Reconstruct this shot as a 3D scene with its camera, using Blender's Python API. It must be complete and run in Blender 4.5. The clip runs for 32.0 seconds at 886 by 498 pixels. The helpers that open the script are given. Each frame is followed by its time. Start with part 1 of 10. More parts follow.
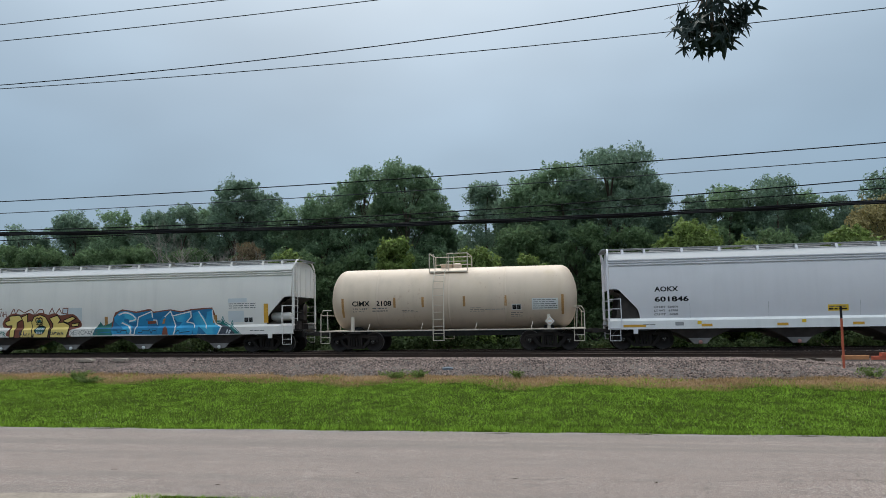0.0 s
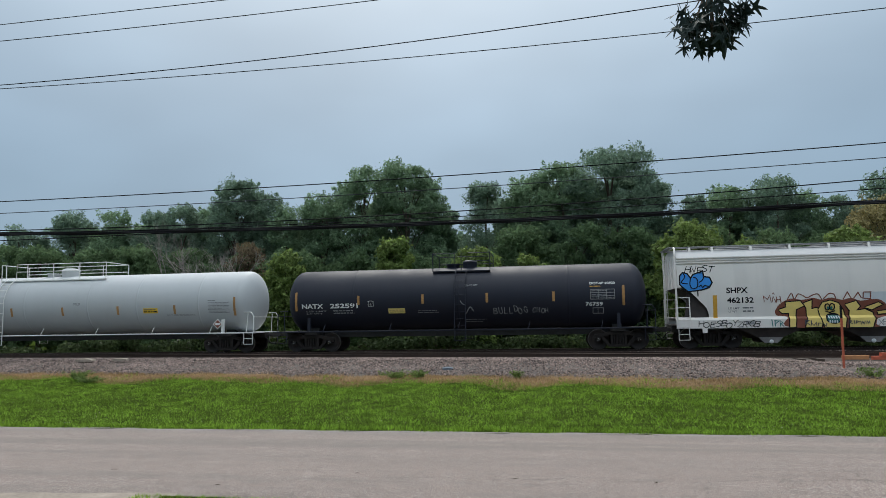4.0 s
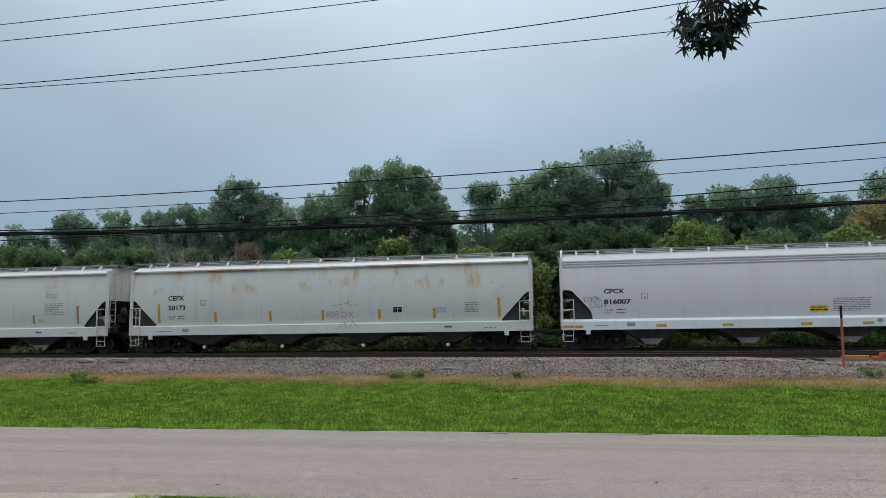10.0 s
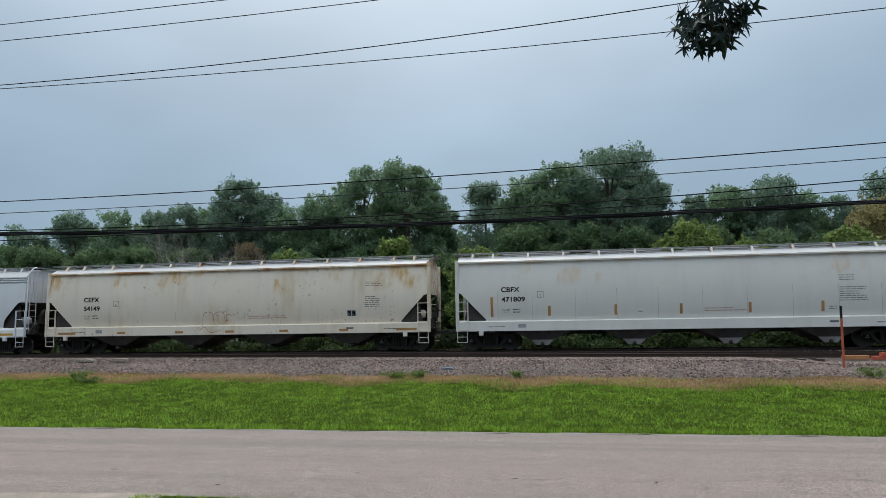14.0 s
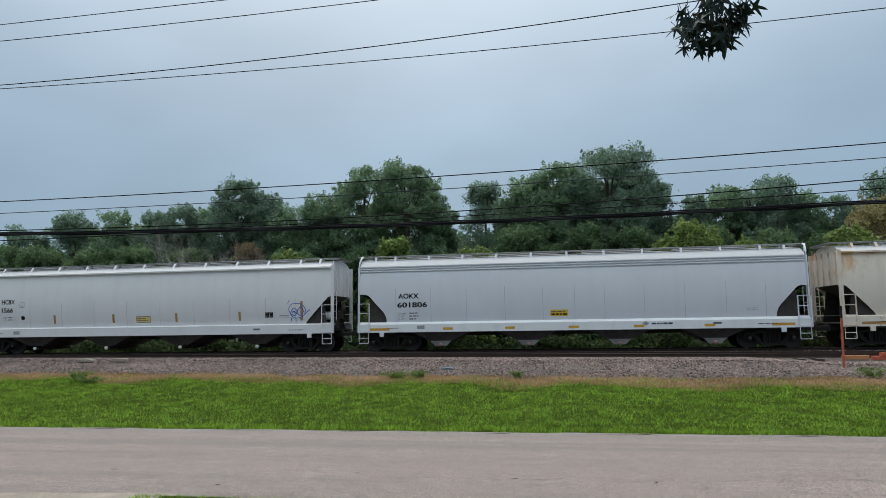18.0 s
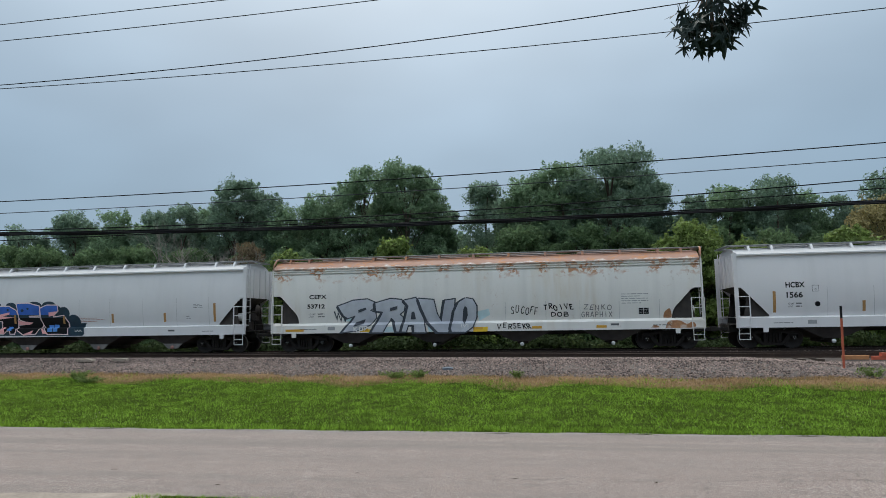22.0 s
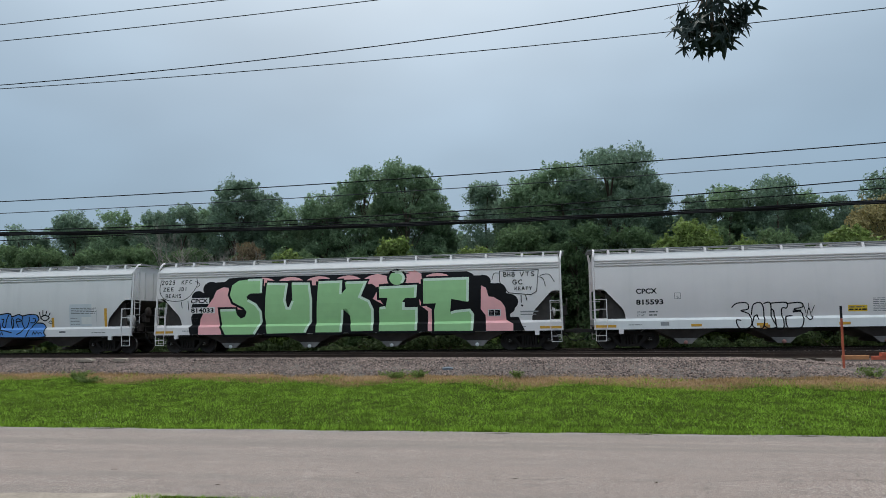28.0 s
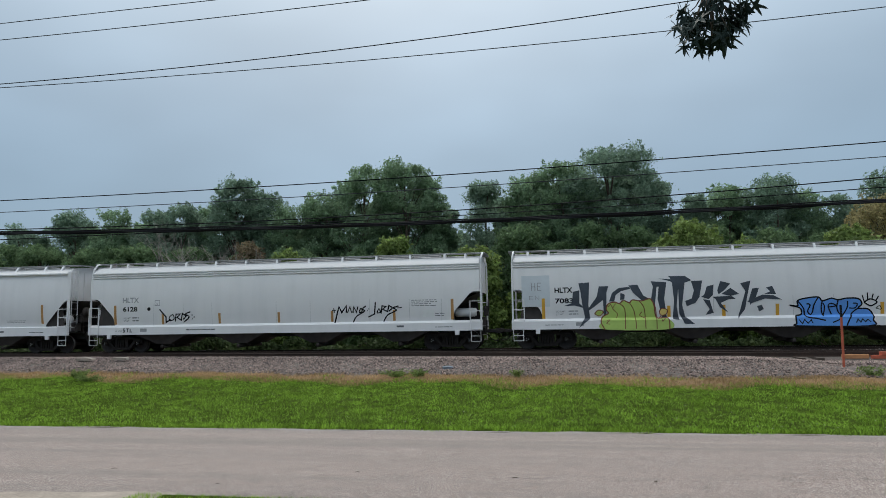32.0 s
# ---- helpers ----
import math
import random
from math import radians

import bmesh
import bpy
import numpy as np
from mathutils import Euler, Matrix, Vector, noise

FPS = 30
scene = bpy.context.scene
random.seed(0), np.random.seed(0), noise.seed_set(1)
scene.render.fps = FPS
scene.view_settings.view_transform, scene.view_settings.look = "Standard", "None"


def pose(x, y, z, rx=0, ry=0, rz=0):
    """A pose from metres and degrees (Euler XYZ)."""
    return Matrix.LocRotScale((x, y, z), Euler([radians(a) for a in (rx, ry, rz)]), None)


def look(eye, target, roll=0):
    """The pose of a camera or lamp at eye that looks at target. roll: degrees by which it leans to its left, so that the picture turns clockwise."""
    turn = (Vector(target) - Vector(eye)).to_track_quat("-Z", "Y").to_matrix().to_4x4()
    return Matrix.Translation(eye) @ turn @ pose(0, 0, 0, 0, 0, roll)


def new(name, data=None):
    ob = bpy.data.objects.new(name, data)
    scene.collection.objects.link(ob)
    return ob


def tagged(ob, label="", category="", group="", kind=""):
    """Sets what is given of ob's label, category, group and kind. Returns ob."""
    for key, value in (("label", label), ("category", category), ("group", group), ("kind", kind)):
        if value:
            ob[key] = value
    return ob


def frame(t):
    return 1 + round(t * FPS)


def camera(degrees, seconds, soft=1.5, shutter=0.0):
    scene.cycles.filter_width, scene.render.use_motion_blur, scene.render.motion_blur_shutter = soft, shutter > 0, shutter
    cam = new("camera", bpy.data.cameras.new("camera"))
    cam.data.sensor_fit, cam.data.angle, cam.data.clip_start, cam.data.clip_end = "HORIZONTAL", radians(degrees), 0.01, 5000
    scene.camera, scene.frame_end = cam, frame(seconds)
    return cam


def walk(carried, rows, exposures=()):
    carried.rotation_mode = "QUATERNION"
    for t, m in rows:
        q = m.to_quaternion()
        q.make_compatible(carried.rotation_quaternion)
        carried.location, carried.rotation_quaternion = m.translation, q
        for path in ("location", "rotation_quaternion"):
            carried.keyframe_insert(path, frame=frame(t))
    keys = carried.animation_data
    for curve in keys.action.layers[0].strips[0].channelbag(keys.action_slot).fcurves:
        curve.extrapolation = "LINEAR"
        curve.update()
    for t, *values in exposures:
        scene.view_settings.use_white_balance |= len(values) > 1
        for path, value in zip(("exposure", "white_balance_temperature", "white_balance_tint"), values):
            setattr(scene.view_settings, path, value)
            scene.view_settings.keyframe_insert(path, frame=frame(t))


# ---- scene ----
# ---- camera and walk ----
EYE = (0.0, 0.0, 1.353)


def aim(yaw, pitch, roll):
    y, p = radians(yaw), radians(pitch)
    way = (math.sin(y) * math.cos(p), math.cos(y) * math.cos(p), math.sin(p))
    return look(EYE, tuple(e + w for e, w in zip(EYE, way)), roll)


cam = camera(67.2, 32.0, soft=0.6)
walk(cam, [(0.0, aim(-9.159, 6.214, -0.881)), (31.6, aim(-9.159, 6.214, -0.881)), (32.0, aim(-9.159, 6.13, -0.881))],
     exposures=((0.0, 0.0), (32.0, 0.0)))

# ---- world, sun ----
SUN_AZ, SUN_EL = radians(-13), radians(52)
SUN_WAY = Vector((math.sin(SUN_AZ) * math.cos(SUN_EL), math.cos(SUN_AZ) * math.cos(SUN_EL), math.sin(SUN_EL)))


def make_world():
    w = bpy.data.worlds.new("hazy_sky")
    scene.world = w
    w.use_nodes = True
    nt = w.node_tree
    nt.nodes.clear()
    N, L = nt.nodes.new, nt.links.new
    co = N("ShaderNodeTexCoord")
    sky = N("ShaderNodeTexSky")
    sky.sky_type, sky.sun_disc = "NISHITA", False
    sky.sun_elevation, sky.sun_rotation = SUN_EL, SUN_AZ
    sky.dust_density, sky.air_density = 3.0, 1.0
    thin = N("ShaderNodeVectorMath"); thin.operation = "SCALE"; thin.inputs[3].default_value = 0.09
    L(sky.outputs[0], thin.inputs[0])
    # thin high cloud, brighter towards the zenith
    sep = N("ShaderNodeSeparateXYZ"); L(co.outputs["Generated"], sep.inputs[0])
    rise = N("ShaderNodeMapRange"); L(sep.outputs[2], rise.inputs[0])
    rise.inputs[1].default_value, rise.inputs[2].default_value = 0.0, 1.0
    rise.inputs[3].default_value, rise.inputs[4].default_value = 0.0, 1.0
    mp = N("ShaderNodeMapping"); mp.inputs["Scale"].default_value = (1.4, 1.4, 3.2); L(co.outputs["Generated"], mp.inputs[0])
    cl = N("ShaderNodeTexNoise"); cl.inputs["Scale"].default_value = 1.5; cl.inputs["Detail"].default_value = 3.0
    cl.inputs["Roughness"].default_value = 0.45
    L(mp.outputs[0], cl.inputs[0])
    cr = N("ShaderNodeMapRange"); L(cl.outputs[0], cr.inputs[0])
    cr.inputs[1].default_value, cr.inputs[2].default_value, cr.inputs[3].default_value, cr.inputs[4].default_value = 0.3, 0.7, 0.84, 1.12
    steep = N("ShaderNodeMath"); steep.operation = "POWER"; steep.inputs[1].default_value = 2.4; L(rise.outputs[0], steep.inputs[0])
    tint = N("ShaderNodeMix"); tint.data_type = "RGBA"; L(steep.outputs[0], tint.inputs[0])
    tint.inputs[6].default_value, tint.inputs[7].default_value = (0.244, 0.376, 0.506, 1), (2.38, 2.55, 2.62, 1)
    veil = N("ShaderNodeVectorMath"); veil.operation = "SCALE"; L(tint.outputs[2], veil.inputs[0]); L(cr.outputs[0], veil.inputs[3])
    mix = N("ShaderNodeMix"); mix.data_type = "RGBA"; mix.inputs[0].default_value = 0.82
    L(thin.outputs[0], mix.inputs[6]); L(veil.outputs[0], mix.inputs[7])
    # aureole of the veiled sun
    dot = N("ShaderNodeVectorMath"); dot.operation = "DOT_PRODUCT"; dot.inputs[1].default_value = SUN_WAY; L(co.outputs["Generated"], dot.inputs[0])
    mx = N("ShaderNodeMath"); mx.operation = "MAXIMUM"; mx.inputs[1].default_value = 0.0; L(dot.outputs["Value"], mx.inputs[0])
    pw = N("ShaderNodeMath"); pw.operation = "POWER"; pw.inputs[1].default_value = 11.0; L(mx.outputs[0], pw.inputs[0])
    glow = N("ShaderNodeVectorMath"); glow.operation = "SCALE"; glow.inputs[0].default_value = (0.20, 0.225, 0.24); L(pw.outputs[0], glow.inputs[3])
    add = N("ShaderNodeVectorMath"); add.operation = "ADD"; L(mix.outputs[2], add.inputs[0]); L(glow.outputs[0], add.inputs[1])
    bg = N("ShaderNodeBackground"); bg.inputs[1].default_value = 1.0; L(add.outputs[0], bg.inputs[0])
    out = N("ShaderNodeOutputWorld"); L(bg.outputs[0], out.inputs[0])


make_world()
sun = new("sun", bpy.data.lights.new("sun", "SUN"))
sun.data.energy, sun.data.angle, sun.data.color = 1.5, radians(14), (1.0, 0.95, 0.87)
sun.matrix_world = look((0, 0, 60), tuple(Vector((0, 0, 60)) - SUN_WAY))


# ---- materials ----
def surface(name, base, rough=0.6, metal=0.0, var=0.12, scale=6.0, stretch=(1, 1, 1), bump=0.0, bump_scale=40.0, extra=None, tone=None, spec=0.5):
    """Paint, earth or metal: a base colour that varies at two scales, with a fine relief. extra: a list of (colour, scale, stretch, low, high, amount)
    patches; tone: share of change from piece to piece."""
    m = bpy.data.materials.new(name)
    m.use_nodes = True
    nt = m.node_tree
    bs = nt.nodes["Principled BSDF"]
    N, L = nt.nodes.new, nt.links.new
    co = N("ShaderNodeTexCoord")

    def noise_at(sc, st, detail=4.0):
        mp = N("ShaderNodeMapping"); mp.inputs["Scale"].default_value = st; L(co.outputs["Object"], mp.inputs[0])
        n = N("ShaderNodeTexNoise"); n.inputs["Scale"].default_value = sc; n.inputs["Detail"].default_value = detail; L(mp.outputs[0], n.inputs[0])
        return n.outputs[0]

    def ranged(src, a, b, lo, hi):
        r = N("ShaderNodeMapRange"); L(src, r.inputs[0])
        for i, v in enumerate((a, b, lo, hi)):
            r.inputs[i + 1].default_value = v
        return r.outputs[0]

    big = ranged(noise_at(scale * 0.12, stretch), 0.25, 0.75, 1 - var, 1 + var)
    fine = ranged(noise_at(scale, stretch), 0.25, 0.75, 1 - var * 0.7, 1 + var * 0.7)
    mul = N("ShaderNodeMath"); mul.operation = "MULTIPLY"; L(big, mul.inputs[0]); L(fine, mul.inputs[1])
    last = mul.outputs[0]
    if tone:
        info = N("ShaderNodeNewGeometry") if tone[0] == "island" else N("ShaderNodeObjectInfo")
        rnd = info.outputs["Random Per Island"] if tone[0] == "island" else info.outputs["Random"]
        m2 = N("ShaderNodeMath"); m2.operation = "MULTIPLY"; L(last, m2.inputs[0]); L(ranged(rnd, 0, 1, 1 - tone[1], 1 + tone[1]), m2.inputs[1])
        last = m2.outputs[0]
    col = N("ShaderNodeVectorMath"); col.operation = "SCALE"; col.inputs[0].default_value = base; L(last, col.inputs[3])
    colour = col.outputs[0]
    for c, sc, st, lo, hi, amount in extra or []:
        mx = N("ShaderNodeMix"); mx.data_type = "RGBA"; mx.inputs[7].default_value = (*c, 1)
        L(colour, mx.inputs[6]); L(ranged(noise_at(sc, st, 6.0), lo, hi, 0, amount), mx.inputs[0])
        colour = mx.outputs[2]
    L(colour, bs.inputs["Base Color"])
    bs.inputs["Roughness"].default_value, bs.inputs["Metallic"].default_value = rough, metal
    bs.inputs["Specular IOR Level"].default_value = spec
    if bump:
        b = N("ShaderNodeBump"); b.inputs["Strength"].default_value = bump; b.inputs["Distance"].default_value = 0.02
        L(noise_at(bump_scale, (1, 1, 1)), b.inputs["Height"]); L(b.outputs[0], bs.inputs["Normal"])
    return m


def car_paint(name, base, rust=0.0, roof_rust=0.0, line_rust=0.0, grime=0.25, rust_colour=(0.30, 0.12, 0.05), stain=(0.55, 0.42, 0.25), shade=(0.33, 0.33, 0.33)):
    """Weathered car paint: streaks run down the sheet, rust breaks out along the top chord and in patches."""
    m = bpy.data.materials.new(name)
    m.use_nodes = True
    nt = m.node_tree
    bs = nt.nodes["Principled BSDF"]
    N, L = nt.nodes.new, nt.links.new
    co = N("ShaderNodeTexCoord")
    info = N("ShaderNodeObjectInfo")
    shift = N("ShaderNodeVectorMath"); shift.operation = "ADD"; L(co.outputs["Object"], shift.inputs[0])
    rs = N("ShaderNodeMath"); rs.operation = "MULTIPLY"; rs.inputs[1].default_value = 40.0; L(info.outputs["Random"], rs.inputs[0])
    L(rs.outputs[0], shift.inputs[1])

    def noise_at(sc, st, detail=5.0):
        mp = N("ShaderNodeMapping"); mp.inputs["Scale"].default_value = st; L(shift.outputs[0], mp.inputs[0])
        n = N("ShaderNodeTexNoise"); n.inputs["Scale"].default_value = sc; n.inputs["Detail"].default_value = detail; L(mp.outputs[0], n.inputs[0])
        return n.outputs[0]

    def ranged(src, a, b, lo, hi):
        r = N("ShaderNodeMapRange"); L(src, r.inputs[0])
        for i, v in enumerate((a, b, lo, hi)):
            r.inputs[i + 1].default_value = v
        return r.outputs[0]

    def mixed(colour, c, fac):
        mx = N("ShaderNodeMix"); mx.data_type = "RGBA"; mx.inputs[7].default_value = (*c, 1); L(fac, mx.inputs[0])
        if isinstance(colour, tuple):
            mx.inputs[6].default_value = (*colour, 1)
        else:
            L(colour, mx.inputs[6])
        return mx.outputs[2]

    streak = noise_at(1.0, (2.2, 2.2, 0.16))
    cloud = noise_at(0.5, (1, 1, 1.4))
    speck = noise_at(16.0, (1, 1, 1))
    colour = mixed(base, shade, ranged(streak, 0.48, 0.85, 0, grime * 0.8))
    colour = mixed(colour, tuple(min(1, b * 1.12) for b in base), ranged(cloud, 0.5, 0.8, 0, 0.5))
    colour = mixed(colour, shade, ranged(speck, 0.55, 0.85, 0, grime * 0.35))
    if rust:
        both = N("ShaderNodeMath"); both.operation = "MULTIPLY"
        L(ranged(noise_at(0.55, (1.0, 1.0, 0.45)), 0.50, 0.72, 0, 1), both.inputs[0]); L(ranged(noise_at(1.2, (2.5, 2.5, 0.3)), 0.38, 0.66, 0, 1), both.inputs[1])
        sc = N("ShaderNodeMath"); sc.operation = "MULTIPLY"; sc.inputs[1].default_value = rust; L(both.outputs[0], sc.inputs[0])
        colour = mixed(colour, stain, sc.outputs[0])
        sp = N("ShaderNodeMath"); sp.operation = "MULTIPLY"
        L(ranged(noise_at(7.0, (1, 1, 0.8)), 0.60, 0.70, 0, rust), sp.inputs[0]); L(ranged(noise_at(0.6, (1, 1, 1)), 0.52, 0.66, 0, 1), sp.inputs[1])
        colour = mixed(colour, rust_colour, sp.outputs[0])
    if roof_rust:
        sep = N("ShaderNodeSeparateXYZ"); L(co.outputs["Object"], sep.inputs[0])
        wob = N("ShaderNodeMath"); wob.operation = "MULTIPLY_ADD"; L(noise_at(2.2, (1, 1, 0.5)), wob.inputs[0]); wob.inputs[1].default_value = 0.5; L(sep.outputs[2], wob.inputs[2])
        colour = mixed(colour, (0.33, 0.145, 0.085), ranged(wob.outputs[0], 4.10, 4.26, 0, roof_rust))
        band = N("ShaderNodeMath"); band.operation = "MULTIPLY"
        L(ranged(noise_at(7.0, (0.8, 1, 1)), 0.46, 0.57, 0, roof_rust), band.inputs[0]); L(ranged(wob.outputs[0], 3.48, 3.74, 0, 1), band.inputs[1])
        pat = N("ShaderNodeMath"); pat.operation = "MULTIPLY"; L(band.outputs[0], pat.inputs[0]); L(ranged(noise_at(1.1, (1, 1, 1)), 0.46, 0.55, 0, 1), pat.inputs[1])
        colour = mixed(colour, (0.47, 0.20, 0.08), pat.outputs[0])
    if line_rust:
        # a rusty run below the eave, and washed-out rust stains on the upper sheet
        sp2 = N("ShaderNodeSeparateXYZ"); L(co.outputs["Object"], sp2.inputs[0])
        eave = N("ShaderNodeMath"); eave.operation = "MULTIPLY"
        L(ranged(sp2.outputs[2], 3.82, 3.97, 0, 1), eave.inputs[0]); L(ranged(noise_at(0.7, (1, 1, 0.1)), 0.44, 0.62, 0, line_rust), eave.inputs[1])
        colour = mixed(colour, (0.42, 0.22, 0.11), eave.outputs[0])
        wash = N("ShaderNodeMath"); wash.operation = "MULTIPLY"
        L(ranged(noise_at(0.75, (1.2, 1, 0.9)), 0.55, 0.63, 0, line_rust), wash.inputs[0]); L(ranged(sp2.outputs[2], 2.75, 3.15, 0, 1), wash.inputs[1])
        thin = N("ShaderNodeMath"); thin.operation = "MULTIPLY"
        L(wash.outputs[0], thin.inputs[0]); L(ranged(noise_at(3.2, (1.7, 1, 0.35)), 0.36, 0.62, 0.15, 1), thin.inputs[1])
        colour = mixed(colour, (0.62, 0.40, 0.19), thin.outputs[0])
    L(colour, bs.inputs["Base Color"])
    bs.inputs["Roughness"].default_value = 0.42
    bs.inputs["Specular IOR Level"].default_value = 0.35
    rg = ranged(cloud, 0.3, 0.7, 0.48, 0.68); L(rg, bs.inputs["Roughness"])
    b = N("ShaderNodeBump"); b.inputs["Strength"].default_value = 0.12; b.inputs["Distance"].default_value = 0.05
    L(noise_at(0.9, (1.6, 1, 0.5)), b.inputs["Height"]); L(b.outputs[0], bs.inputs["Normal"])
    return m


def foliage(name, base, light=0.5, var=0.5, yellow=0.0, patch=0.45, spec=0.12, swing=(0.72, 1.3)):
    m = bpy.data.materials.new(name)
    m.use_nodes = True
    nt = m.node_tree
    bs = nt.nodes["Principled BSDF"]
    N, L = nt.nodes.new, nt.links.new
    geo, co = N("ShaderNodeNewGeometry"), N("ShaderNodeTexCoord")
    r = N("ShaderNodeMapRange"); L(geo.outputs["Random Per Island"], r.inputs[0]); r.inputs[3].default_value, r.inputs[4].default_value = 1 - var, 1 + var
    n = N("ShaderNodeTexNoise"); n.inputs["Scale"].default_value = patch; n.inputs["Detail"].default_value = 4; L(co.outputs["Object"], n.inputs[0])
    r2 = N("ShaderNodeMapRange"); L(n.outputs[0], r2.inputs[0])
    r2.inputs[1].default_value, r2.inputs[2].default_value, r2.inputs[3].default_value, r2.inputs[4].default_value = 0.3, 0.7, *swing
    mu = N("ShaderNodeMath"); mu.operation = "MULTIPLY"; L(r.outputs[0], mu.inputs[0]); L(r2.outputs[0], mu.inputs[1])
    c = N("ShaderNodeVectorMath"); c.operation = "SCALE"; c.inputs[0].default_value = base; L(mu.outputs[0], c.inputs[3])
    mx = N("ShaderNodeMix"); mx.data_type = "RGBA"; mx.inputs[7].default_value = (0.20, 0.17, 0.05, 1)
    f = N("ShaderNodeMapRange"); L(n.outputs[0], f.inputs[0]); f.inputs[1].default_value, f.inputs[2].default_value, f.inputs[4].default_value = 0.55, 0.8, yellow
    L(f.outputs[0], mx.inputs[0]); L(c.outputs[0], mx.inputs[6])
    L(mx.outputs[2], bs.inputs["Base Color"])
    bs.inputs["Roughness"].default_value = 0.55
    bs.inputs["Specular IOR Level"].default_value = spec
    tr = N("ShaderNodeBsdfTranslucent"); L(mx.outputs[2], tr.inputs[0])
    ms = N("ShaderNodeMixShader"); ms.inputs[0].default_value = light
    L(bs.outputs[0], ms.inputs[1]); L(tr.outputs[0], ms.inputs[2]); L(ms.outputs[0], nt.nodes["Material Output"].inputs[0])
    return m


M = {}
M["asphalt"] = surface("worn_asphalt", (0.258, 0.196, 0.170), 0.9, var=0.12, scale=30, bump=0.9, bump_scale=60, tone=None,
                       extra=[((0.06, 0.052, 0.047), 60.0, (1, 1, 1), 0.51, 0.57, 0.8), ((0.52, 0.455, 0.415), 52.0, (1, 1, 1), 0.54, 0.60, 0.75), ((0.155, 0.138, 0.125), 3.0, (0.5, 2, 1), 0.5, 0.7, 0.35), ((0.165, 0.143, 0.13), 0.5, (0.05, 2.2, 1), 0.47, 0.58, 0.5)])
M["shoulder"] = surface("pale_grit", (0.235, 0.208, 0.188), 0.95, var=0.15, scale=60, bump=0.3, bump_scale=120)
M["soil"] = surface("grass_soil", (0.040, 0.060, 0.012), 0.95, var=0.35, scale=9, bump=0.5, bump_scale=30, spec=0.0)
M["straw_soil"] = surface("dry_soil", (0.20, 0.132, 0.078), 0.95, var=0.25, scale=12, bump=0.4, spec=0.0)
M["ballast"] = surface("ballast_bed", (0.078, 0.061, 0.052), 0.95, var=0.25, scale=26, bump=0.3, bump_scale=22, extra=[((0.17, 0.14, 0.125), 24.0, (1, 1, 1), 0.5, 0.66, 0.6)])
M["stone"] = surface("ballast_stone", (0.190, 0.140, 0.122), 0.9, var=0.25, scale=3, tone=("island", 0.85))
M["blue_slab"] = surface("blue_grey_slab", (0.10, 0.125, 0.16), 0.8, var=0.3, scale=9)
M["rust_stain"] = surface("rust_stain", (0.36, 0.175, 0.085), 0.85, var=0.3, scale=9, bump=0.3, extra=[((0.62, 0.55, 0.48), 4.0, (1, 1, 1), 0.52, 0.6, 0.7)])
M["sand"] = surface("pale_sand", (0.31, 0.265, 0.225), 0.95, var=0.2, scale=20, bump=0.4, bump_scale=90, spec=0.0)
M["slab"] = surface("broken_slab", (0.33, 0.28, 0.23), 0.9, var=0.2, scale=14, bump=0.4)
M["rail"] = surface("rusty_rail", (0.05, 0.030, 0.022), 0.75, 0.2, var=0.3, scale=14, bump=0.2)
M["rail_top"] = surface("worn_rail_head", (0.16, 0.15, 0.145), 0.32, 0.9, var=0.2, scale=10)
M["tie"] = surface("creosoted_wood", (0.06, 0.045, 0.035), 0.9, var=0.3, scale=10, stretch=(1, 0.2, 1), bump=0.5)
M["steel"] = surface("grimy_steel", (0.034, 0.030, 0.028), 0.8, 0.1, var=0.35, scale=9, bump=0.25)
M["truck"] = surface("grimy_cast_steel", (0.027, 0.022, 0.020), 0.85, 0.1, var=0.35, scale=9, bump=0.3, spec=0.25)
M["wheel"] = surface("wheel_steel", (0.036, 0.028, 0.025), 0.7, 0.3, var=0.3, scale=8)
M["tread"] = surface("polished_tread", (0.32, 0.31, 0.30), 0.3, 0.9, var=0.2, scale=8)
# near-black brown with paler brown patches
M["bay"] = surface("brown_hopper_sheet", (0.050, 0.041, 0.038), 0.8, var=0.3, scale=4, spec=0.25, extra=[((0.09, 0.075, 0.068), 1.5, (1, 1, 1), 0.5, 0.75, 0.6)])
# slope sheets: shade of the cut-away ends put into the colour
M["slope"] = surface("shaded_slope_sheet", (0.045, 0.038, 0.036), 0.7, var=0.25, scale=4)
# end plate: brown mottling, base darkened to paint in the recess's shade
M["web"] = surface("shaded_end_plate", (0.042, 0.034, 0.032), 0.7, var=0.3, scale=5, extra=[((0.075, 0.058, 0.05), 1.6, (1, 1, 0.6), 0.48, 0.7, 0.7)])
M["outlet"] = surface("pale_outlet_plate", (0.20, 0.185, 0.18), 0.7, var=0.3, scale=6)
M["cap_red"] = surface("red_outlet_cap", (0.42, 0.20, 0.17), 0.7, var=0.3, scale=8)
M["zinc"] = surface("galvanised_grating", (0.27, 0.275, 0.28), 0.55, 0.5, var=0.2, scale=10)
M["yellow"] = surface("reflective_yellow", (0.62, 0.33, 0.035), 0.5, var=0.15, scale=12)
M["amber"] = surface("faded_reflector", (0.40, 0.21, 0.07), 0.6, var=0.25, scale=12)
M["notice"] = surface("yellow_notice", (0.80, 0.52, 0.03), 0.5, var=0.08, scale=12)
M["black"] = surface("black_paint", (0.007, 0.007, 0.009), 0.6, var=0.3, scale=5, spec=0.2)
M["ink"] = surface("stencil_grey", (0.12, 0.12, 0.13), 0.6, var=0.15, scale=8)
M["seam"] = surface("weld_line", (0.40, 0.40, 0.405), 0.6, var=0.2, scale=4)
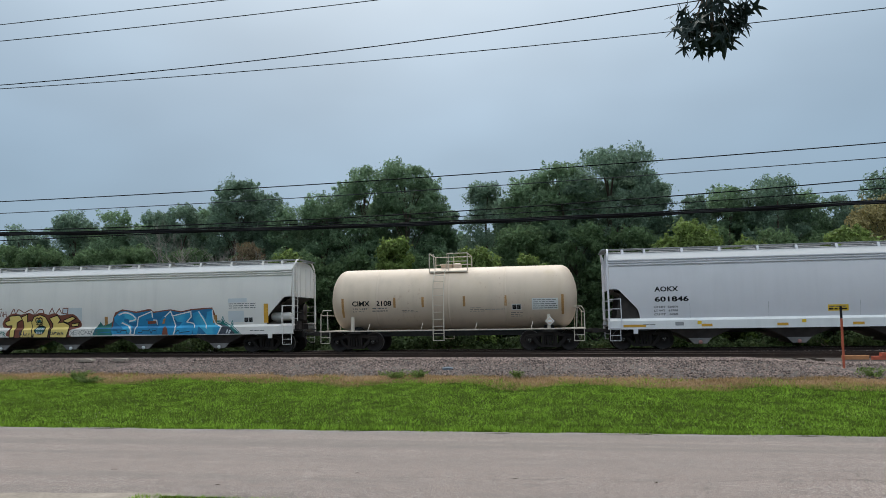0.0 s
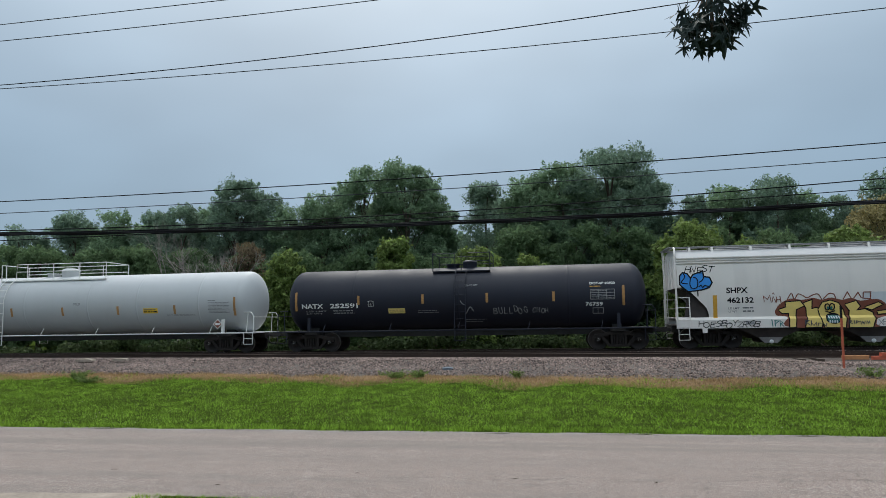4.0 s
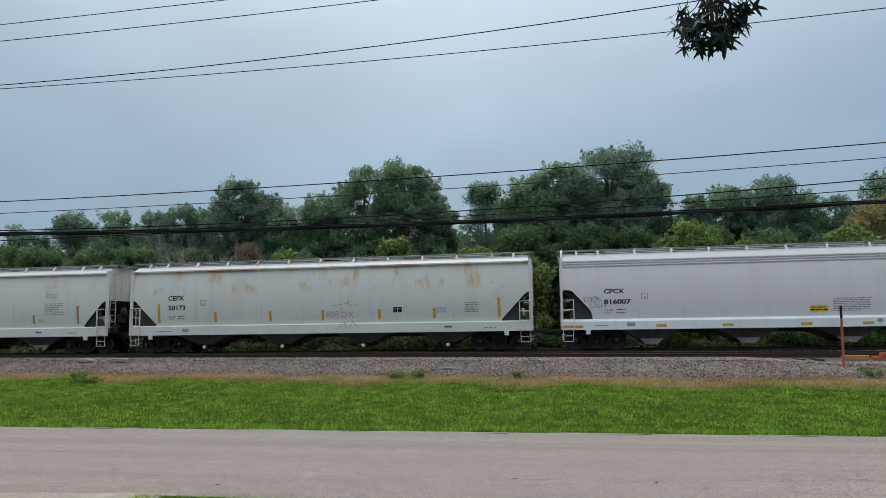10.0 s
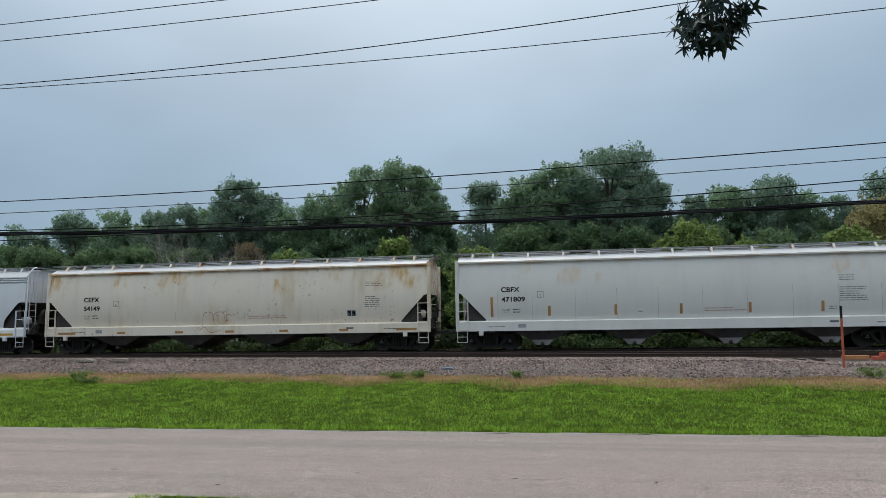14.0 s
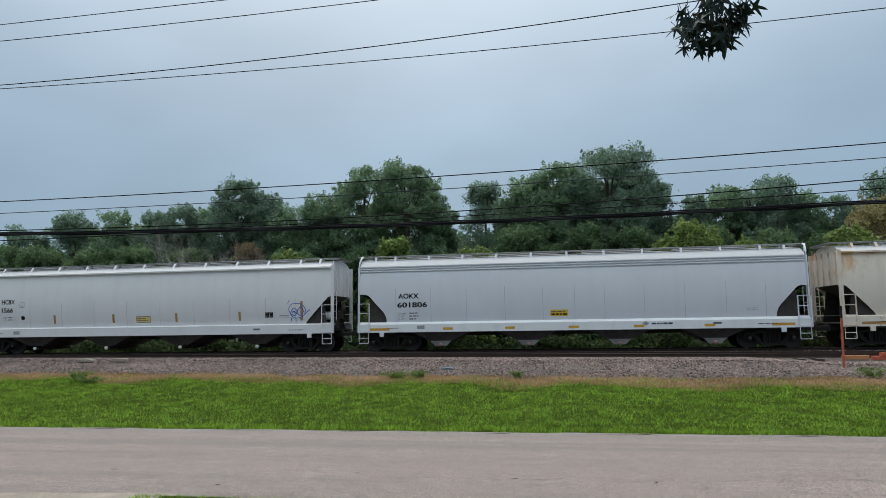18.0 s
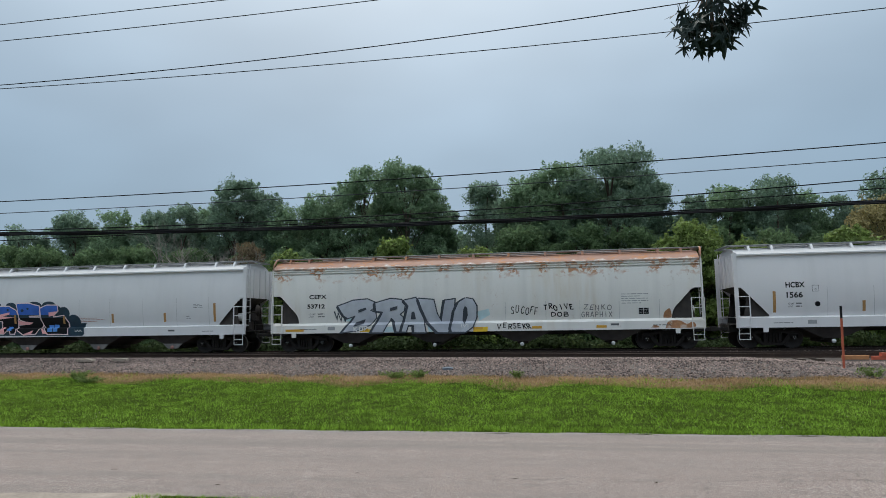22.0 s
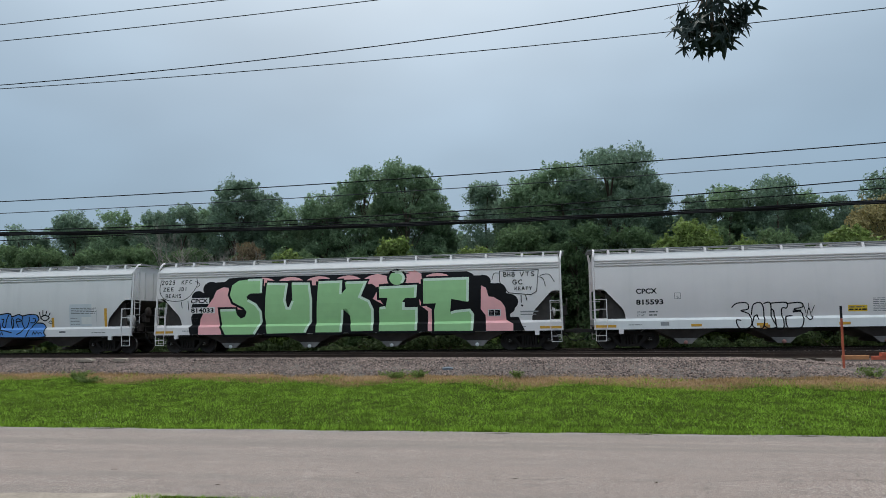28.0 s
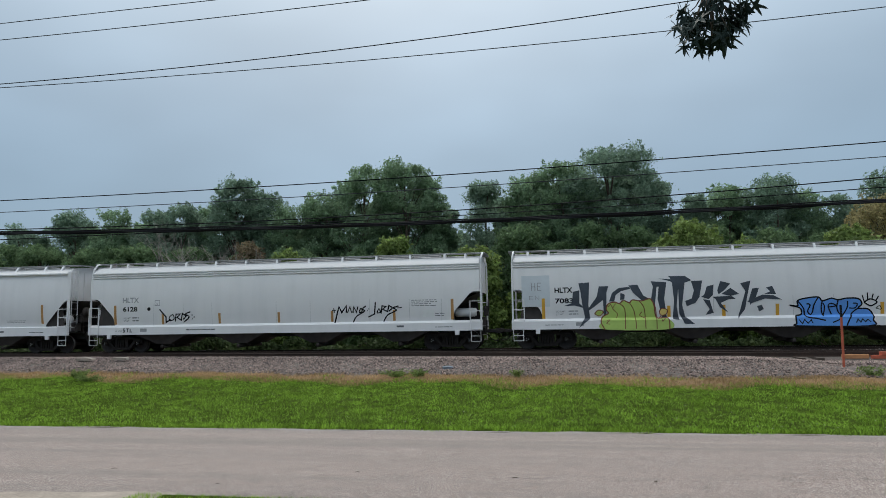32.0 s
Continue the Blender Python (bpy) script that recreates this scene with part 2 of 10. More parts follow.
M["faint"] = surface("faded_stencil", (0.30, 0.30, 0.31), 0.6, var=0.15, scale=8)
M["rust_ink"] = surface("red_stencil", (0.40, 0.16, 0.11), 0.6, var=0.15, scale=8)
M["white"] = surface("white_paint", (0.74, 0.74, 0.73), 0.5, var=0.06, scale=5)
M["patch"] = surface("cover_patch", (0.58, 0.615, 0.65), 0.5, var=0.06, scale=3)
M["pink"] = surface("pink_spray", (0.94, 0.47, 0.48), 0.5, var=0.05, scale=3)
M["rose"] = surface("pale_rose_spray", (0.86, 0.66, 0.68), 0.5, var=0.06, scale=3)
M["green"] = surface("green_spray", (0.37, 0.65, 0.31), 0.5, var=0.06, scale=3)
M["pale_green"] = surface("pale_green_spray", (0.70, 0.86, 0.70), 0.5, var=0.05, scale=3)
M["lime"] = surface("lime_spray", (0.40, 0.54, 0.13), 0.5, var=0.12, scale=3)
M["cyan"] = surface("cyan_spray", (0.02, 0.27, 0.52), 0.5, var=0.25, scale=3, extra=[((0.06, 0.44, 0.66), 1.2, (1, 1, 1), 0.45, 0.6, 0.8)])
M["blue"] = surface("blue_spray", (0.10, 0.29, 0.70), 0.5, var=0.12, scale=3)
M["sky_blue"] = surface("sky_blue_spray", (0.03, 0.28, 0.78), 0.5, var=0.12, scale=3)
M["deep_blue"] = surface("deep_blue_spray", (0.02, 0.085, 0.42), 0.5, var=0.2, scale=3)
M["royal"] = surface("royal_blue_spray", (0.035, 0.13, 0.52), 0.5, var=0.2, scale=3)
M["azure"] = surface("azure_spray", (0.015, 0.215, 0.43), 0.5, var=0.25, scale=3)
M["low_blue"] = surface("dusky_blue_spray", (0.015, 0.15, 0.32), 0.5, var=0.25, scale=3)
M["navy"] = surface("navy_spray", (0.012, 0.035, 0.06), 0.5, var=0.3, scale=3)
M["teal"] = surface("teal_spray", (0.02, 0.16, 0.15), 0.5, var=0.3, scale=3)
M["rust_red"] = surface("rust_red_spray", (0.20, 0.058, 0.034), 0.5, var=0.2, scale=3)
M["gold"] = surface("yellow_spray", (0.78, 0.60, 0.19), 0.5, var=0.08, scale=3)
M["pale_blue"] = surface("pale_blue_haze_spray", (0.50, 0.66, 0.70), 0.5, var=0.15, scale=3)
M["silver"] = surface("silver_spray", (0.50, 0.525, 0.585), 0.5, var=0.16, scale=3, extra=[((0.34, 0.36, 0.43), 0.9, (1, 1, 0.6), 0.46, 0.66, 0.7)])
M["slate"] = surface("slate_spray", (0.045, 0.055, 0.075), 0.5, var=0.35, scale=3)
M["orange"] = surface("orange_paint", (0.46, 0.10, 0.05), 0.6, var=0.2, scale=8)
M["orange_wood"] = surface("orange_timber", (0.42, 0.19, 0.08), 0.8, var=0.25, scale=8, bump=0.3)
M["wire"] = surface("wire_black", (0.008, 0.008, 0.010), 0.7, var=0.2, spec=0.15)
M["wire_grey"] = surface("wire_weathered", (0.06, 0.064, 0.072), 0.7, var=0.2, spec=0.15)
M["bark"] = surface("bark", (0.085, 0.065, 0.05), 0.95, var=0.3, scale=9, stretch=(1, 1, 0.25), bump=0.6, bump_scale=12)
M["dead_wood"] = surface("dead_wood", (0.30, 0.27, 0.245), 0.95, var=0.2, scale=9)
# wood leaves: pale bluish haze is put into both greens
M["leaf_dark"] = foliage("leaf_dark", (0.188, 0.270, 0.196), light=0.6, var=0.34, yellow=0.06, spec=0.05)
M["leaf_mid"] = foliage("leaf_mid", (0.196, 0.288, 0.174), light=0.6, var=0.34, yellow=0.08, spec=0.05)
# leaf green darkened for the low rank, its shade put into the colour
M["leaf_low_shaded"] = foliage("leaf_low_shaded", (0.128, 0.195, 0.098), light=0.55, var=0.34, yellow=0.10, spec=0.05)
M["leaf_bright"] = foliage("leaf_bright", (0.172, 0.238, 0.072), yellow=0.1)
M["leaf_dry"] = foliage("leaf_dry", (0.19, 0.15, 0.10), yellow=0.6)
# dark leaf green: shade of the ditch and wood is in its colour
M["leaf_shade"] = foliage("leaf_in_shade", (0.060, 0.086, 0.036), yellow=0.3)
M["leaf_flower"] = foliage("leaf_flower", (0.34, 0.30, 0.15), yellow=0.2, var=0.4)
# near-black leaf green, lifted towards blue by haze put into the colour
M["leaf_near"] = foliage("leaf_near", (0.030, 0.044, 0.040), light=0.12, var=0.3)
M["blade"] = foliage("grass_blade", (0.198, 0.326, 0.042), light=0.4, var=0.7, yellow=0.16, patch=1.9, spec=0.0, swing=(0.60, 1.45))
M["crack"] = surface("crack_tar", (0.07, 0.065, 0.06), 0.9)
M["clover"] = surface("clover_white", (0.62, 0.60, 0.48), 0.9, var=0.2)
M["straw"] = foliage("dry_blade", (0.37, 0.25, 0.125), light=0.3, var=0.35)


# ---- mesh helpers ----
class Shape:
    """Collects vertices and faces for one mesh."""

    def __init__(self):
        self.v, self.f, self.s, self.mi = [], [], [], []

    def add(self, v, f, smooth=False, mi=0):
        o = len(self.v)
        self.v += [tuple(p) for p in v]
        self.f += [tuple(i + o for i in q) for q in f]
        self.s += [smooth] * len(f)
        self.mi += [mi] * len(f)
        return self

    def box(self, x0, x1, y0, y1, z0, z1, c=0.0, mi=0):
        if c <= 0:
            v = [(x, y, z) for x in (x0, x1) for y in (y0, y1) for z in (z0, z1)]
            return self.add(v, [(0, 1, 3, 2), (4, 6, 7, 5), (0, 4, 5, 1), (2, 3, 7, 6), (0, 2, 6, 4), (1, 5, 7, 3)], mi=mi)
        # chamfered along its length
        ring = [(y0 + c, z0), (y1 - c, z0), (y1, z0 + c), (y1, z1 - c), (y1 - c, z1), (y0 + c, z1), (y0, z1 - c), (y0, z0 + c)]
        v = [(x, y, z) for x in (x0, x1) for y, z in ring]
        f = [(i, (i + 1) % 8, 8 + (i + 1) % 8, 8 + i) for i in range(8)] + [tuple(range(7, -1, -1)), tuple(range(8, 16))]
        return self.add(v, f, mi=mi)

    def prism(self, outline, y0, y1, mi=0):
        """An outline in x and z, thick in y."""
        n = len(outline)
        v = [(x, y0, z) for x, z in outline] + [(x, y1, z) for x, z in outline]
        return self.add(v, [tuple(range(n)), tuple(range(2 * n - 1, n - 1, -1))] + [(i, i + n, (i + 1) % n + n, (i + 1) % n) for i in range(n)], mi=mi)

    def tube(self, pts, r, n=8, caps=True, taper=None, mi=0):
        pts = [Vector(p) for p in pts]
        rings, m = [], len(pts)
        for i, p in enumerate(pts):
            d = (pts[min(i + 1, m - 1)] - pts[max(i - 1, 0)]).normalized()
            a = d.cross(Vector((0, 0, 1)) if abs(d.z) < 0.9 else Vector((1, 0, 0))).normalized()
            b = d.cross(a)
            q = r * (1 + (taper - 1) * i / (m - 1)) if taper is not None else r
            rings.append([p + q * (math.cos(k * math.tau / n) * a + math.sin(k * math.tau / n) * b) for k in range(n)])
        v = [p for g in rings for p in g]
        f = [(i * n + k, i * n + (k + 1) % n, (i + 1) * n + (k + 1) % n, (i + 1) * n + k) for i in range(m - 1) for k in range(n)]
        self.add(v, f, True, mi)
        if caps:
            self.add(rings[0], [tuple(range(n))], mi=mi).add(rings[-1], [tuple(range(n - 1, -1, -1))], mi=mi)
        return self

    def lathe(self, prof, axis="x", n=24, at=(0, 0, 0), mi=0, smooth=True):
        """prof: (along, radius) pairs."""
        v, f, m = [], [], len(prof)
        for a, r in prof:
            for k in range(n):
                c, s = r * math.cos(k * math.tau / n), r * math.sin(k * math.tau / n)
                p = (a, c, s) if axis == "x" else (c, a, s) if axis == "y" else (c, s, a)
                v.append(tuple(q + w for q, w in zip(p, at)))
        for i in range(m - 1):
            for k in range(n):
                f.append((i * n + k, i * n + (k + 1) % n, (i + 1) * n + (k + 1) % n, (i + 1) * n + k))
        return self.add(v, f, smooth, mi)

    def mesh(self, name, *mats):
        me = bpy.data.meshes.new(name)
        me.from_pydata(self.v, [], self.f)
        me.polygons.foreach_set("use_smooth", self.s)
        me.polygons.foreach_set("material_index", self.mi)
        for m in mats:
            me.materials.append(m)
        bm = bmesh.new()
        bm.from_mesh(me)
        if len(bm.faces) < 60000:
            bmesh.ops.recalc_face_normals(bm, faces=bm.faces)
        bm.to_mesh(me)
        bm.free()
        return me


def part(name, shape, material, parent, label="", at=None):
    """One mesh object under a thing or a part. shape: a Shape or a mesh that is shared."""
    me = shape.mesh(name, *(material if isinstance(material, tuple) else (material,))) if isinstance(shape, Shape) else shape
    ob = new(name, me)
    ob.parent = parent
    if at is not None:
        ob.matrix_basis = at
    if not isinstance(shape, Shape) and material is not None:
        mats = material if isinstance(material, tuple) else (material,)
        for slot, mat in zip(ob.material_slots, mats):
            if slot.material != mat:
                slot.link, slot.material = "OBJECT", mat
    return tagged(ob, label)


def thing(name, shape, material, label, category, at=None, group="", kind=""):
    ob = part(name, shape, material, None, "", at)
    return tagged(ob, label, category, group, kind)


def empty(name, label, category, at=None, group="", kind=""):
    ob = new(name)
    if at is not None:
        ob.matrix_basis = at
    return tagged(ob, label, category, group, kind)


def soup(name, v, f, mat):
    """A mesh from many small pieces, with arrays."""
    me = bpy.data.meshes.new(name)
    v, f = np.asarray(v, np.float32), np.asarray(f, np.int32)
    me.vertices.add(len(v)); me.vertices.foreach_set("co", v.ravel())
    k = f.shape[1]
    me.loops.add(f.size); me.loops.foreach_set("vertex_index", f.ravel())
    me.polygons.add(len(f)); me.polygons.foreach_set("loop_start", np.arange(0, f.size, k, dtype=np.int32))
    me.materials.append(mat)
    me.update(calc_edges=True)
    return me


rng = np.random.default_rng(7)

# ---- ground ----
RAIL_Y = 31.816          # centre line of the main track
SIDE_Y = 1.56            # half width of the cars
GAUGE = 0.7525           # half distance of the rail heads


def foot_y(x):
    return 22.55 - 0.115 * max(-25.0, min(14.0, x)) + 0.35 * math.sin(x * 0.9) + 0.25 * math.sin(x * 2.3 + 1)


def siding_y(x):
    return 27.6 - 0.1 * x


def ground_z(x, y):
    """The lie of the land: verge, road bed, rising grass, track bed, ditch, woodland."""
    if y < 8.6:
        return -0.93 if -5.9 < x < -2.6 else -1.03
    if y < 14.2:
        return -1.03
    fy = foot_y(x)
    if y < fy:
        s = max(0.0, y - 14.2) / (fy - 14.2)
        return -0.968 + 0.418 * s ** 1.1 + 0.05 * min(1.0, s * 4) * (math.sin(x * 0.7) * math.sin(y * 0.8) + 0.5 * math.sin(x * 1.9 + y) * math.sin(y * 1.7))
    return -0.62 if fy + 0.4 < y < 36 else -0.55


def sheet(xs, ys, zf, lift=0.0):
    s = Shape()
    n = len(ys)
    s.add([(x, y, zf(x, y) + lift) for x in xs for y in ys], [(i * n + j, (i + 1) * n + j, (i + 1) * n + j + 1, i * n + j + 1) for i in range(len(xs) - 1) for j in range(n - 1)], True)
    return s


gx = sorted(set([-3000, -800, -300, -150, -90, -60] + [x * 0.75 for x in range(-60, 41)] + [45, 70, 120, 300, 800, 3000]))
gy = sorted(set([-3000, -600, -100, -20, 0, 5, 8.59, 8.61, 14.19, 14.21] + [14.5 + 0.5 * k for k in range(50)] + [42, 50, 70, 100, 200, 700, 3000]))
tagged(part("ground", sheet(gx, gy, ground_z), M["soil"], None), "grassy ground rising from the road to the railway", "ground", kind="structure")

road_s = Shape()
rx = [-400, -100, -50] + [x * 0.4 for x in range(-80, 72)] + [50, 100, 400]


def road_near(x):
    return 8.78 - (3.2 * max(0.0, min(1.0, (-5.6 - x) / 0.7))) + 0.05 * math.sin(x * 1.3) - (0.5 * max(0.0, min(1.0, (x + 3.2) / 1.4)))


def crown_z(y):
    q = max(0.0, min(1.0, (y - 8.6) / 5.64))
    return -0.965 + 0.05 * (1 - (2 * q - 1) ** 2)


rv, ry = [], range(7)
for x in rx:
    a, b = road_near(x), 14.24 + 0.05 * math.sin(x * 1.7) + 0.03 * math.sin(x * 5.1)
    for y, dip in ((a, 0.05), (a + 0.2, 0.0), (10.0, 0.0), (11.4, 0.0), (12.8, 0.0), (b - 0.12, 0.0), (b, 0.03)):
        rv.append((x, y, crown_z(y) - dip))
n = len(ry)
road_s.add(rv, [(i * n + j, (i + 1) * n + j, (i + 1) * n + j + 1, i * n + j + 1) for i in range(len(rx) - 1) for j in range(n - 1)], True)
road = tagged(part("road", road_s, M["asphalt"], None), "worn grey asphalt road with fine cracks", "road", kind="structure")
# pale grit along the far edge of the road
grit = Shape()
gv = []
for k in range(140):
    x = -36 + k * 0.42
    e = 14.24 + 0.05 * math.sin(x * 1.7) + 0.03 * math.sin(x * 5.1)
    w_ = 0.16 + 0.06 * math.sin(x * 2.1 + 1) + 0.04 * math.sin(x * 6.3)
    gv += [(x, e - w_, -0.9575), (x, e - 0.03, -0.9605), (x, e + 0.05, -0.963)]
grit.add(gv, [(i * 3 + j, (i + 1) * 3 + j, (i + 1) * 3 + j + 1, i * 3 + j + 1) for i in range(139) for j in range(2)], True)
tagged(part("road_edge", grit, M["shoulder"], None), "pale grit along the road's edge", "road edge", kind="structure")


sand = Shape()
sv = []
for k in range(15):
    x = -12.0 + 0.49 * k
    far = 8.70 + 0.10 * (x + 6.0) * (1 if x < -6.0 else 0.6) + 0.03 * math.sin(x * 4.1)
    sv += [(x, y, -0.965 + max(0.0, y - 5.78) * 0.00884 + 0.007 - d) for y, d in ((far - 1.4, 0.004), (far - 0.25, 0.0), (far, 0.003))]
sand.add(sv, [(i * 3 + j, (i + 1) * 3 + j, (i + 1) * 3 + j + 1, i * 3 + j + 1) for i in range(14) for j in range(2)], True)
tagged(part("sandy_verge", sand, M["sand"], None), "pale sandy dirt where the near verge is worn", "road edge", kind="structure")


# cracks: dark filled grooves that wander over the road
def crack(x0, y0, x1, y1, seed, w=0.006):
    r = random.Random(seed)
    s, k = Shape(), max(6, int((abs(x1 - x0) + abs(y1 - y0)) * 14))
    v, off = [], 0.0
    for i in range(k + 1):
        u = i / k
        off = off * 0.93 + r.uniform(-0.035, 0.035)
        x, y = x0 + (x1 - x0) * u, y0 + (y1 - y0) * u
        if abs(x1 - x0) > abs(y1 - y0):
            y += off
            a, b = (0, w * r.uniform(0.3, 1)), (0, 0)
        else:
            x += off
            a, b = (w * r.uniform(0.3, 1), 0), (0, 0)
        q = (y - 8.6) / 5.64
        z = -0.965 + 0.05 * (1 - (2 * q - 1) ** 2) + 0.004
        v += [(x - a[0], y - a[1], z), (x + a[0], y + a[1], z)]
    s.add(v, [(2 * i, 2 * i + 1, 2 * i + 3, 2 * i + 2) for i in range(k)])
    part("crack", s, M["crack"], road)


for i, q in enumerate(((-2.9, 9.85, 0.9, 9.98), (0.9, 9.98, 5.0, 10.35), (-2.2, 9.9, -2.0, 10.6), (-0.9, 9.8, -0.8, 10.4), (-0.3, 9.85, 0.1, 10.2), (1.9, 9.6, 2.2, 10.4), (3.0, 10.1, 3.9, 11.0), (-3.3, 9.9, -2.9, 9.84), (4.2, 11.0, 4.4, 10.2))):
    crack(*q, i)
# small sticks and chips on the road
for i, (x, y, a, l) in enumerate(((-7.0, 10.0, 10, 0.14), (-4.8, 9.2, -15, 0.12), (-3.0, 10.1, 5, 0.10), (1.35, 9.9, 20, 0.07), (-0.6, 9.95, -8, 0.12))):
    s = Shape().tube([(-l / 3, 0, 0), (0, 0.012, 0.004), (l / 3, 0, 0)], 0.005, 5)
    thing("twig", s, M["bark"], "small dark twig lying on the road", "twig", pose(x, y, -0.917, rz=a))

# ---- ballast bed ----
bs_ = Shape()
bx = [-400, -120, -60] + [x * 0.5 for x in range(-90, 51)] + [40, 120, 400]
bk = [0.0, 0.04, 0.3, 0.7, 1.0]
bv = []
for x in bx:
    fy = foot_y(x)
    dip = 0.14 * max(0.0, min(1.0, (x - 7.0) / 2.5))
    for y, z in ((fy - 0.12, -0.56), (fy, -0.525), (fy + 1.6, -0.34 - dip * 0.6), (fy + 3.2, -0.185 - dip), (siding_y(x) - 0.9 if x > -40 else 30.0, -0.16 - dip), (30.2, -0.15), (33.6, -0.15), (34.6, -0.2), (35.8, -0.5)):
        bv.append((x, y, z + 0.008 * math.sin(3 * x + y) + 0.006 * math.sin(7.3 * x + 2 * y)))
for i in range(len(bx)):           # keep the rows in order
    row = sorted(bv[i * 9:(i + 1) * 9], key=lambda p: p[1])
    bv[i * 9:(i + 1) * 9] = row
bs_.add(bv, [(i * 9 + j, (i + 1) * 9 + j, (i + 1) * 9 + j + 1, i * 9 + j + 1) for i in range(len(bx) - 1) for j in range(8)], True)
ballast = tagged(part("ballast_bed", bs_, M["ballast"], None), "grey-brown crushed stone railway ballast", "ballast", kind="structure")


def scatter_stones(name, count, where, size, mat, label):
    """Loose stones: crooked octahedra."""
    base = np.array([(1, 0, 0), (-1, 0, 0), (0, 1, 0), (0, -1, 0), (0, 0, 1), (0, 0, -1)], np.float32)
    tri = np.array([(0, 2, 4), (2, 1, 4), (1, 3, 4), (3, 0, 4), (2, 0, 5), (1, 2, 5), (3, 1, 5), (0, 3, 5)], np.int32)
    p = where(count)
    s = rng.uniform(size[0], size[1], (count, 1, 1)) * rng.uniform(0.55, 1.15, (count, 6, 3))
    a = rng.uniform(0, math.tau, count)
    c, d = np.cos(a), np.sin(a)
    v = base[None] * s
    x = v[:, :, 0] * c[:, None] - v[:, :, 1] * d[:, None]
    y = v[:, :, 0] * d[:, None] + v[:, :, 1] * c[:, None]
    v = np.stack([x, y, v[:, :, 2] * 0.75], 2) + p[:, None, :]
    f = tri[None] + 6 * np.arange(count)[:, None, None]
    ob = new(name, soup(name, v.reshape(-1, 3), f.reshape(-1, 3), mat))
    return tagged(ob, label, "ballast stones", kind="stuff")


def shoulder_spots(count):
    x = rng.uniform(-32, 16, count)
    u = rng.uniform(0, 1, count) ** 0.8
    fy = np.array([foot_y(q) for q in x])
    top = np.where(x > -30, 27.6 - 0.1 * x, 30.4) - 0.1
    y = fy + (top - fy) * u
    z = np.where(y < fy + 3.2, -0.525 + 0.34 * np.clip((y - fy) / 3.2, 0, 1), -0.17)
    z = z - 0.14 * np.clip((x - 7.0) / 2.5, 0, 1) * np.clip((y - fy) / 2.5, 0, 1)
    return np.stack([x, y, z + 0.016], 1)


def bed_spots(count):
    x = rng.uniform(-34, 18, count)
    y = rng.uniform(27.0, 33.4, count)
    keep = y > siding_y(x) + 0.12
    y = np.where(keep, y, 32.5)
    return np.stack([x, y, np.full(count, -0.13)], 1)


scatter_stones("ballast_stones", 46000, shoulder_spots, (0.022, 0.058), M["stone"], "loose grey and brown ballast stones on the shoulder")
scatter_stones("ballast_stones", 8000, bed_spots, (0.03, 0.07), M["stone"], "loose ballast stones between the rails")


# ---- rails ----
def rail_shape(x0, x1):
    """A rail with head, web and foot, its top at z = 0, along x."""
    s = Shape()
    ring = [(-0.07, -0.172), (0.07, -0.172), (0.07, -0.16), (0.012, -0.14), (0.010, -0.045), (0.036, -0.035), (0.036, -0.006), (0.028, 0.0), (-0.028, 0.0), (-0.036, -0.006), (-0.036, -0.035), (-0.010, -0.045), (-0.012, -0.14), (-0.07, -0.16)]
    k = len(ring)
    v = [(x, y, z) for x in (x0, x1) for y, z in ring]
    for i in range(k):
        s.add([v[i], v[(i + 1) % k], v[k + (i + 1) % k], v[k + i]], [(0, 1, 2, 3)], mi=1 if i == 7 else 0)
    s.add([v[i] for i in range(k)], [tuple(range(k))]).add([v[k + i] for i in range(k)], [tuple(range(k - 1, -1, -1))])
    return s


track = empty("main_track", "railway track with rusty steel rails in ballast", "track", kind="structure")
for y in (-GAUGE, GAUGE):
    part("rail", rail_shape(-300, 300), (M["rail"], M["rail_top"]), track, at=pose(0, RAIL_Y + y, 0))
tie_me = Shape().box(-0.115, 0.115, -1.3, 1.3, -0.30, -0.172, 0.01).mesh("tie", M["tie"])
for k in range(75):
    part("tie", tie_me, None, track, at=pose(-24 + 0.55 * k, RAIL_Y, 0))
siding = empty("siding_track", "rusty disused siding rails beside the main track", "track", kind="structure")
for off, x1 in ((0.0, 44.0), (1.505, 44.0)):
    a = -math.degrees(math.atan(0.1))
    ob = part("rail", rail_shape(-7.5, 44.0), (M["rail"], M["rail"]), siding, at=pose(-26, siding_y(-26) + off, 0, rz=a))
for k in range(52):
    x = -22 + 0.62 * k
    part("tie", tie_me, None, siding, at=pose(x, siding_y(x) + 0.75, -0.012, rz=-5.7))

# orange-painted timbers and rail ends beside the siding, marker post, slabs
thing("timber", Shape().box(-0.42, 0.42, -0.09, 0.09, 0, 0.15, 0.012), M["orange_wood"], "weathered orange-brown timber lying on the ballast", "timber", pose(10.66, 26.2, -0.22, rz=-4))
thing("timber", Shape().box(-0.75, 0.75, -0.1, 0.1, 0, 0.13, 0.012), M["orange"], "orange-red painted timber on the ballast", "timber", pose(11.95, 26.15, -0.23, rz=-3))
thing("timber", Shape().box(-0.55, 0.55, -0.1, 0.1, 0, 0.12, 0.012), M["orange"], "orange-red painted timber lying on another timber", "timber", pose(12.02, 26.16, -0.10, rz=2))
post = empty("marker_post", "thin orange marker post with a dark top", "marker post", pose(9.40, 24.0, -0.46))
part("shaft", Shape().box(-0.032, 0.032, -0.02, 0.02, 0.0, 1.72, 0.006), M["orange"], post, at=pose(0, 0, 0, ry=1.2))
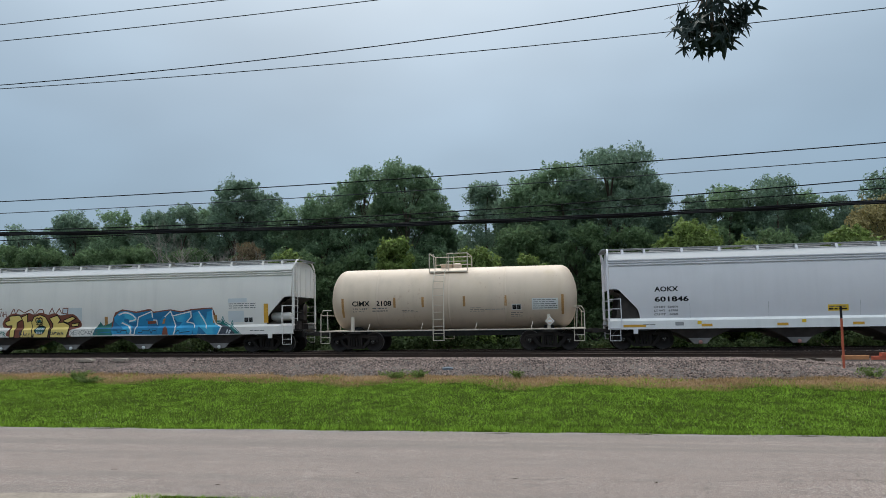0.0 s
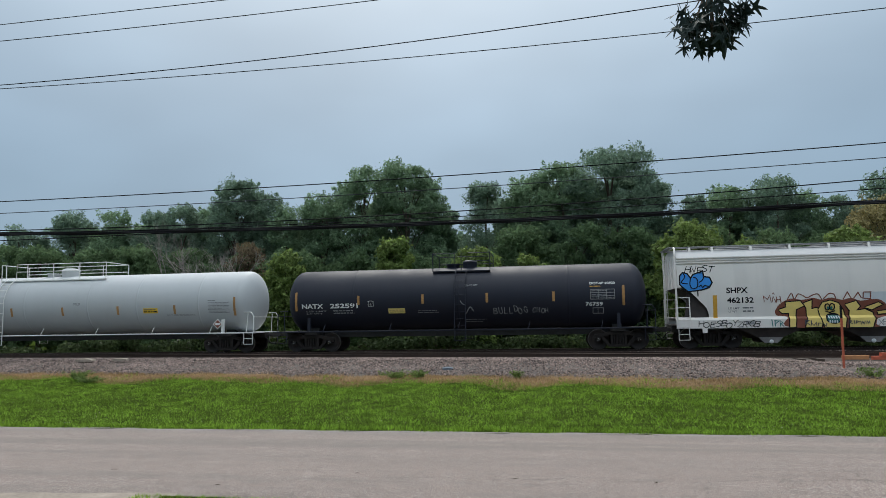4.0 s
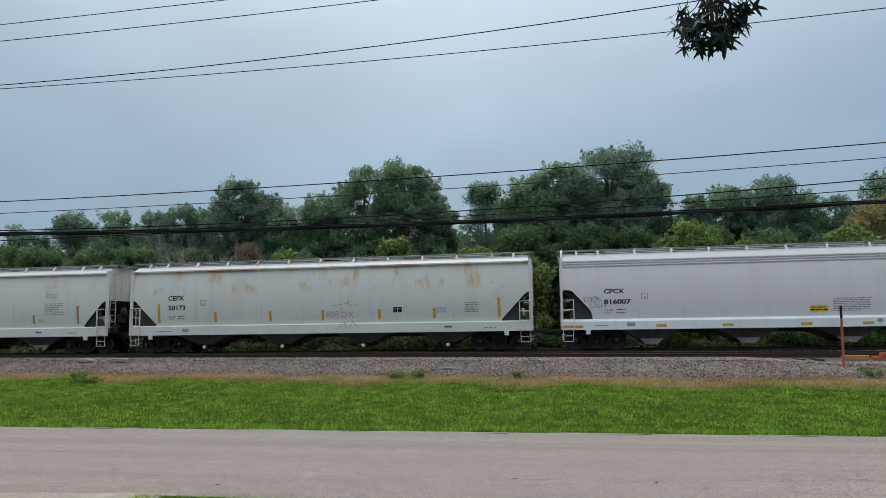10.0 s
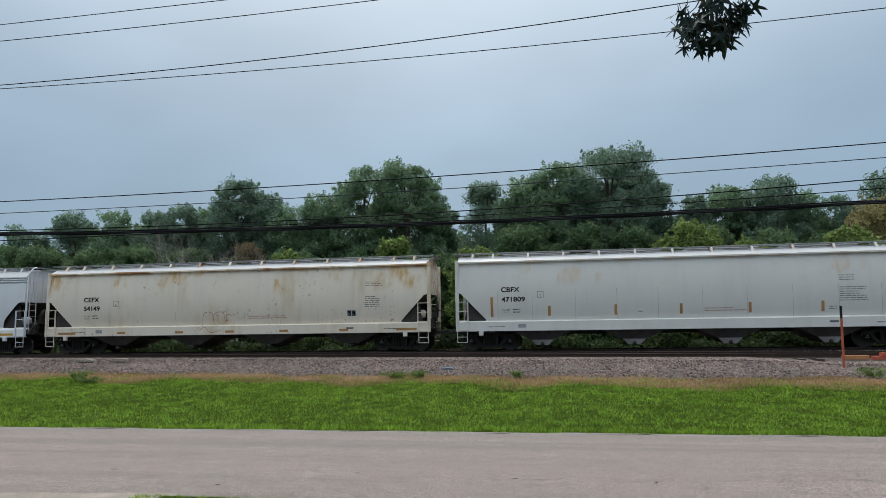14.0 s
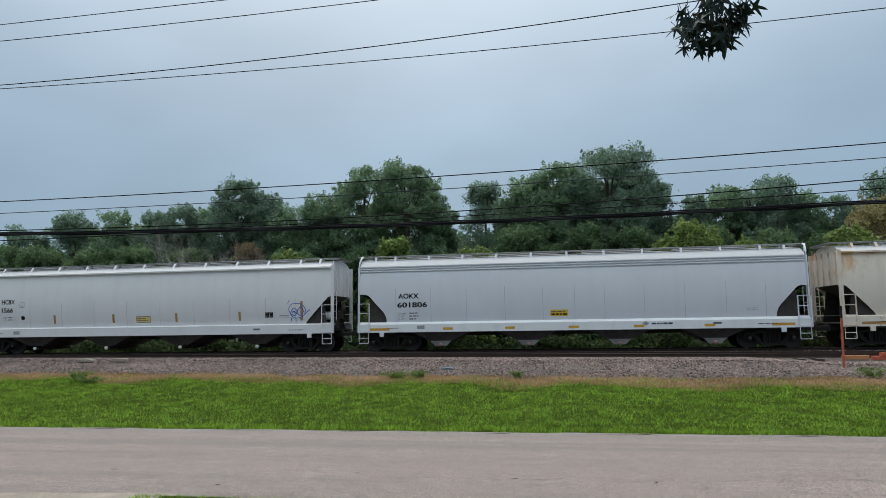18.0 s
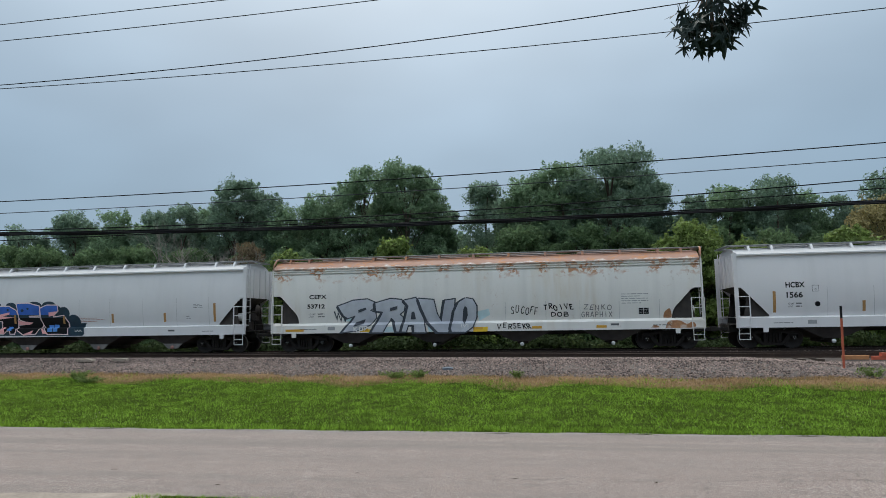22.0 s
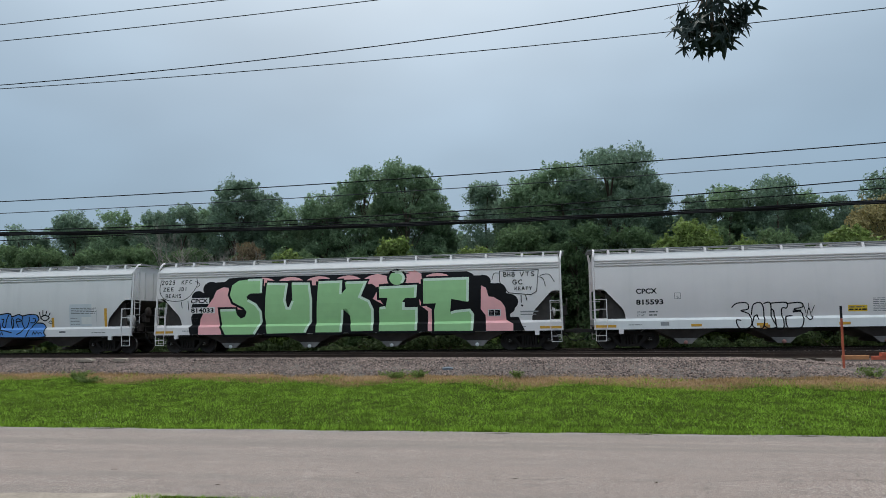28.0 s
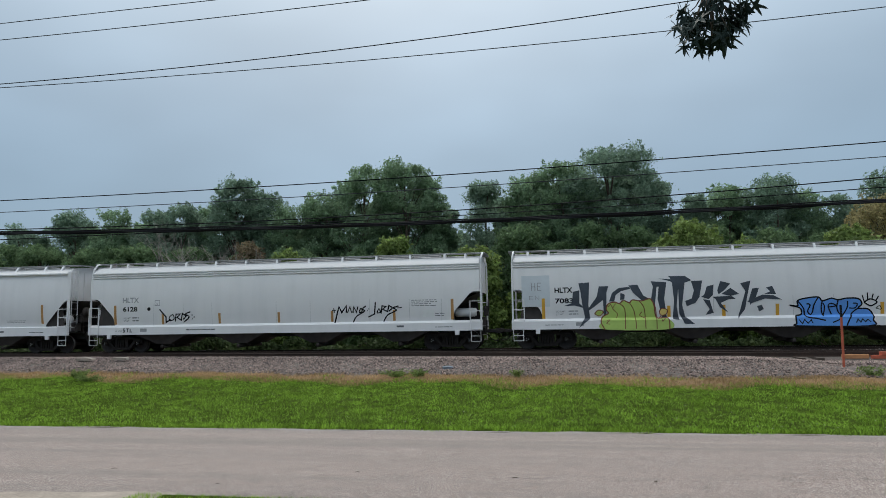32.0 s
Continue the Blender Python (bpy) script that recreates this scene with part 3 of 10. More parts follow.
part("cap", Shape().box(-0.03, 0.03, -0.024, 0.024, 1.722, 2.13, 0.006), M["black"], post, "dark upper sleeve", at=pose(0, 0, 0, ry=1.2))
for x, y, z, w, d, a, lb in ((7.32, 23.45, -0.44, 0.55, 0.3, 4, "tan broken stone slab on the ballast foot"), (-20.8, 27.4, -0.17, 0.9, 0.25, -6, "flat brown timber scrap on the ballast"), (-3.8, 24.2, -0.40, 0.4, 0.3, 10, "flat blue-grey stone slab on the ballast"), (-19.2, 27.6, -0.17, 0.7, 0.2, 3, "flat pale timber scrap on the ballast")):
    s = Shape().prism([(-w / 2, 0), (w / 2, 0), (w * 0.47, 0.08), (w * 0.1, 0.11), (-w * 0.44, 0.09)], -d / 2, d / 2)
    thing("slab", s, M["blue_slab"] if "blue" in lb else M["slab"], lb, "slab", pose(x, y, z, rx=5, rz=a))


# ---- grass ----
def blades(name, pts, height, lean, width, mat, label, clump=0.0):
    """Tufts of bent blades: each blade is two quads."""
    k = len(pts)
    a = rng.uniform(0, math.tau, k)
    hgt = rng.uniform(height[0], height[1], k)
    if clump:                                             # tussocks: the turf rises and sinks
        hgt = hgt * np.array([max(0.35, 1 + clump * (noise.noise(Vector((p[0] * 2.2, p[1] * 2.2, 3.0))) + 0.7 * noise.noise(Vector((p[0] * 5.5, p[1] * 5.5, 9.0))))) for p in pts])
    ln = rng.uniform(0.1, lean, k) * hgt
    w = rng.uniform(0.6, 1.2, k) * width
    b = rng.uniform(0, math.tau, k)
    dx, dy = np.cos(a), np.sin(a)
    wx, wy = np.cos(b) * w, np.sin(b) * w
    zero = np.zeros(k)
    side = np.stack([wx, wy, zero], 1)
    mid = pts + np.stack([dx * ln * 0.35, dy * ln * 0.35, hgt * 0.6], 1)
    tip = pts + np.stack([dx * ln, dy * ln, hgt], 1)
    v = np.stack([pts - side, pts + side, mid + side * 0.8, mid - side * 0.8, tip], 1).reshape(-1, 3)
    o = 5 * np.arange(k)[:, None]
    f = np.concatenate([o + np.array([[0, 1, 2]]), o + np.array([[0, 2, 3]]), o + np.array([[3, 2, 4]])])
    ob = new(name, soup(name, v, f, mat))
    return tagged(ob, label, "grass", kind="stuff")


def lawn_points(count, x0, x1, ya, yb):
    """ya, yb: edges as functions of x; denser near the road."""
    x = rng.uniform(x0, x1, count)
    u = rng.uniform(0, 1, count)
    lo = np.array([ya(q) for q in x]); hi = np.array([yb(q) for q in x])
    y = lo + (hi - lo) * u
    z = np.array([ground_z(p, q) for p, q in zip(x, y)])
    return np.stack([x, y, z - 0.005], 1)


def tufted(pts, scale=1.1, keep=0.0):
    val = np.array([noise.noise(Vector((p[0] * scale, p[1] * scale, 0))) for p in pts])
    return pts[val > keep]


verge = lambda x: 14.25 + 0.06 * math.sin(x * 2.9) + 0.04 * math.sin(x * 7.7)
blades("grass", lawn_points(160000, -24, 13, verge, lambda x: foot_y(x) - 1.0), (0.025, 0.062), 1.9, 0.0055, M["blade"], "mown green grass on the bank beside the road", 1.1)
blades("grass", tufted(lawn_points(52000, -24, 13, lambda x: 14.45, lambda x: foot_y(x) - 1.3), 2.4, 0.10), (0.06, 0.13), 1.2, 0.006, M["blade"], "rough tufts of green grass on the bank")
blades("grass", lawn_points(12000, -24, 13, lambda x: verge(x) - 0.07 + 0.06 * math.sin(x * 3.1), lambda x: 14.6), (0.05, 0.13), 1.1, 0.006, M["blade"], "ragged grass fringe along the road edge")
blades("dry_grass", lawn_points(46000, -27, 13, lambda x: foot_y(x) - 1.9 + 0.4 * math.sin(x * 1.3), lambda x: foot_y(x) + 0.35 + 0.3 * math.sin(x * 2.1)), (0.04, 0.13), 1.1, 0.007, M["straw"], "dry tan grass at the foot of the ballast")
blades("grass", tufted(lawn_points(12000, -27, 13, lambda x: foot_y(x) - 1.9, lambda x: foot_y(x) - 0.2), 0.9, 0.15), (0.05, 0.15), 0.9, 0.007, M["blade"], "green grass mixed with dry stalks")
def clover_spots(count):
    x, y = rng.uniform(-22, 12, count), 14.45 + 4.5 * rng.uniform(0, 1, count) ** 1.6
    return np.stack([x, y, np.array([ground_z(p, q) for p, q in zip(x, y)]) + 0.065], 1)


tagged(scatter_stones("clover_flowers", 340, clover_spots, (0.007, 0.013), M["clover"], "tiny pale clover flowers scattered in the grass"), category="flowers")
near = lawn_points(9000, -6.3, -2.9, lambda x: 7.2, lambda x: road_near(x) + 0.03)
blades("grass", near, (0.02, 0.05), 1.0, 0.004, M["blade"], "short grass on the near road verge")


dry = Shape()
dv = []
for k in range(101):
    x = -28 + 0.42 * k
    a_, b_ = foot_y(x) - 1.25 + 0.3 * math.sin(x * 1.3) + 0.15 * math.sin(x * 3.7), foot_y(x) + 0.12
    dv += [(x, a_, ground_z(x, a_) + 0.012), (x, (a_ + b_) / 2, ground_z(x, (a_ + b_) / 2) + 0.02), (x, b_, -0.515)]
dry.add(dv, [(i * 3 + j, (i + 1) * 3 + j, (i + 1) * 3 + j + 1, i * 3 + j + 1) for i in range(100) for j in range(2)], True)
tagged(part("dry_verge", dry, M["straw_soil"], None), "dry tan thatch at the ballast foot", "ground", kind="structure")


def weed(x, y, h, w, seed, label):
    """A leafy roadside weed: stems with many small leaves."""
    r = np.random.default_rng(seed)
    root = empty("weed", label, "weed", pose(x, y, ground_z(x, y) + 0.03))
    st, lv, lf = Shape(), [], []
    for k in range(int(14 * w / 0.4)):
        a, l = r.uniform(0, math.tau), r.uniform(0.2, 1.0) * w
        top = Vector((math.cos(a) * l, math.sin(a) * l * 0.5, h * r.uniform(0.55, 1.0)))
        st.tube([(0.15 * top.x, 0.15 * top.y, 0), (0.6 * top.x, 0.6 * top.y, top.z * 0.6), tuple(top)], 0.006, 4, False)
        for j in range(16):
            u = r.uniform(0.25, 1.0)
            p = np.array(top) * u + r.normal(0, 0.035, 3)
            d, e = r.normal(0, 1, 3), r.normal(0, 1, 3)
            d /= np.linalg.norm(d); e = np.cross(d, e); e /= np.linalg.norm(e)
            s = r.uniform(0.03, 0.06)
            i = len(lv)
            lv += [p - d * s, p + e * s * 0.4, p + d * s, p - e * s * 0.4]
            lf.append((i, i + 1, i + 2, i + 3))
    tagged(part("stem", st, M["leaf_bright"], root), kind="stuff")
    ob = tagged(new("foliage", soup("foliage", lv, lf, M["leaf_bright"])), kind="stuff"); ob.parent = root


weed(-17.4, 22.6, 0.36, 0.75, 3, "leafy green weed at the ballast foot")
weed(-16.7, 22.2, 0.22, 0.7, 4, "low leafy weed among dry grass")
weed(-5.4, 22.9, 0.28, 0.7, 5, "leafy green weed beside the ballast")
weed(-4.6, 22.7, 0.24, 0.6, 6, "leafy green weed beside the ballast")
weed(9.5, 22.1, 0.45, 0.6, 8, "tall green weed near the marker post")
weed(-1.2, 22.0, 0.25, 0.3, 9, "small green weed in the grass")


# ---- trees behind the track ----
def leaf_cloud(r, centre, radii, count, size):
    """Leaves on and in an ellipsoid, most of them near its skin."""
    d = r.normal(0, 1, (count, 3)); d /= np.linalg.norm(d, axis=1)[:, None]
    rad = np.where(r.uniform(0, 1, (count, 1)) < 0.10, r.uniform(1.0, 1.45, (count, 1)), r.uniform(0.5, 1.1, (count, 1)) ** 0.7)
    p = np.asarray(centre) + d * rad * np.asarray(radii)
    n = d + r.normal(0, 0.55, (count, 3)); n /= np.linalg.norm(n, axis=1)[:, None]
    t = np.cross(n, r.normal(0, 1, (count, 3))); t /= np.linalg.norm(t, axis=1)[:, None]
    b = np.cross(n, t)
    s = r.uniform(size * 0.55, size * 1.25, (count, 1))
    return np.stack([p - t * s * 1.15 - b * s * 0.4, p + t * s * 1.15 - b * s * 0.3, p + b * s * 0.8], 1)


def tree(x, y, h, w, seed, leaf, label, base=0.12, dens=1.2, size=0.095, name="tree", grain=1.0):
    """Trunk, limbs and a domed crown of many small clumps with gaps between them."""
    r = np.random.default_rng(seed)
    root = empty(name, label, "tree", pose(x, y, -0.6))
    tr = Shape()
    lean = r.uniform(-0.5, 0.5)
    tr.tube([(0, 0, 0), (lean * 0.2, 0, h * 0.25), (lean * 0.6, 0, h * 0.55), (lean, 0, h * 0.85)], 0.015 * h, 8, taper=0.25)
    k = int(grain * (50 + 28.0 * w * h / 12))
    clumps, bough = [], []
    for i in range(9):                                    # boughs carry the clumps
        a, q = i * 2.4 + r.uniform(-0.4, 0.4), r.uniform(0.25, 0.95)
        bough.append((a, q, r.uniform(0.75, 1.06)))
    for i in range(k):
        q = r.uniform(0.0, 1.0) ** 0.85
        env = w * (max(0.02, 1 - ((q - 0.42) / 0.60) ** 2.7) ** 0.37 if q > 0.42 else 1.0 - 0.25 * (0.42 - q))
        a = r.uniform(0, math.tau)
        near_b = max(math.exp(-((math.remainder(a - b[0], math.tau) / 0.7) ** 2) - ((q - b[1]) / 0.22) ** 2) * b[2] for b in bough)
        dist = env * (0.30 + 0.68 * r.uniform(0, 1) ** 0.42) * (0.80 + 0.26 * near_b)
        c = (lean * q + math.cos(a) * dist, math.sin(a) * dist * 0.75, h * (base + (0.965 - base) * q))
        s = r.uniform(0.42, 0.92) * (0.6 + 0.13 * w)
        clumps.append((c, (s * r.uniform(0.75, 1.25), s, s * r.uniform(0.5, 0.9))))
    for c, s in clumps[::6]:
        q = max(0.12, c[2] / h - 0.22)
        tr.tube([(lean * q, 0, h * q), (c[0] * 0.5 + lean * q * 0.5, c[1] * 0.5, (h * q + c[2]) / 2 + 0.2), c], 0.02 * w, 5, taper=0.3)
    part("trunk", tr, M["bark"], root)
    quads = [leaf_cloud(r, c, s, int(dens * 120 * (s[0] / 0.6) ** 1.7) + 20, size) for c, s in clumps]
    for c, s in clumps:                                   # leafy shoots that stand out of the clumps
        for _ in range(2):
            d = r.normal(0, 1, 3)
            d[2] = abs(d[2]) * 0.9
            d /= np.linalg.norm(d)
            q = r.uniform(0.10, 0.22)
            quads.append(leaf_cloud(r, np.asarray(c) + d * np.asarray(s) * r.uniform(1.05, 1.4), (q, q, q * 1.5), int(26 * min(1.0, 0.1 / size)), size * 0.9))
    v = np.concatenate(quads).reshape(-1, 3)
    ob = new("crown", soup("crown", v, np.arange(len(v), dtype=np.int32).reshape(-1, 3), leaf)); ob.parent = root
    return root


dk, md, br, dr = M["leaf_dark"], M["leaf_mid"], M["leaf_bright"], M["leaf_dry"]
# each tree of the front rank: place along the rank, height of its top, half width of its crown
for i, (x, top, w, m) in enumerate(((-51.0, 9.6, 3.4, dk), (-44.7, 9.9, 2.7, dk), (-39.7, 11.2, 2.7, dk), (-35.7, 11.2, 2.4, md), (-32.6, 11.1, 2.5, dk), (-29.6, 11.3, 2.2, dk), (-25.5, 13.4, 2.6, dk), (-23.1, 12.4, 2.0, dk), (-20.9, 11.1, 1.6, md),
                                    (-17.9, 12.2, 1.9, md), (-14.5, 14.0, 2.5, md), (-10.7, 14.3, 2.7, md), (-8.8, 13.1, 1.3, md), (-4.4, 12.1, 2.0, dk), (-1.6, 12.8, 2.4, md), (0.9, 13.2, 2.6, md), (4.7, 14.3, 4.5, dk),
                                    (7.3, 12.1, 1.5, dk), (9.95, 10.5, 0.9, dk), (12.5, 11.2, 2.2, md), (15.6, 11.5, 2.5, dk), (18.2, 10.5, 1.3, md), (20.2, 10.3, 1.7, dk), (22.9, 11.5, 1.9, dk), (27.5, 11.4, 3.2, dk))):
    lb = "tall dark green leafy tree behind the railway" if m is dk else "mid-green leafy tree at the wood's edge"
    tree(x, 49.6 + (i * 7 % 5) * 0.3, top + 0.35, w, 100 + i, m, lb)
# the wood's skyline behind them: heights along the rank
SKY_X = (-56, -48.5, -43, -42, -38, -31, -28.7, -28, -26.4, -24.4, -22.9, -21.2, -19.9, -19.2, -17, -15.5, -14, -11, -9.4, -8.3, -7.8, -6.8, -6.4, -5.3, -4.4, -0.4, 2.5, 4.5, 5.5, 7.4, 8.4, 9, 10.1, 12.6, 16.4, 18.9, 21.9, 23.2, 34)
SKY_Z = (9.4, 9.9, 10.3, 11.3, 11.4, 11.6, 11.8, 13.1, 13.9, 13.0, 12.2, 10.6, 10.6, 12.2, 13.1, 14.4, 14.4, 14.8, 14.0, 12.6, 10.0, 9.8, 11.0, 11.5, 12.7, 13.4, 13.8, 15.0, 14.9, 14.0, 12.4, 10.5, 10.8, 11.4, 12.0, 10.6, 10.4, 11.8, 11.5)
for i in range(36):
    x = -54 + i * 2.35 + (i * 41 % 10) * 0.1
    top = float(np.interp(x, SKY_X, SKY_Z)) * 0.93 - (i * 29 % 7) * 0.12
    tree(x, 52 + (i * 3 % 4) * 0.5, top + 0.3, 1.9, 250 + i, (dk, dk, md)[i % 3], "dark green tree inside the wood", base=0.02, dens=0.62, size=0.17, grain=0.7)
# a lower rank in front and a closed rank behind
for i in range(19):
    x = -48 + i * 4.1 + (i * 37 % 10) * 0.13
    tree(x, 45.5 + (i * 53 % 10) * 0.15, 6.4 + (i * 29 % 10) * 0.22, 2.6, 200 + i, M["leaf_low_shaded"], "dense young green tree behind the tracks", base=0.03, dens=0.95, size=0.12, grain=0.85)
for i in range(16):
    x = -60 + i * 6.2
    tree(x, 60 + (i * 7 % 5), 9.4 + (i * 31 % 10) * 0.12, 4.6, 300 + i, dk, "dark tree deep in the wood", base=0.03, dens=0.25, size=0.32, grain=0.5)
for i, (x, y, h, w) in enumerate(((-4.6, 42, 6.4, 1.5), (-10.3, 42.5, 7.2, 1.3), (-17.2, 42, 6.6, 1.1), (8.6, 43, 7.7, 2.7), (17.9, 42.5, 7.0, 1.7), (-1.6, 42.5, 5.9, 1.0), (12.4, 42.5, 6.4, 1.4), (22.5, 43, 8.2, 1.6))):
    tree(x, y, h, w, 400 + i, br, "bright yellow-green sapling before darker trees", base=0.1, size=0.13)
tree(-21.8, 45.5, 7.7, 1.5, 450, dr, "half-dead browning tree with sparse leaves", base=0.45, dens=0.4, grain=0.7)
tree(21.3, 46.5, 9.6, 1.9, 451, M["leaf_flower"], "pale flowering tree among green ones", base=0.5, dens=0.7, grain=0.8)


def bare_tree(x, y, h, seed):
    """A dead tree: limbs that fork into fine twigs."""
    r = random.Random(seed)
    root = empty("bare_tree", "leafless grey dead tree with fine branches", "tree", pose(x, y, -0.6))
    s = Shape()

    def grow(p, d, l, rad, depth):
        q = p + d * l
        s.tube([tuple(p), tuple((p + q) / 2 + Vector((r.uniform(-.05, .05), 0, 0)) * l), tuple(q)], rad, 5, False, taper=0.6)
        if depth:
            for k in range(3):
                e = (d + Vector((r.uniform(-0.8, 0.8), r.uniform(-0.5, 0.5), r.uniform(-0.25, 0.5)))).normalized()
                grow(q if k else p + d * l * 0.7, e, l * r.uniform(0.55, 0.8), rad * 0.55, depth - 1)

    grow(Vector((0, 0, 0)), Vector((0.05, 0, 1)), h * 0.4, 0.09, 5)
    tagged(part("branchwork", s, M["dead_wood"], root), kind="stuff")


bare_tree(-24.6, 41.2, 7.9, 5)
bare_tree(-22.4, 41.4, 7.2, 6)
bare_tree(-20.6, 41.6, 6.6, 9)

# shrubs and weeds along the far side of the track
for i in range(26):
    x = -34 + i * 2.1 + (i * 17 % 7) * 0.2
    r = np.random.default_rng(500 + i)
    root = empty("shrub", "low green shrub beyond the rails" if i % 3 else "weedy shrub beyond the rails, leaves coloured as shaded", "shrub", pose(x, 38.5 + (i * 11 % 5) * 0.5, -0.6))
    hh = 0.5 + (i * 23 % 10) * 0.10
    st = Shape()
    q = []
    for k in range(9):
        c = (r.uniform(-1.2, 1.2), r.uniform(-0.5, 0.5), hh * r.uniform(0.25, 0.9))
        st.tube([(c[0] * 0.3, 0, 0), (c[0] * 0.7, c[1] * 0.6, c[2] * 0.6), c], 0.02, 4, False)
        q.append(leaf_cloud(r, c, (0.5, 0.45, 0.36), 110, 0.11))
    tagged(part("stem", st, M["bark"], root), kind="stuff")
    v = np.concatenate(q).reshape(-1, 3)
    ob = new("foliage", soup("foliage", v, np.arange(len(v), dtype=np.int32).reshape(-1, 3), M["leaf_shade"])); ob.parent = root
blades("tall_grass", tufted(lawn_points(9000, -34, 20, lambda x: 35.6, lambda x: 38.5), 0.5, 0.1), (0.2, 0.6), 0.6, 0.012, M["leaf_shade"], "tall weeds on the far side of the track")

# ---- overhead wires ----
WIRES = ((0.0105, "wire_grey", -34, 26, (0.00011, 0.0147, 9.629)), (0.0105, "wire_grey", -34, 26, (0.00115, 0.03626, 9.264)), (0.0115, "wire", -34, 26, (0.00215, 0.05995, 8.178)), (0.010, "wire_grey", -34, 26, (0.00127, 0.01942, 7.678)),
         (0.012, "wire", -34, 26, (0.00085, 0.02155, 4.756)), (0.0095, "wire_grey", -34, 26, (0.00077, 0.02047, 4.448)), (0.026, "wire", -34, 26, (0.00112, 0.00445, 3.615)),
         (0.0125, "wire", -34, 26, (0.00167, 0.0275, 3.92)), (0.010, "wire", -34, 26, (0.00138, 0.01912, 3.782)), (0.0115, "wire", -34, -6, (0.00061, 0.01971, 3.756)))


def wire_z(co, x):
    return co[0] * x * x + co[1] * x + co[2]


for rad, m, x0, x1, co in WIRES:
    pts = [(x, 15.0, wire_z(co, x)) for x in np.linspace(x0, x1, 61)]
    lb = "thick black cable bundle hanging over the grass" if rad > 0.02 else "thin dark overhead power line"
    ob = thing("overhead_cable" if rad > 0.02 else "power_line", Shape().tube(pts, rad, 7), M[m], lb, "cable", group="overhead lines")
    if rad > 0.02:
        for k, (dy, dz, r_) in enumerate(((-0.04, -0.032, 0.019), (0.02, 0.036, 0.014))):
            part("lashed_cable", Shape().tube([(p[0], p[1] + dy * math.cos(p[0] * 1.9), p[2] + dz + 0.012 * math.sin(p[0] * 2.3 + k)) for p in pts], r_, 6), M[m], ob)


def utility_pole(x):
    """A timber pole beside the road, to which the lines are tied."""
    root = empty("utility_pole", "brown timber utility pole with crossarms", "utility pole", pose(x, 15.22, -1.0))
    tops = sorted(wire_z(co, x) + 1.0 for _, _, a, b, co in WIRES if a <= x <= b)
    part("pole", Shape().tube([(0, 0, 0), (0, 0, tops[-1] + 0.4)], 0.15, 12, taper=0.7), M["bark"], root)
    for z in tops:
        part("bracket", Shape().tube([(0, 0, z - 0.03), (0, -0.24, z)], 0.03, 6), M["steel"], root)


utility_pole(-34.0)
utility_pole(26.0)

# ---- leafy twig hanging in from above ----
def star_leaf(size):
    """A five-lobed star-shaped leaf, slightly folded and drooping."""
    lobes = ((-118, 0.62), (-58, 0.88), (0, 1.0), (58, 0.88), (118, 0.62))
    tips, outline = [], [(0.0, -0.06)]
    for i, (a, l) in enumerate(lobes):
        a0 = radians(a)
        for da, f in ((-17, 0.46), (-8, 0.74), (0, 1.0), (8, 0.74), (17, 0.46)):
            outline.append((math.sin(a0 + radians(da)) * l * f, math.cos(a0 + radians(da)) * l * f))
        if i < 4:
            am = radians((a + lobes[i + 1][0]) / 2)
            outline.append((math.sin(am) * 0.30, math.cos(am) * 0.30))
    v = [(0, 0, 0.0)] + [(x * size, y * size, -0.18 * size * (x * x + y * y) + 0.1 * size * abs(x)) for x, y in outline]
    f = [(0, i, i + 1) for i in range(1, len(outline))] + [(0, len(outline), 1)]
    s = Shape()
    s.add(v, f, True)
    s.tube([(0, 0, 0), (0, -0.3 * size, 0.06 * size), (0, -0.6 * size, 0.22 * size)], 0.03 * size, 4, False)
    return s


twig = empty("tree", "tree whose branch tip hangs down with dark star-shaped leaves", "tree", pose(1.235, 5.0, 3.44))
bt = Shape()
bt.tube([(3.6, 0.4, -4.4), (3.55, 0.4, -1.5), (3.5, 0.4, 1.6), (3.3, 0.4, 4.5)], 0.17, 10, taper=0.4)
part("trunk", bt, M["bark"], twig)
bt = Shape()
bt.tube([(3.5, 0.4, 1.2), (2.4, 0.35, 2.2), (1.0, 0.2, 2.1), (0.25, 0.05, 1.2), (0.02, 0.0, 0.45), (0, 0, -0.02)], 0.05, 7, taper=0.2)
tips = []
rl = random.Random(11)
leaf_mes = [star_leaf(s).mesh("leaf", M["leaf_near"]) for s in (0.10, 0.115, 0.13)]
for k in range(15):
    a = k * 2.4
    d = 0.04 + 0.20 * math.sqrt((k + 1) / 15)
    tip = Vector((math.cos(a) * d * 1.05, math.sin(a) * d * 0.6, 0.02 - 0.06 * d + rl.uniform(-0.09, 0.2)))
    bt.tube([(0, 0, 0.3 + 0.01 * k), (tip.x * 0.5, tip.y * 0.5, (tip.z + 0.3) / 2), tuple(tip)], 0.006, 4, False, taper=0.4)
    tips.append(tip)
part("limb", bt, M["bark"], twig)
for k in range(84):
    tip = tips[k % 15]
    a = math.degrees(math.atan2(tip.y, tip.x)) + rl.uniform(-75, 75)
    droop = rl.uniform(-95, -25)
    p = tip + Vector((rl.uniform(-0.06, 0.06), rl.uniform(-0.06, 0.06), rl.uniform(-0.06, 0.08)))
    m = Matrix.Translation(p) @ Euler((0, 0, radians(a - 90))).to_matrix().to_4x4() @ Euler((radians(droop), radians(rl.uniform(-40, 40)), 0)).to_matrix().to_4x4()
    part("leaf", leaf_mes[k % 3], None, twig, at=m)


# ---- railway cars: shared pieces ----
WHEEL_R = 0.45


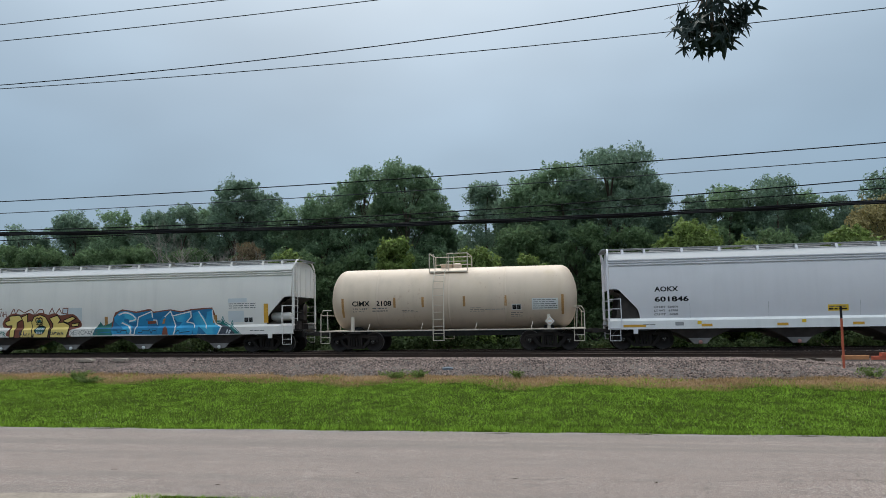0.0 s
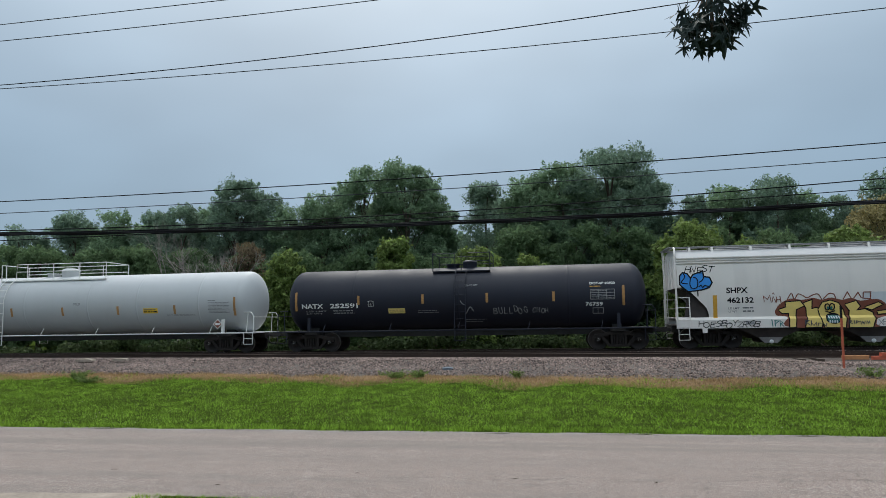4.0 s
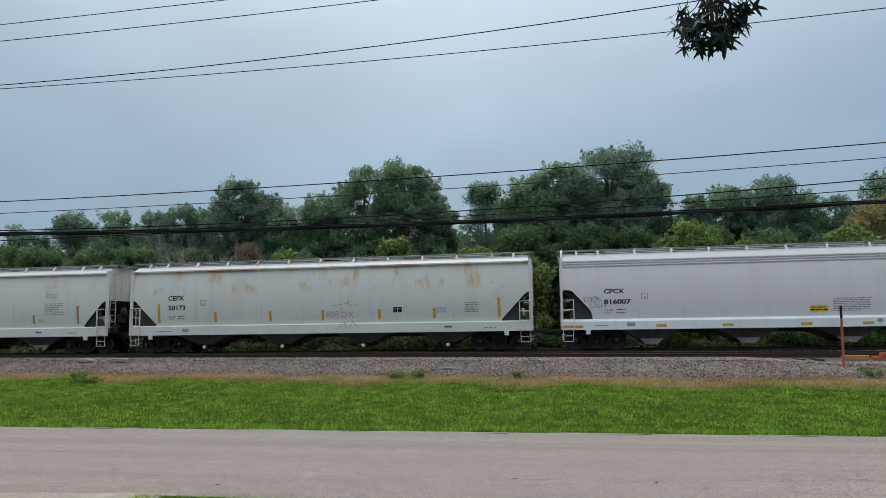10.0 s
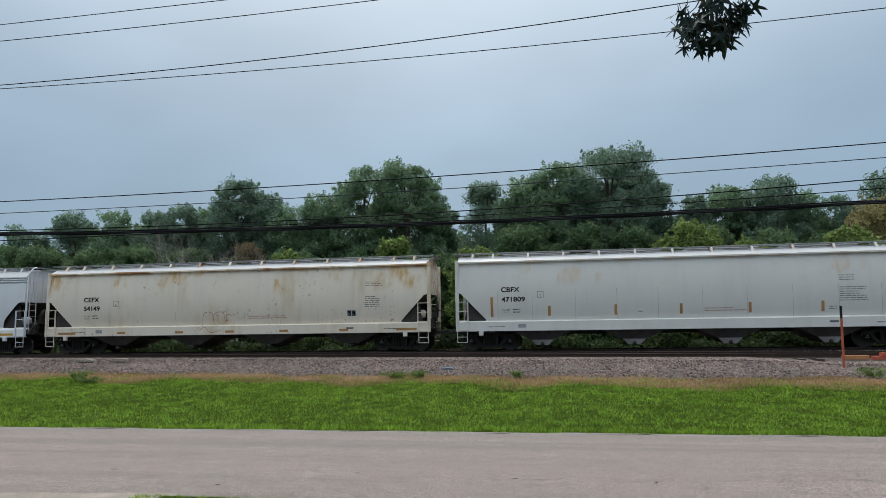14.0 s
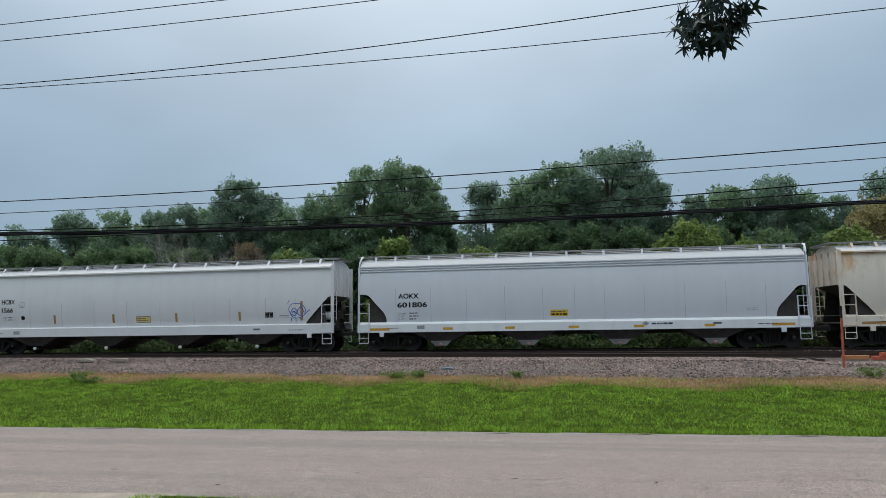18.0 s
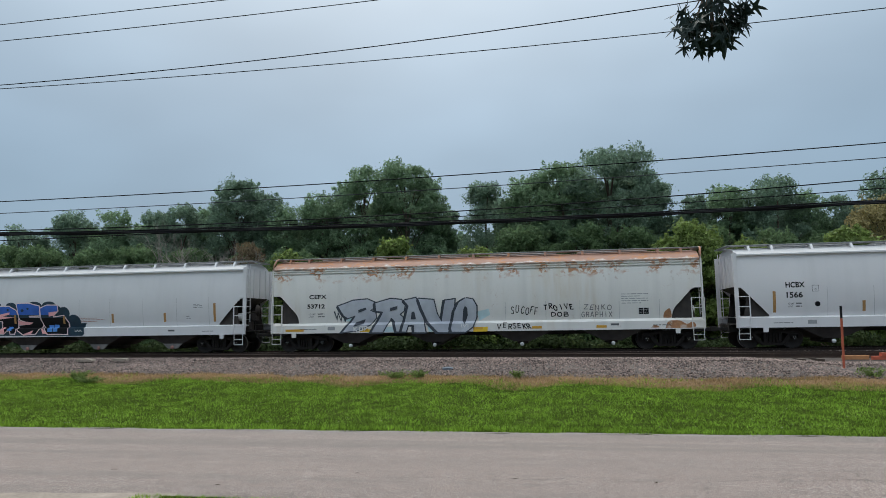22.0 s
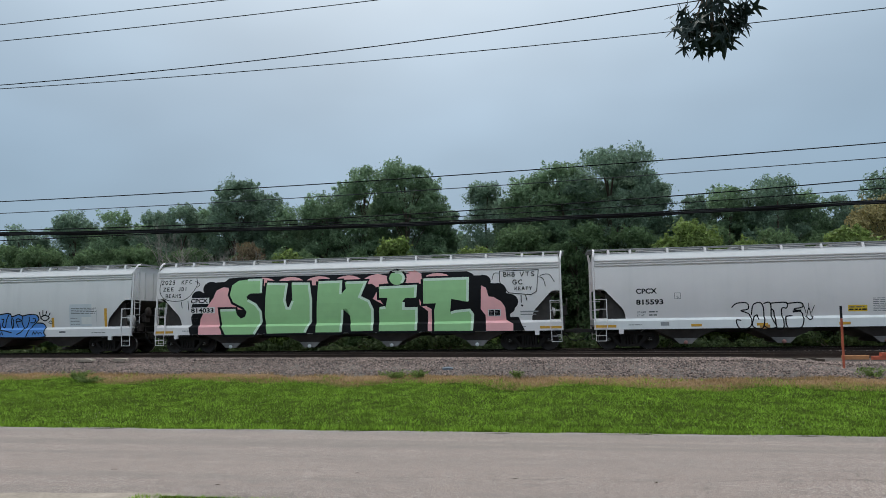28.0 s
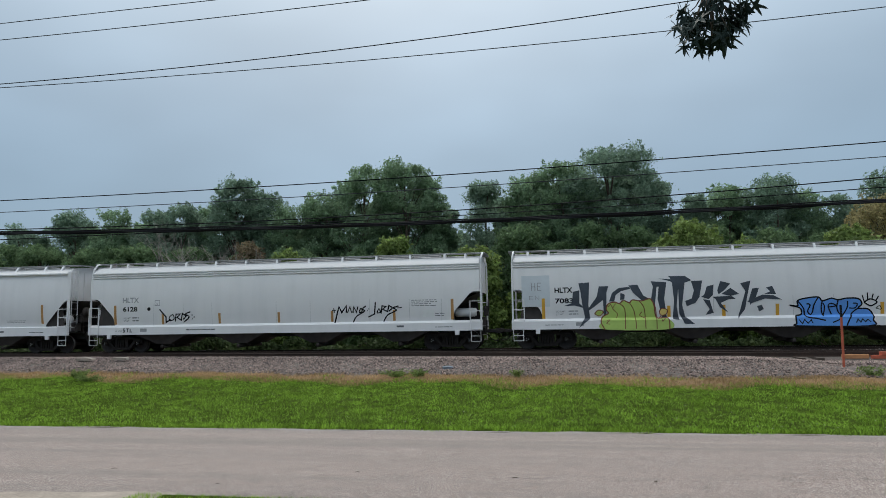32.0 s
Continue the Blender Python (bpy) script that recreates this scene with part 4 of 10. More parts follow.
def wheelset_mesh():
    s = Shape()
    s.tube([(0, -1.0, 0), (0, 1.0, 0)], 0.075, 10)
    for q in (-1, 1):
        y = q * GAUGE
        i, o = y - q * 0.07, y + q * 0.07       # inner flange side, outer face
        s.lathe([(i, 0.08), (i, 0.36), (i - q * 0.0, 0.475), (i + q * 0.03, 0.475), (i + q * 0.035, WHEEL_R + 0.004)], "y", 28)
        s.lathe([(i + q * 0.035, WHEEL_R + 0.004), (o, WHEEL_R - 0.004)], "y", 28, mi=1)
        s.lathe([(o, WHEEL_R - 0.004), (o, 0.385), (o - q * 0.045, 0.36), (o - q * 0.03, 0.16), (o, 0.13), (o, 0.08)], "y", 28)
        s.lathe([(q * 0.97, 0.10), (q * 1.10, 0.10), (q * 1.13, 0.085), (q * 1.13, 0.0)], "y", 14)
        for k in range(3):
            a = k * math.tau / 3
            s.box(0.05 * math.cos(a) - 0.018, 0.05 * math.cos(a) + 0.018, min(q * 1.13, q * 1.155), max(q * 1.13, q * 1.155), 0.05 * math.sin(a) - 0.018, 0.05 * math.sin(a) + 0.018, mi=1)
    return s.mesh("wheelset", M["wheel"], M["tread"])


def side_frame_mesh():
    """Cast truck side frame: bearing jaws, arched top chord, dropped bottom chord, spring window."""
    s = Shape()
    t = 0.09
    s.prism([(-1.12, 0.50), (-1.08, 0.66), (-0.70, 0.72), (-0.42, 0.80), (0.42, 0.80), (0.70, 0.72), (1.08, 0.66), (1.12, 0.50), (1.05, 0.42), (1.02, 0.56), (0.74, 0.58), (0.40, 0.66), (-0.40, 0.66), (-0.74, 0.58), (-1.02, 0.56), (-1.05, 0.42)], -t, t)
    s.prism([(-0.74, 0.60), (-0.66, 0.60), (-0.36, 0.24), (0.36, 0.24), (0.66, 0.60), (0.74, 0.60), (0.72, 0.44), (0.42, 0.13), (-0.42, 0.13), (-0.72, 0.44)], -t * 0.9, t * 0.9)
    for q in (-1, 1):
        s.box(q * 0.30 - 0.05, q * 0.30 + 0.05, -t, t, 0.2, 0.7)
        s.box(q * 0.875 - 0.12, q * 0.875 + 0.12, -t * 1.1, t * 1.1, 0.54, 0.62, 0.01)
    for k in range(4):
        x = -0.2 + 0.133 * k
        s.lathe([(0.24 + 0.05 * j, 0.055 if j % 2 else 0.045) for j in range(9)], "z", 8, (x, 0, 0))
    return s.mesh("side_frame", M["truck"])


def bolster_mesh():
    s = Shape()
    s.box(-0.2, 0.2, -1.02, 1.02, 0.40, 0.68, 0.03)
    s.lathe([(0.66, 0.0), (0.66, 0.2), (0.80, 0.2), (0.80, 0.0)], "z", 16)
    for q in (-1, 1):
        s.box(q * 0.52 - 0.04, q * 0.52 + 0.04, -0.8, 0.8, 0.30, 0.42)          # brake beams
        for w in (-1, 1):
            s.prism([(q * 0.42, 0.28), (q * 0.46, 0.28), (q * 0.46, 0.62), (q * 0.40, 0.62)], w * 0.75 - 0.05, w * 0.75 + 0.05)
    return s.mesh("bolster", M["truck"])


WHEELSETS = {-1: [], 1: []}
WS_ME, SF_ME, BO_ME = wheelset_mesh(), side_frame_mesh(), bolster_mesh()


def truck(car, x):
    b = part("truck", BO_ME, None, car, "grimy cast-steel truck", at=pose(x, 0, 0))
    for q in (-1, 1):
        part("side_frame", SF_ME, None, b, at=pose(0, q * 1.02, 0))
        w = part("wheelset", WS_ME, None, b, at=pose(q * 0.875, 0, WHEEL_R))
        WHEELSETS[q].append(w)


def coupler_mesh():
    s = Shape()
    s.box(-0.6, 0.12, -0.075, 0.075, 0.76, 0.92, 0.02)
    s.prism([(0.10, 0.74), (0.34, 0.74), (0.40, 0.80), (0.40, 0.90), (0.32, 0.96), (0.10, 0.96)], -0.15, 0.02)
    s.prism([(0.10, 0.77), (0.22, 0.77), (0.22, 0.94), (0.10, 0.94)], 0.02, 0.16)
    return s.mesh("coupler", M["steel"])


def hose_mesh():
    return Shape().tube([(0, 0, 0.72), (0.12, 0, 0.66), (0.28, 0, 0.46), (0.5, 0, 0.38), (0.62, 0, 0.42)], 0.025, 6).mesh("brake_hose", M["black"])


CP_ME, HO_ME = coupler_mesh(), hose_mesh()


def couple(car, half, reach=0.75):
    """Draft gear, couplers and hoses at both ends."""
    for q in (-1, 1):
        turn = 0 if q > 0 else 180
        part("coupler", CP_ME, None, car, at=pose(q * (half + reach - 0.36), 0, 0, rz=turn))
        part("brake_hose", HO_ME, None, car, at=pose(q * (half + 0.02), -q * 0.35, 0, rz=turn))


# ---- covered hopper ----
HALF = 9.88
PROFILE = {"ribbed": [(1.43, 1.33), (1.462, 1.5), (1.492, 1.7), (1.52, 1.95), (1.545, 2.3), (1.552, 2.8), (1.53, 3.3), (1.49, 3.64), (1.445, 3.665), (1.445, 3.685), (1.515, 3.71), (1.515, 3.75), (1.445, 3.775), (1.445, 3.795), (1.515, 3.82), (1.515, 3.855), (1.445, 3.88), (1.445, 3.90), (1.52, 3.92), (1.518, 3.96)],
           "plain": [(1.385, 1.33), (1.435, 1.5), (1.478, 1.7), (1.515, 1.95), (1.548, 2.3), (1.555, 2.8), (1.515, 3.3), (1.465, 3.64), (1.42, 3.90), (1.405, 3.91), (1.405, 3.975), (1.52, 3.985), (1.52, 4.05), (1.50, 4.06)]}
ROOF = {"ribbed": [(1.46, 4.01), (1.36, 4.10), (1.15, 4.235), (0.85, 4.33), (0.45, 4.385), (0.0, 4.40)],
        "plain": [(1.44, 4.09), (1.30, 4.17), (1.05, 4.28), (0.75, 4.35), (0.45, 4.385), (0.0, 4.40)]}
SILL_Z, SHELF_Z = {"ribbed": 1.255, "plain": 1.305}, 1.36       # the side sill's face ends, its sloping shelf meets the sheet
CUT_X, CUT_Z = 8.50, 2.66


def sheet_out(kind, z):
    p = PROFILE[kind]
    return float(np.interp(z, [q[1] for q in p], [q[0] for q in p]))


def side_out(kind, z):
    """Half width of a hopper car's outside at the height z."""
    if z <= SILL_Z[kind]:
        return 1.565
    if z < SHELF_Z:
        return 1.565 - (z - SILL_Z[kind]) / (SHELF_Z - SILL_Z[kind]) * (1.565 - sheet_out(kind, SHELF_Z))
    return sheet_out(kind, z)


def cut_z(kind, x):
    """Lower edge of the side sheet: cut away over the ends."""
    s = (abs(x) - CUT_X) / (HALF - 0.12 - CUT_X)
    if s <= 0:
        return 1.33
    return 1.33 + (CUT_Z - 1.33) * (min(1.0, 0.36 * math.sqrt(s / 0.10) if s < 0.10 else 0.36 + 0.64 * (s - 0.10) / 0.62) if kind == "ribbed" else min(1.0, 0.06 + 1.0 * s))


def sheet_mesh(kind):
    """One bulging side sheet, cut away below at both ends (the near one; the far one is turned round)."""
    xs = [-CUT_X - (HALF - 0.12 - CUT_X) * ((14 - k) / 14) ** 1.7 for k in range(15)]
    xs += list(np.linspace(-CUT_X, CUT_X, 25)[1:-1])
    xs += [-x for x in xs[14::-1]]
    zs = [q[1] for q in PROFILE[kind]]
    s = Shape()
    v, f, k = [], [], len(zs)
    for x in xs:
        lo = cut_z(kind, x)
        for z in zs:
            z2 = max(z, lo)
            v.append((x, -sheet_out(kind, z2), z2))
    for i in range(len(xs) - 1):
        for j in range(k - 1):
            q = []
            for c in (i * k + j, (i + 1) * k + j, (i + 1) * k + j + 1, i * k + j + 1):
                if not any((Vector(v[c]) - Vector(v[d])).length < 1e-5 for d in q):
                    q.append(c)
            if len(q) > 2:
                f.append(tuple(q))
    s.add(v, f, True)
    me = s.mesh("side_sheet", M["white"])
    for e in me.edges:                                    # the chord's bends stay crisp
        if all(v[i][2] > 3.63 for i in e.vertices):
            e.use_edge_sharp = True
    return me


def end_mesh(kind):
    zs = [q[1] for q in PROFILE[kind]]
    s, xe = Shape(), HALF - 0.13
    ring = [(side_out(kind, CUT_Z), CUT_Z)] + [(side_out(kind, z), z) for z in zs if z >= CUT_Z + 0.05] + ROOF[kind][:-1]
    poly = [(xe, -y, z) for y, z in ring] + [(xe, 0, 4.40)] + [(xe, y, z) for y, z in reversed(ring)]
    s.add(poly, [tuple(range(len(poly)))])
    return s.mesh("end_sheet", M["white"])


def slope_mesh():
    xe = HALF - 0.13
    return Shape().add([(xe, -1.34, CUT_Z), (xe, 1.34, CUT_Z), (6.6, 1.34, 1.0), (6.6, -1.34, 1.0)], [(0, 1, 2, 3)]).mesh("slope_sheet", M["white"])


def web_mesh():
    """The plate that closes the cut below the sloping end, as far as the ladder."""
    x1 = CUT_X + 0.64 * (HALF - 0.12 - CUT_X)
    return Shape().prism([(CUT_X - 0.3, 1.05), (x1 + 0.25, 1.05), (x1 + 0.10, 1.9), (x1, 2.72), (CUT_X - 0.3, 2.72)], -1.335, -1.315).mesh("end_web", M["white"])


def stiffener_mesh():
    xe = HALF - 0.13
    return Shape().box(xe, xe + 0.05, -0.04, 0.04, CUT_Z, 4.1).mesh("stiffener", M["white"])


def roof_mesh(kind):
    p0 = PROFILE[kind][-1]
    half = [p0] + ROOF[kind]
    ring = [(-y, z) for y, z in half] + [(y, z) for y, z in reversed(half[:-1])]
    s, k = Shape(), len(half) * 2 - 1
    xs = np.linspace(-HALF + 0.12, HALF - 0.12, 13)
    s.add([(x, y, z) for x in xs for y, z in ring], [(i * k + j, (i + 1) * k + j, (i + 1) * k + j + 1, i * k + j + 1) for i in range(12) for j in range(k - 1)], True)
    return s.mesh("roof", M["white"])


def sill_mesh(kind):
    s = Shape()
    w = sheet_out(kind, SHELF_Z)
    ring = [(1.565, 0.89), (1.565, SILL_Z[kind]), (w, SHELF_Z), (w - 0.08, SHELF_Z), (w - 0.08, SHELF_Z - 0.025), (1.545, SILL_Z[kind] - 0.02), (1.545, 0.91), (1.45, 0.91), (1.45, 0.89)]
    k = len(ring)
    v = [(x, -y, z) for x in (-HALF, HALF) for y, z in ring]
    s.add(v, [(i, (i + 1) % k, k + (i + 1) % k, k + i) for i in range(k)] + [tuple(range(k)), tuple(range(2 * k - 1, k - 1, -1))])
    return s.mesh("side_sill", M["white"])


def ladder_mesh():
    s = Shape()
    for x in (0.03, 0.55):
        s.box(x - 0.018, x + 0.018, -0.03, 0.03, 0.90, 2.24)
    for z in (0.95, 1.37, 1.79, 2.22):
        s.tube([(0.03, 0, z), (0.55, 0, z)], 0.017, 6)
    for x in (0.03, 0.55):                                # stand-offs to the car
        s.tube([(x, 0, 2.2), (x, 0.12, 2.2)], 0.014, 5)
    return s.mesh("ladder", M["white"])


def step_mesh():
    s = Shape()
    for x in (0.06, 0.50):
        s.tube([(x, 0, 0.90), (x, 0.01, 0.40)], 0.016, 6)
    for z in (0.40, 0.64):
        s.tube([(0.06, 0.01, z), (0.50, 0.01, z)], 0.016, 6)
    return s.mesh("sill_step", M["white"])


def post_mesh(kind):
    s = Shape()
    if kind == "ribbed":
        pts = [(0, -1.50, 0.9), (0, -1.50, 2.6), (0, -1.47, 3.9), (0.02, -1.42, 4.15), (0.06, -1.2, 4.42), (0.06, -0.95, 4.47)]
        s.tube(pts, 0.045, 6)
    else:
        s.box(-0.06, 0.06, -1.56, -1.47, 0.9, 4.12)
        s.box(-0.04, 0.10, -1.555, -1.53, 0.9, 4.12)
    return s.mesh("end_post", M["white"])


def bay_mesh():
    """A discharge hopper below the sill: sloping sheets down to a narrow outlet."""
    s = Shape()
    top, bot = 1.02, 0.42
    v = [(-1.65, -1.46, top), (1.65, -1.46, top), (1.65, 1.46, top), (-1.65, 1.46, top), (-0.36, -1.22, bot), (0.36, -1.22, bot), (0.36, 1.22, bot), (-0.36, 1.22, bot)]
    s.add(v, [(0, 1, 5, 4), (1, 2, 6, 5), (2, 3, 7, 6), (3, 0, 4, 7)])
    for q in (-1, 1):
        s.box(q * 0.36 - 0.015, q * 0.36 + 0.015, -1.23, 1.23, bot - 0.02, bot + 0.05)
    return s.mesh("discharge_bay", M["bay"])


def outlet_mesh():
    return Shape().prism([(-0.5, 0.48), (0.5, 0.48), (0.26, 0.24), (-0.26, 0.24)], -1.28, -1.24).mesh("outlet_frame", M["outlet"])


def gate_mesh():
    s = Shape()
    s.tube([(0, -1.30, 0.30), (0, 1.2, 0.30)], 0.08, 12)
    s.lathe([(-1.30, 0.085), (-1.34, 0.085), (-1.35, 0.0)], "y", 14, (0, 0, 0.30), mi=1)
    s.box(-0.25, 0.25, -0.6, 0.6, 0.30, 0.44)
    return s.mesh("outlet_gate", M["bay"], M["bay"])


def board_mesh():
    """One grating walkway along the roof."""
    s = Shape().box(-HALF - 0.12, HALF + 0.12, -0.20, 0.20, 4.440, 4.487, 0.008)
    return s.mesh("running_board", M["zinc"])


def crossboard_mesh():
    return Shape().box(-0.14, 0.14, -0.655, 0.655, 4.455, 4.487, 0.006).mesh("end_board", M["zinc"])


def bracket_mesh(kind):
    """A plate that stands on the roof's slope and carries the walkway."""
    foot = (-1.28, 4.15) if kind == "plain" else (-1.16, 4.20)
    s = Shape()
    for x in (-0.045, 0.035):
        yz = [foot, (-1.07, 4.445), (-0.66, 4.445), (-0.66, 4.40), (-0.98, 4.34)]
        v = [(x + d, y, z) for d in (0.0, 0.012) for y, z in yz]
        s.add(v, [(0, 1, 2, 3, 4), (9, 8, 7, 6, 5)] + [(k, 5 + k, 5 + (k + 1) % 5, (k + 1) % 5) for k in range(5)])
    s.add([(-0.05, foot[0] - 0.005, foot[1]), (0.05, foot[0] - 0.005, foot[1]), (0.05, -1.075, 4.445), (-0.05, -1.075, 4.445)], [(0, 1, 2, 3)])
    return s.mesh("board_bracket", M["white"])


def hatch_mesh():
    s = Shape()
    s.box(-1.55, 1.55, -0.34, 0.34, 4.40, 4.50, 0.04)
    for x in (-1.2, -0.4, 0.4, 1.2):
        s.box(x - 0.03, x + 0.03, -0.40, 0.40, 4.50, 4.525)
    return s.mesh("roof_hatch", M["zinc"])


def centre_sill_mesh():
    s = Shape().box(-HALF, HALF, -0.22, 0.22, 0.70, 1.0)
    for q in (-1, 1):
        s.box(q * 8.35 - 0.25, q * 8.35 + 0.25, -1.45, 1.45, 0.82, 1.02)
        s.box(min(q * 8.9, q * HALF), max(q * 8.9, q * HALF), -1.5, 1.5, 1.02, 1.06)
    return s.mesh("centre_sill", M["steel"])


def pad_mesh():
    return Shape().prism([(-0.09, 0.70), (0.09, 0.70), (0.10, 0.9), (-0.10, 0.9)], -1.60, -1.50).mesh("jacking_pad", M["white"])


def brake_mesh():
    s = Shape().lathe([(-0.5, 0.0), (-0.5, 0.16), (-0.42, 0.2), (0.42, 0.2), (0.5, 0.16), (0.5, 0.0)], "x", 16)
    return s.mesh("air_reservoir", M["white"])


def brake_gear_mesh():
    s = Shape()
    s.lathe([(0, 0.02), (0, 0.27), (0.03, 0.28), (0.03, 0.02)], "x", 18, (0.30, -0.55, 2.05))
    for a in range(4):
        s.box(0.30, 0.33, -0.57, -0.53, 1.8, 2.3)
    s.box(0.12, 0.32, -0.75, -0.35, 1.55, 2.0, 0.02)
    s.tube([(0.2, -0.55, 1.6), (0.2, -0.55, 0.9)], 0.02, 6)
    s.tube([(0.1, -1.1, 1.35), (0.1, 1.1, 1.35)], 0.018, 6)
    s.tube([(0.22, -1.3, 1.9), (0.22, 1.0, 1.9)], 0.018, 6)
    s.box(0.05, 0.2, -1.0, -0.7, 1.1, 1.5, 0.02)
    return s.mesh("brake_gear", M["bay"])


def endladder_mesh():
    s = Shape()
    for y in (-1.30, -0.86):
        s.box(0.0, 0.03, y - 0.016, y + 0.016, 1.1, 4.3)
    for k in range(10):
        s.tube([(0.02, -1.30, 1.3 + 0.31 * k), (0.02, -0.86, 1.3 + 0.31 * k)], 0.013, 6)
    return s.mesh("end_ladder", M["white"])


HOP = {k: (sheet_mesh(k), roof_mesh(k), post_mesh(k), end_mesh(k), sill_mesh(k), bracket_mesh(k)) for k in PROFILE}
SLOPE, STIFF, OUTLET, WEB = slope_mesh(), stiffener_mesh(), outlet_mesh(), web_mesh()
LAD, STEP, BAY, GATE, BOARD, XBOARD, HATCH, CSILL, PAD, AIR, GEAR, ELAD = (ladder_mesh(), step_mesh(), bay_mesh(), gate_mesh(), board_mesh(), crossboard_mesh(), hatch_mesh(), centre_sill_mesh(), pad_mesh(), brake_mesh(), brake_gear_mesh(), endladder_mesh())


def hopper_car(kind, paint, label, roof=None, gate=None, sill=None, plates=False, open_end=False):
    car = empty("hopper_car", label, "hopper car", pose(0, RAIL_Y, 0), "freight train cars")
    body, top, post_me, end_me, sill_me, bracket_me = HOP[kind]
    for q in (0, 180):
        part("side_sheet", body, paint, car, at=pose(0, 0, 0, rz=q))
        e = part("end_sheet", end_me, paint, car, at=pose(0, 0, 0, rz=q))
        for y in (-1.0, -0.35, 0.35, 1.0):
            part("stiffener", STIFF, paint, e, at=pose(0, y, 0))
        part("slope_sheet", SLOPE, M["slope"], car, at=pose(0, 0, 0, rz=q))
    part("roof", top, roof or P["roof"], car)
    for q in (0, 180):
        part("side_sill", sill_me, sill or paint, car, at=pose(0, 0, 0, rz=q))
    part("centre_sill", CSILL, None, car, "grimy dark underframe")
    for x in (-6.0, -2.0, 2.0, 6.0):
        b = part("discharge_bay", BAY, None, car, "dark brown discharge hopper", at=pose(x, 0, 0))
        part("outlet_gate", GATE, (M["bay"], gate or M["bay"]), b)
        if plates:
            part("outlet_frame", OUTLET, None, b, "pale outlet plate")
    for q in (-1, 1):
        part("running_board", BOARD, None, car, "galvanised roof walkway", at=pose(0, q * 0.86, 0))
        part("end_board", XBOARD, None, car, at=pose(q * (HALF + 0.0), 0, 0))
    for k in range(13):
        x = (-9.1, -8.15, -6.54, -4.95, -3.37, -1.79, -0.18, 1.47, 3.15, 4.82, 6.46, 8.11, 9.09)[k]
        for q in (0, 180):
            part("board_bracket", bracket_me, paint, car, at=pose(x, 0, 0, rz=q))
    for x in (-6.2, -2.1, 2.1, 6.2):
        part("roof_hatch", HATCH, None, car, at=pose(x, 0, 0))
    for rz in (0, 180):
        for q in (-1, 1):
            flip = Matrix.Diagonal((q, 1, 1, 1))
            m = pose(0, 0, 0, rz=rz)
            part("end_post", post_me, paint, car, at=m @ pose(q * (HALF - 0.06), 0, 0))
            part("ladder", LAD, paint, car, at=m @ pose(-HALF + 0.02 if q < 0 else HALF - 0.58, -1.60, 0))
            if not (open_end and q > 0):
                part("end_web", WEB, M["web"], car, "brown end plate with recess shade in its colour", at=m if q > 0 else m @ pose(0, 0, 0, rz=180) @ Matrix.Diagonal((1, -1, 1, 1)))
            part("sill_step", STEP, paint, car, at=m @ pose(-HALF + 0.02 if q < 0 else HALF - 0.58, -1.58, 0))
            part("jacking_pad", PAD, paint, car, at=m @ pose(q * 8.72, 0, 0))
    for q, rz in ((1, 0), (-1, 180)):
        part("end_ladder", ELAD, paint, car, at=pose(q * (HALF - 0.08), 0, 0, rz=rz))
        truck(car, q * 8.35)
    part("air_reservoir", AIR, paint, car, at=pose(9.05, -0.9, 1.72))
    part("brake_gear", GEAR, None, car, "dark brown hand brake gear", at=pose(HALF - 0.12, 0, 0))
    couple(car, HALF)
    return car


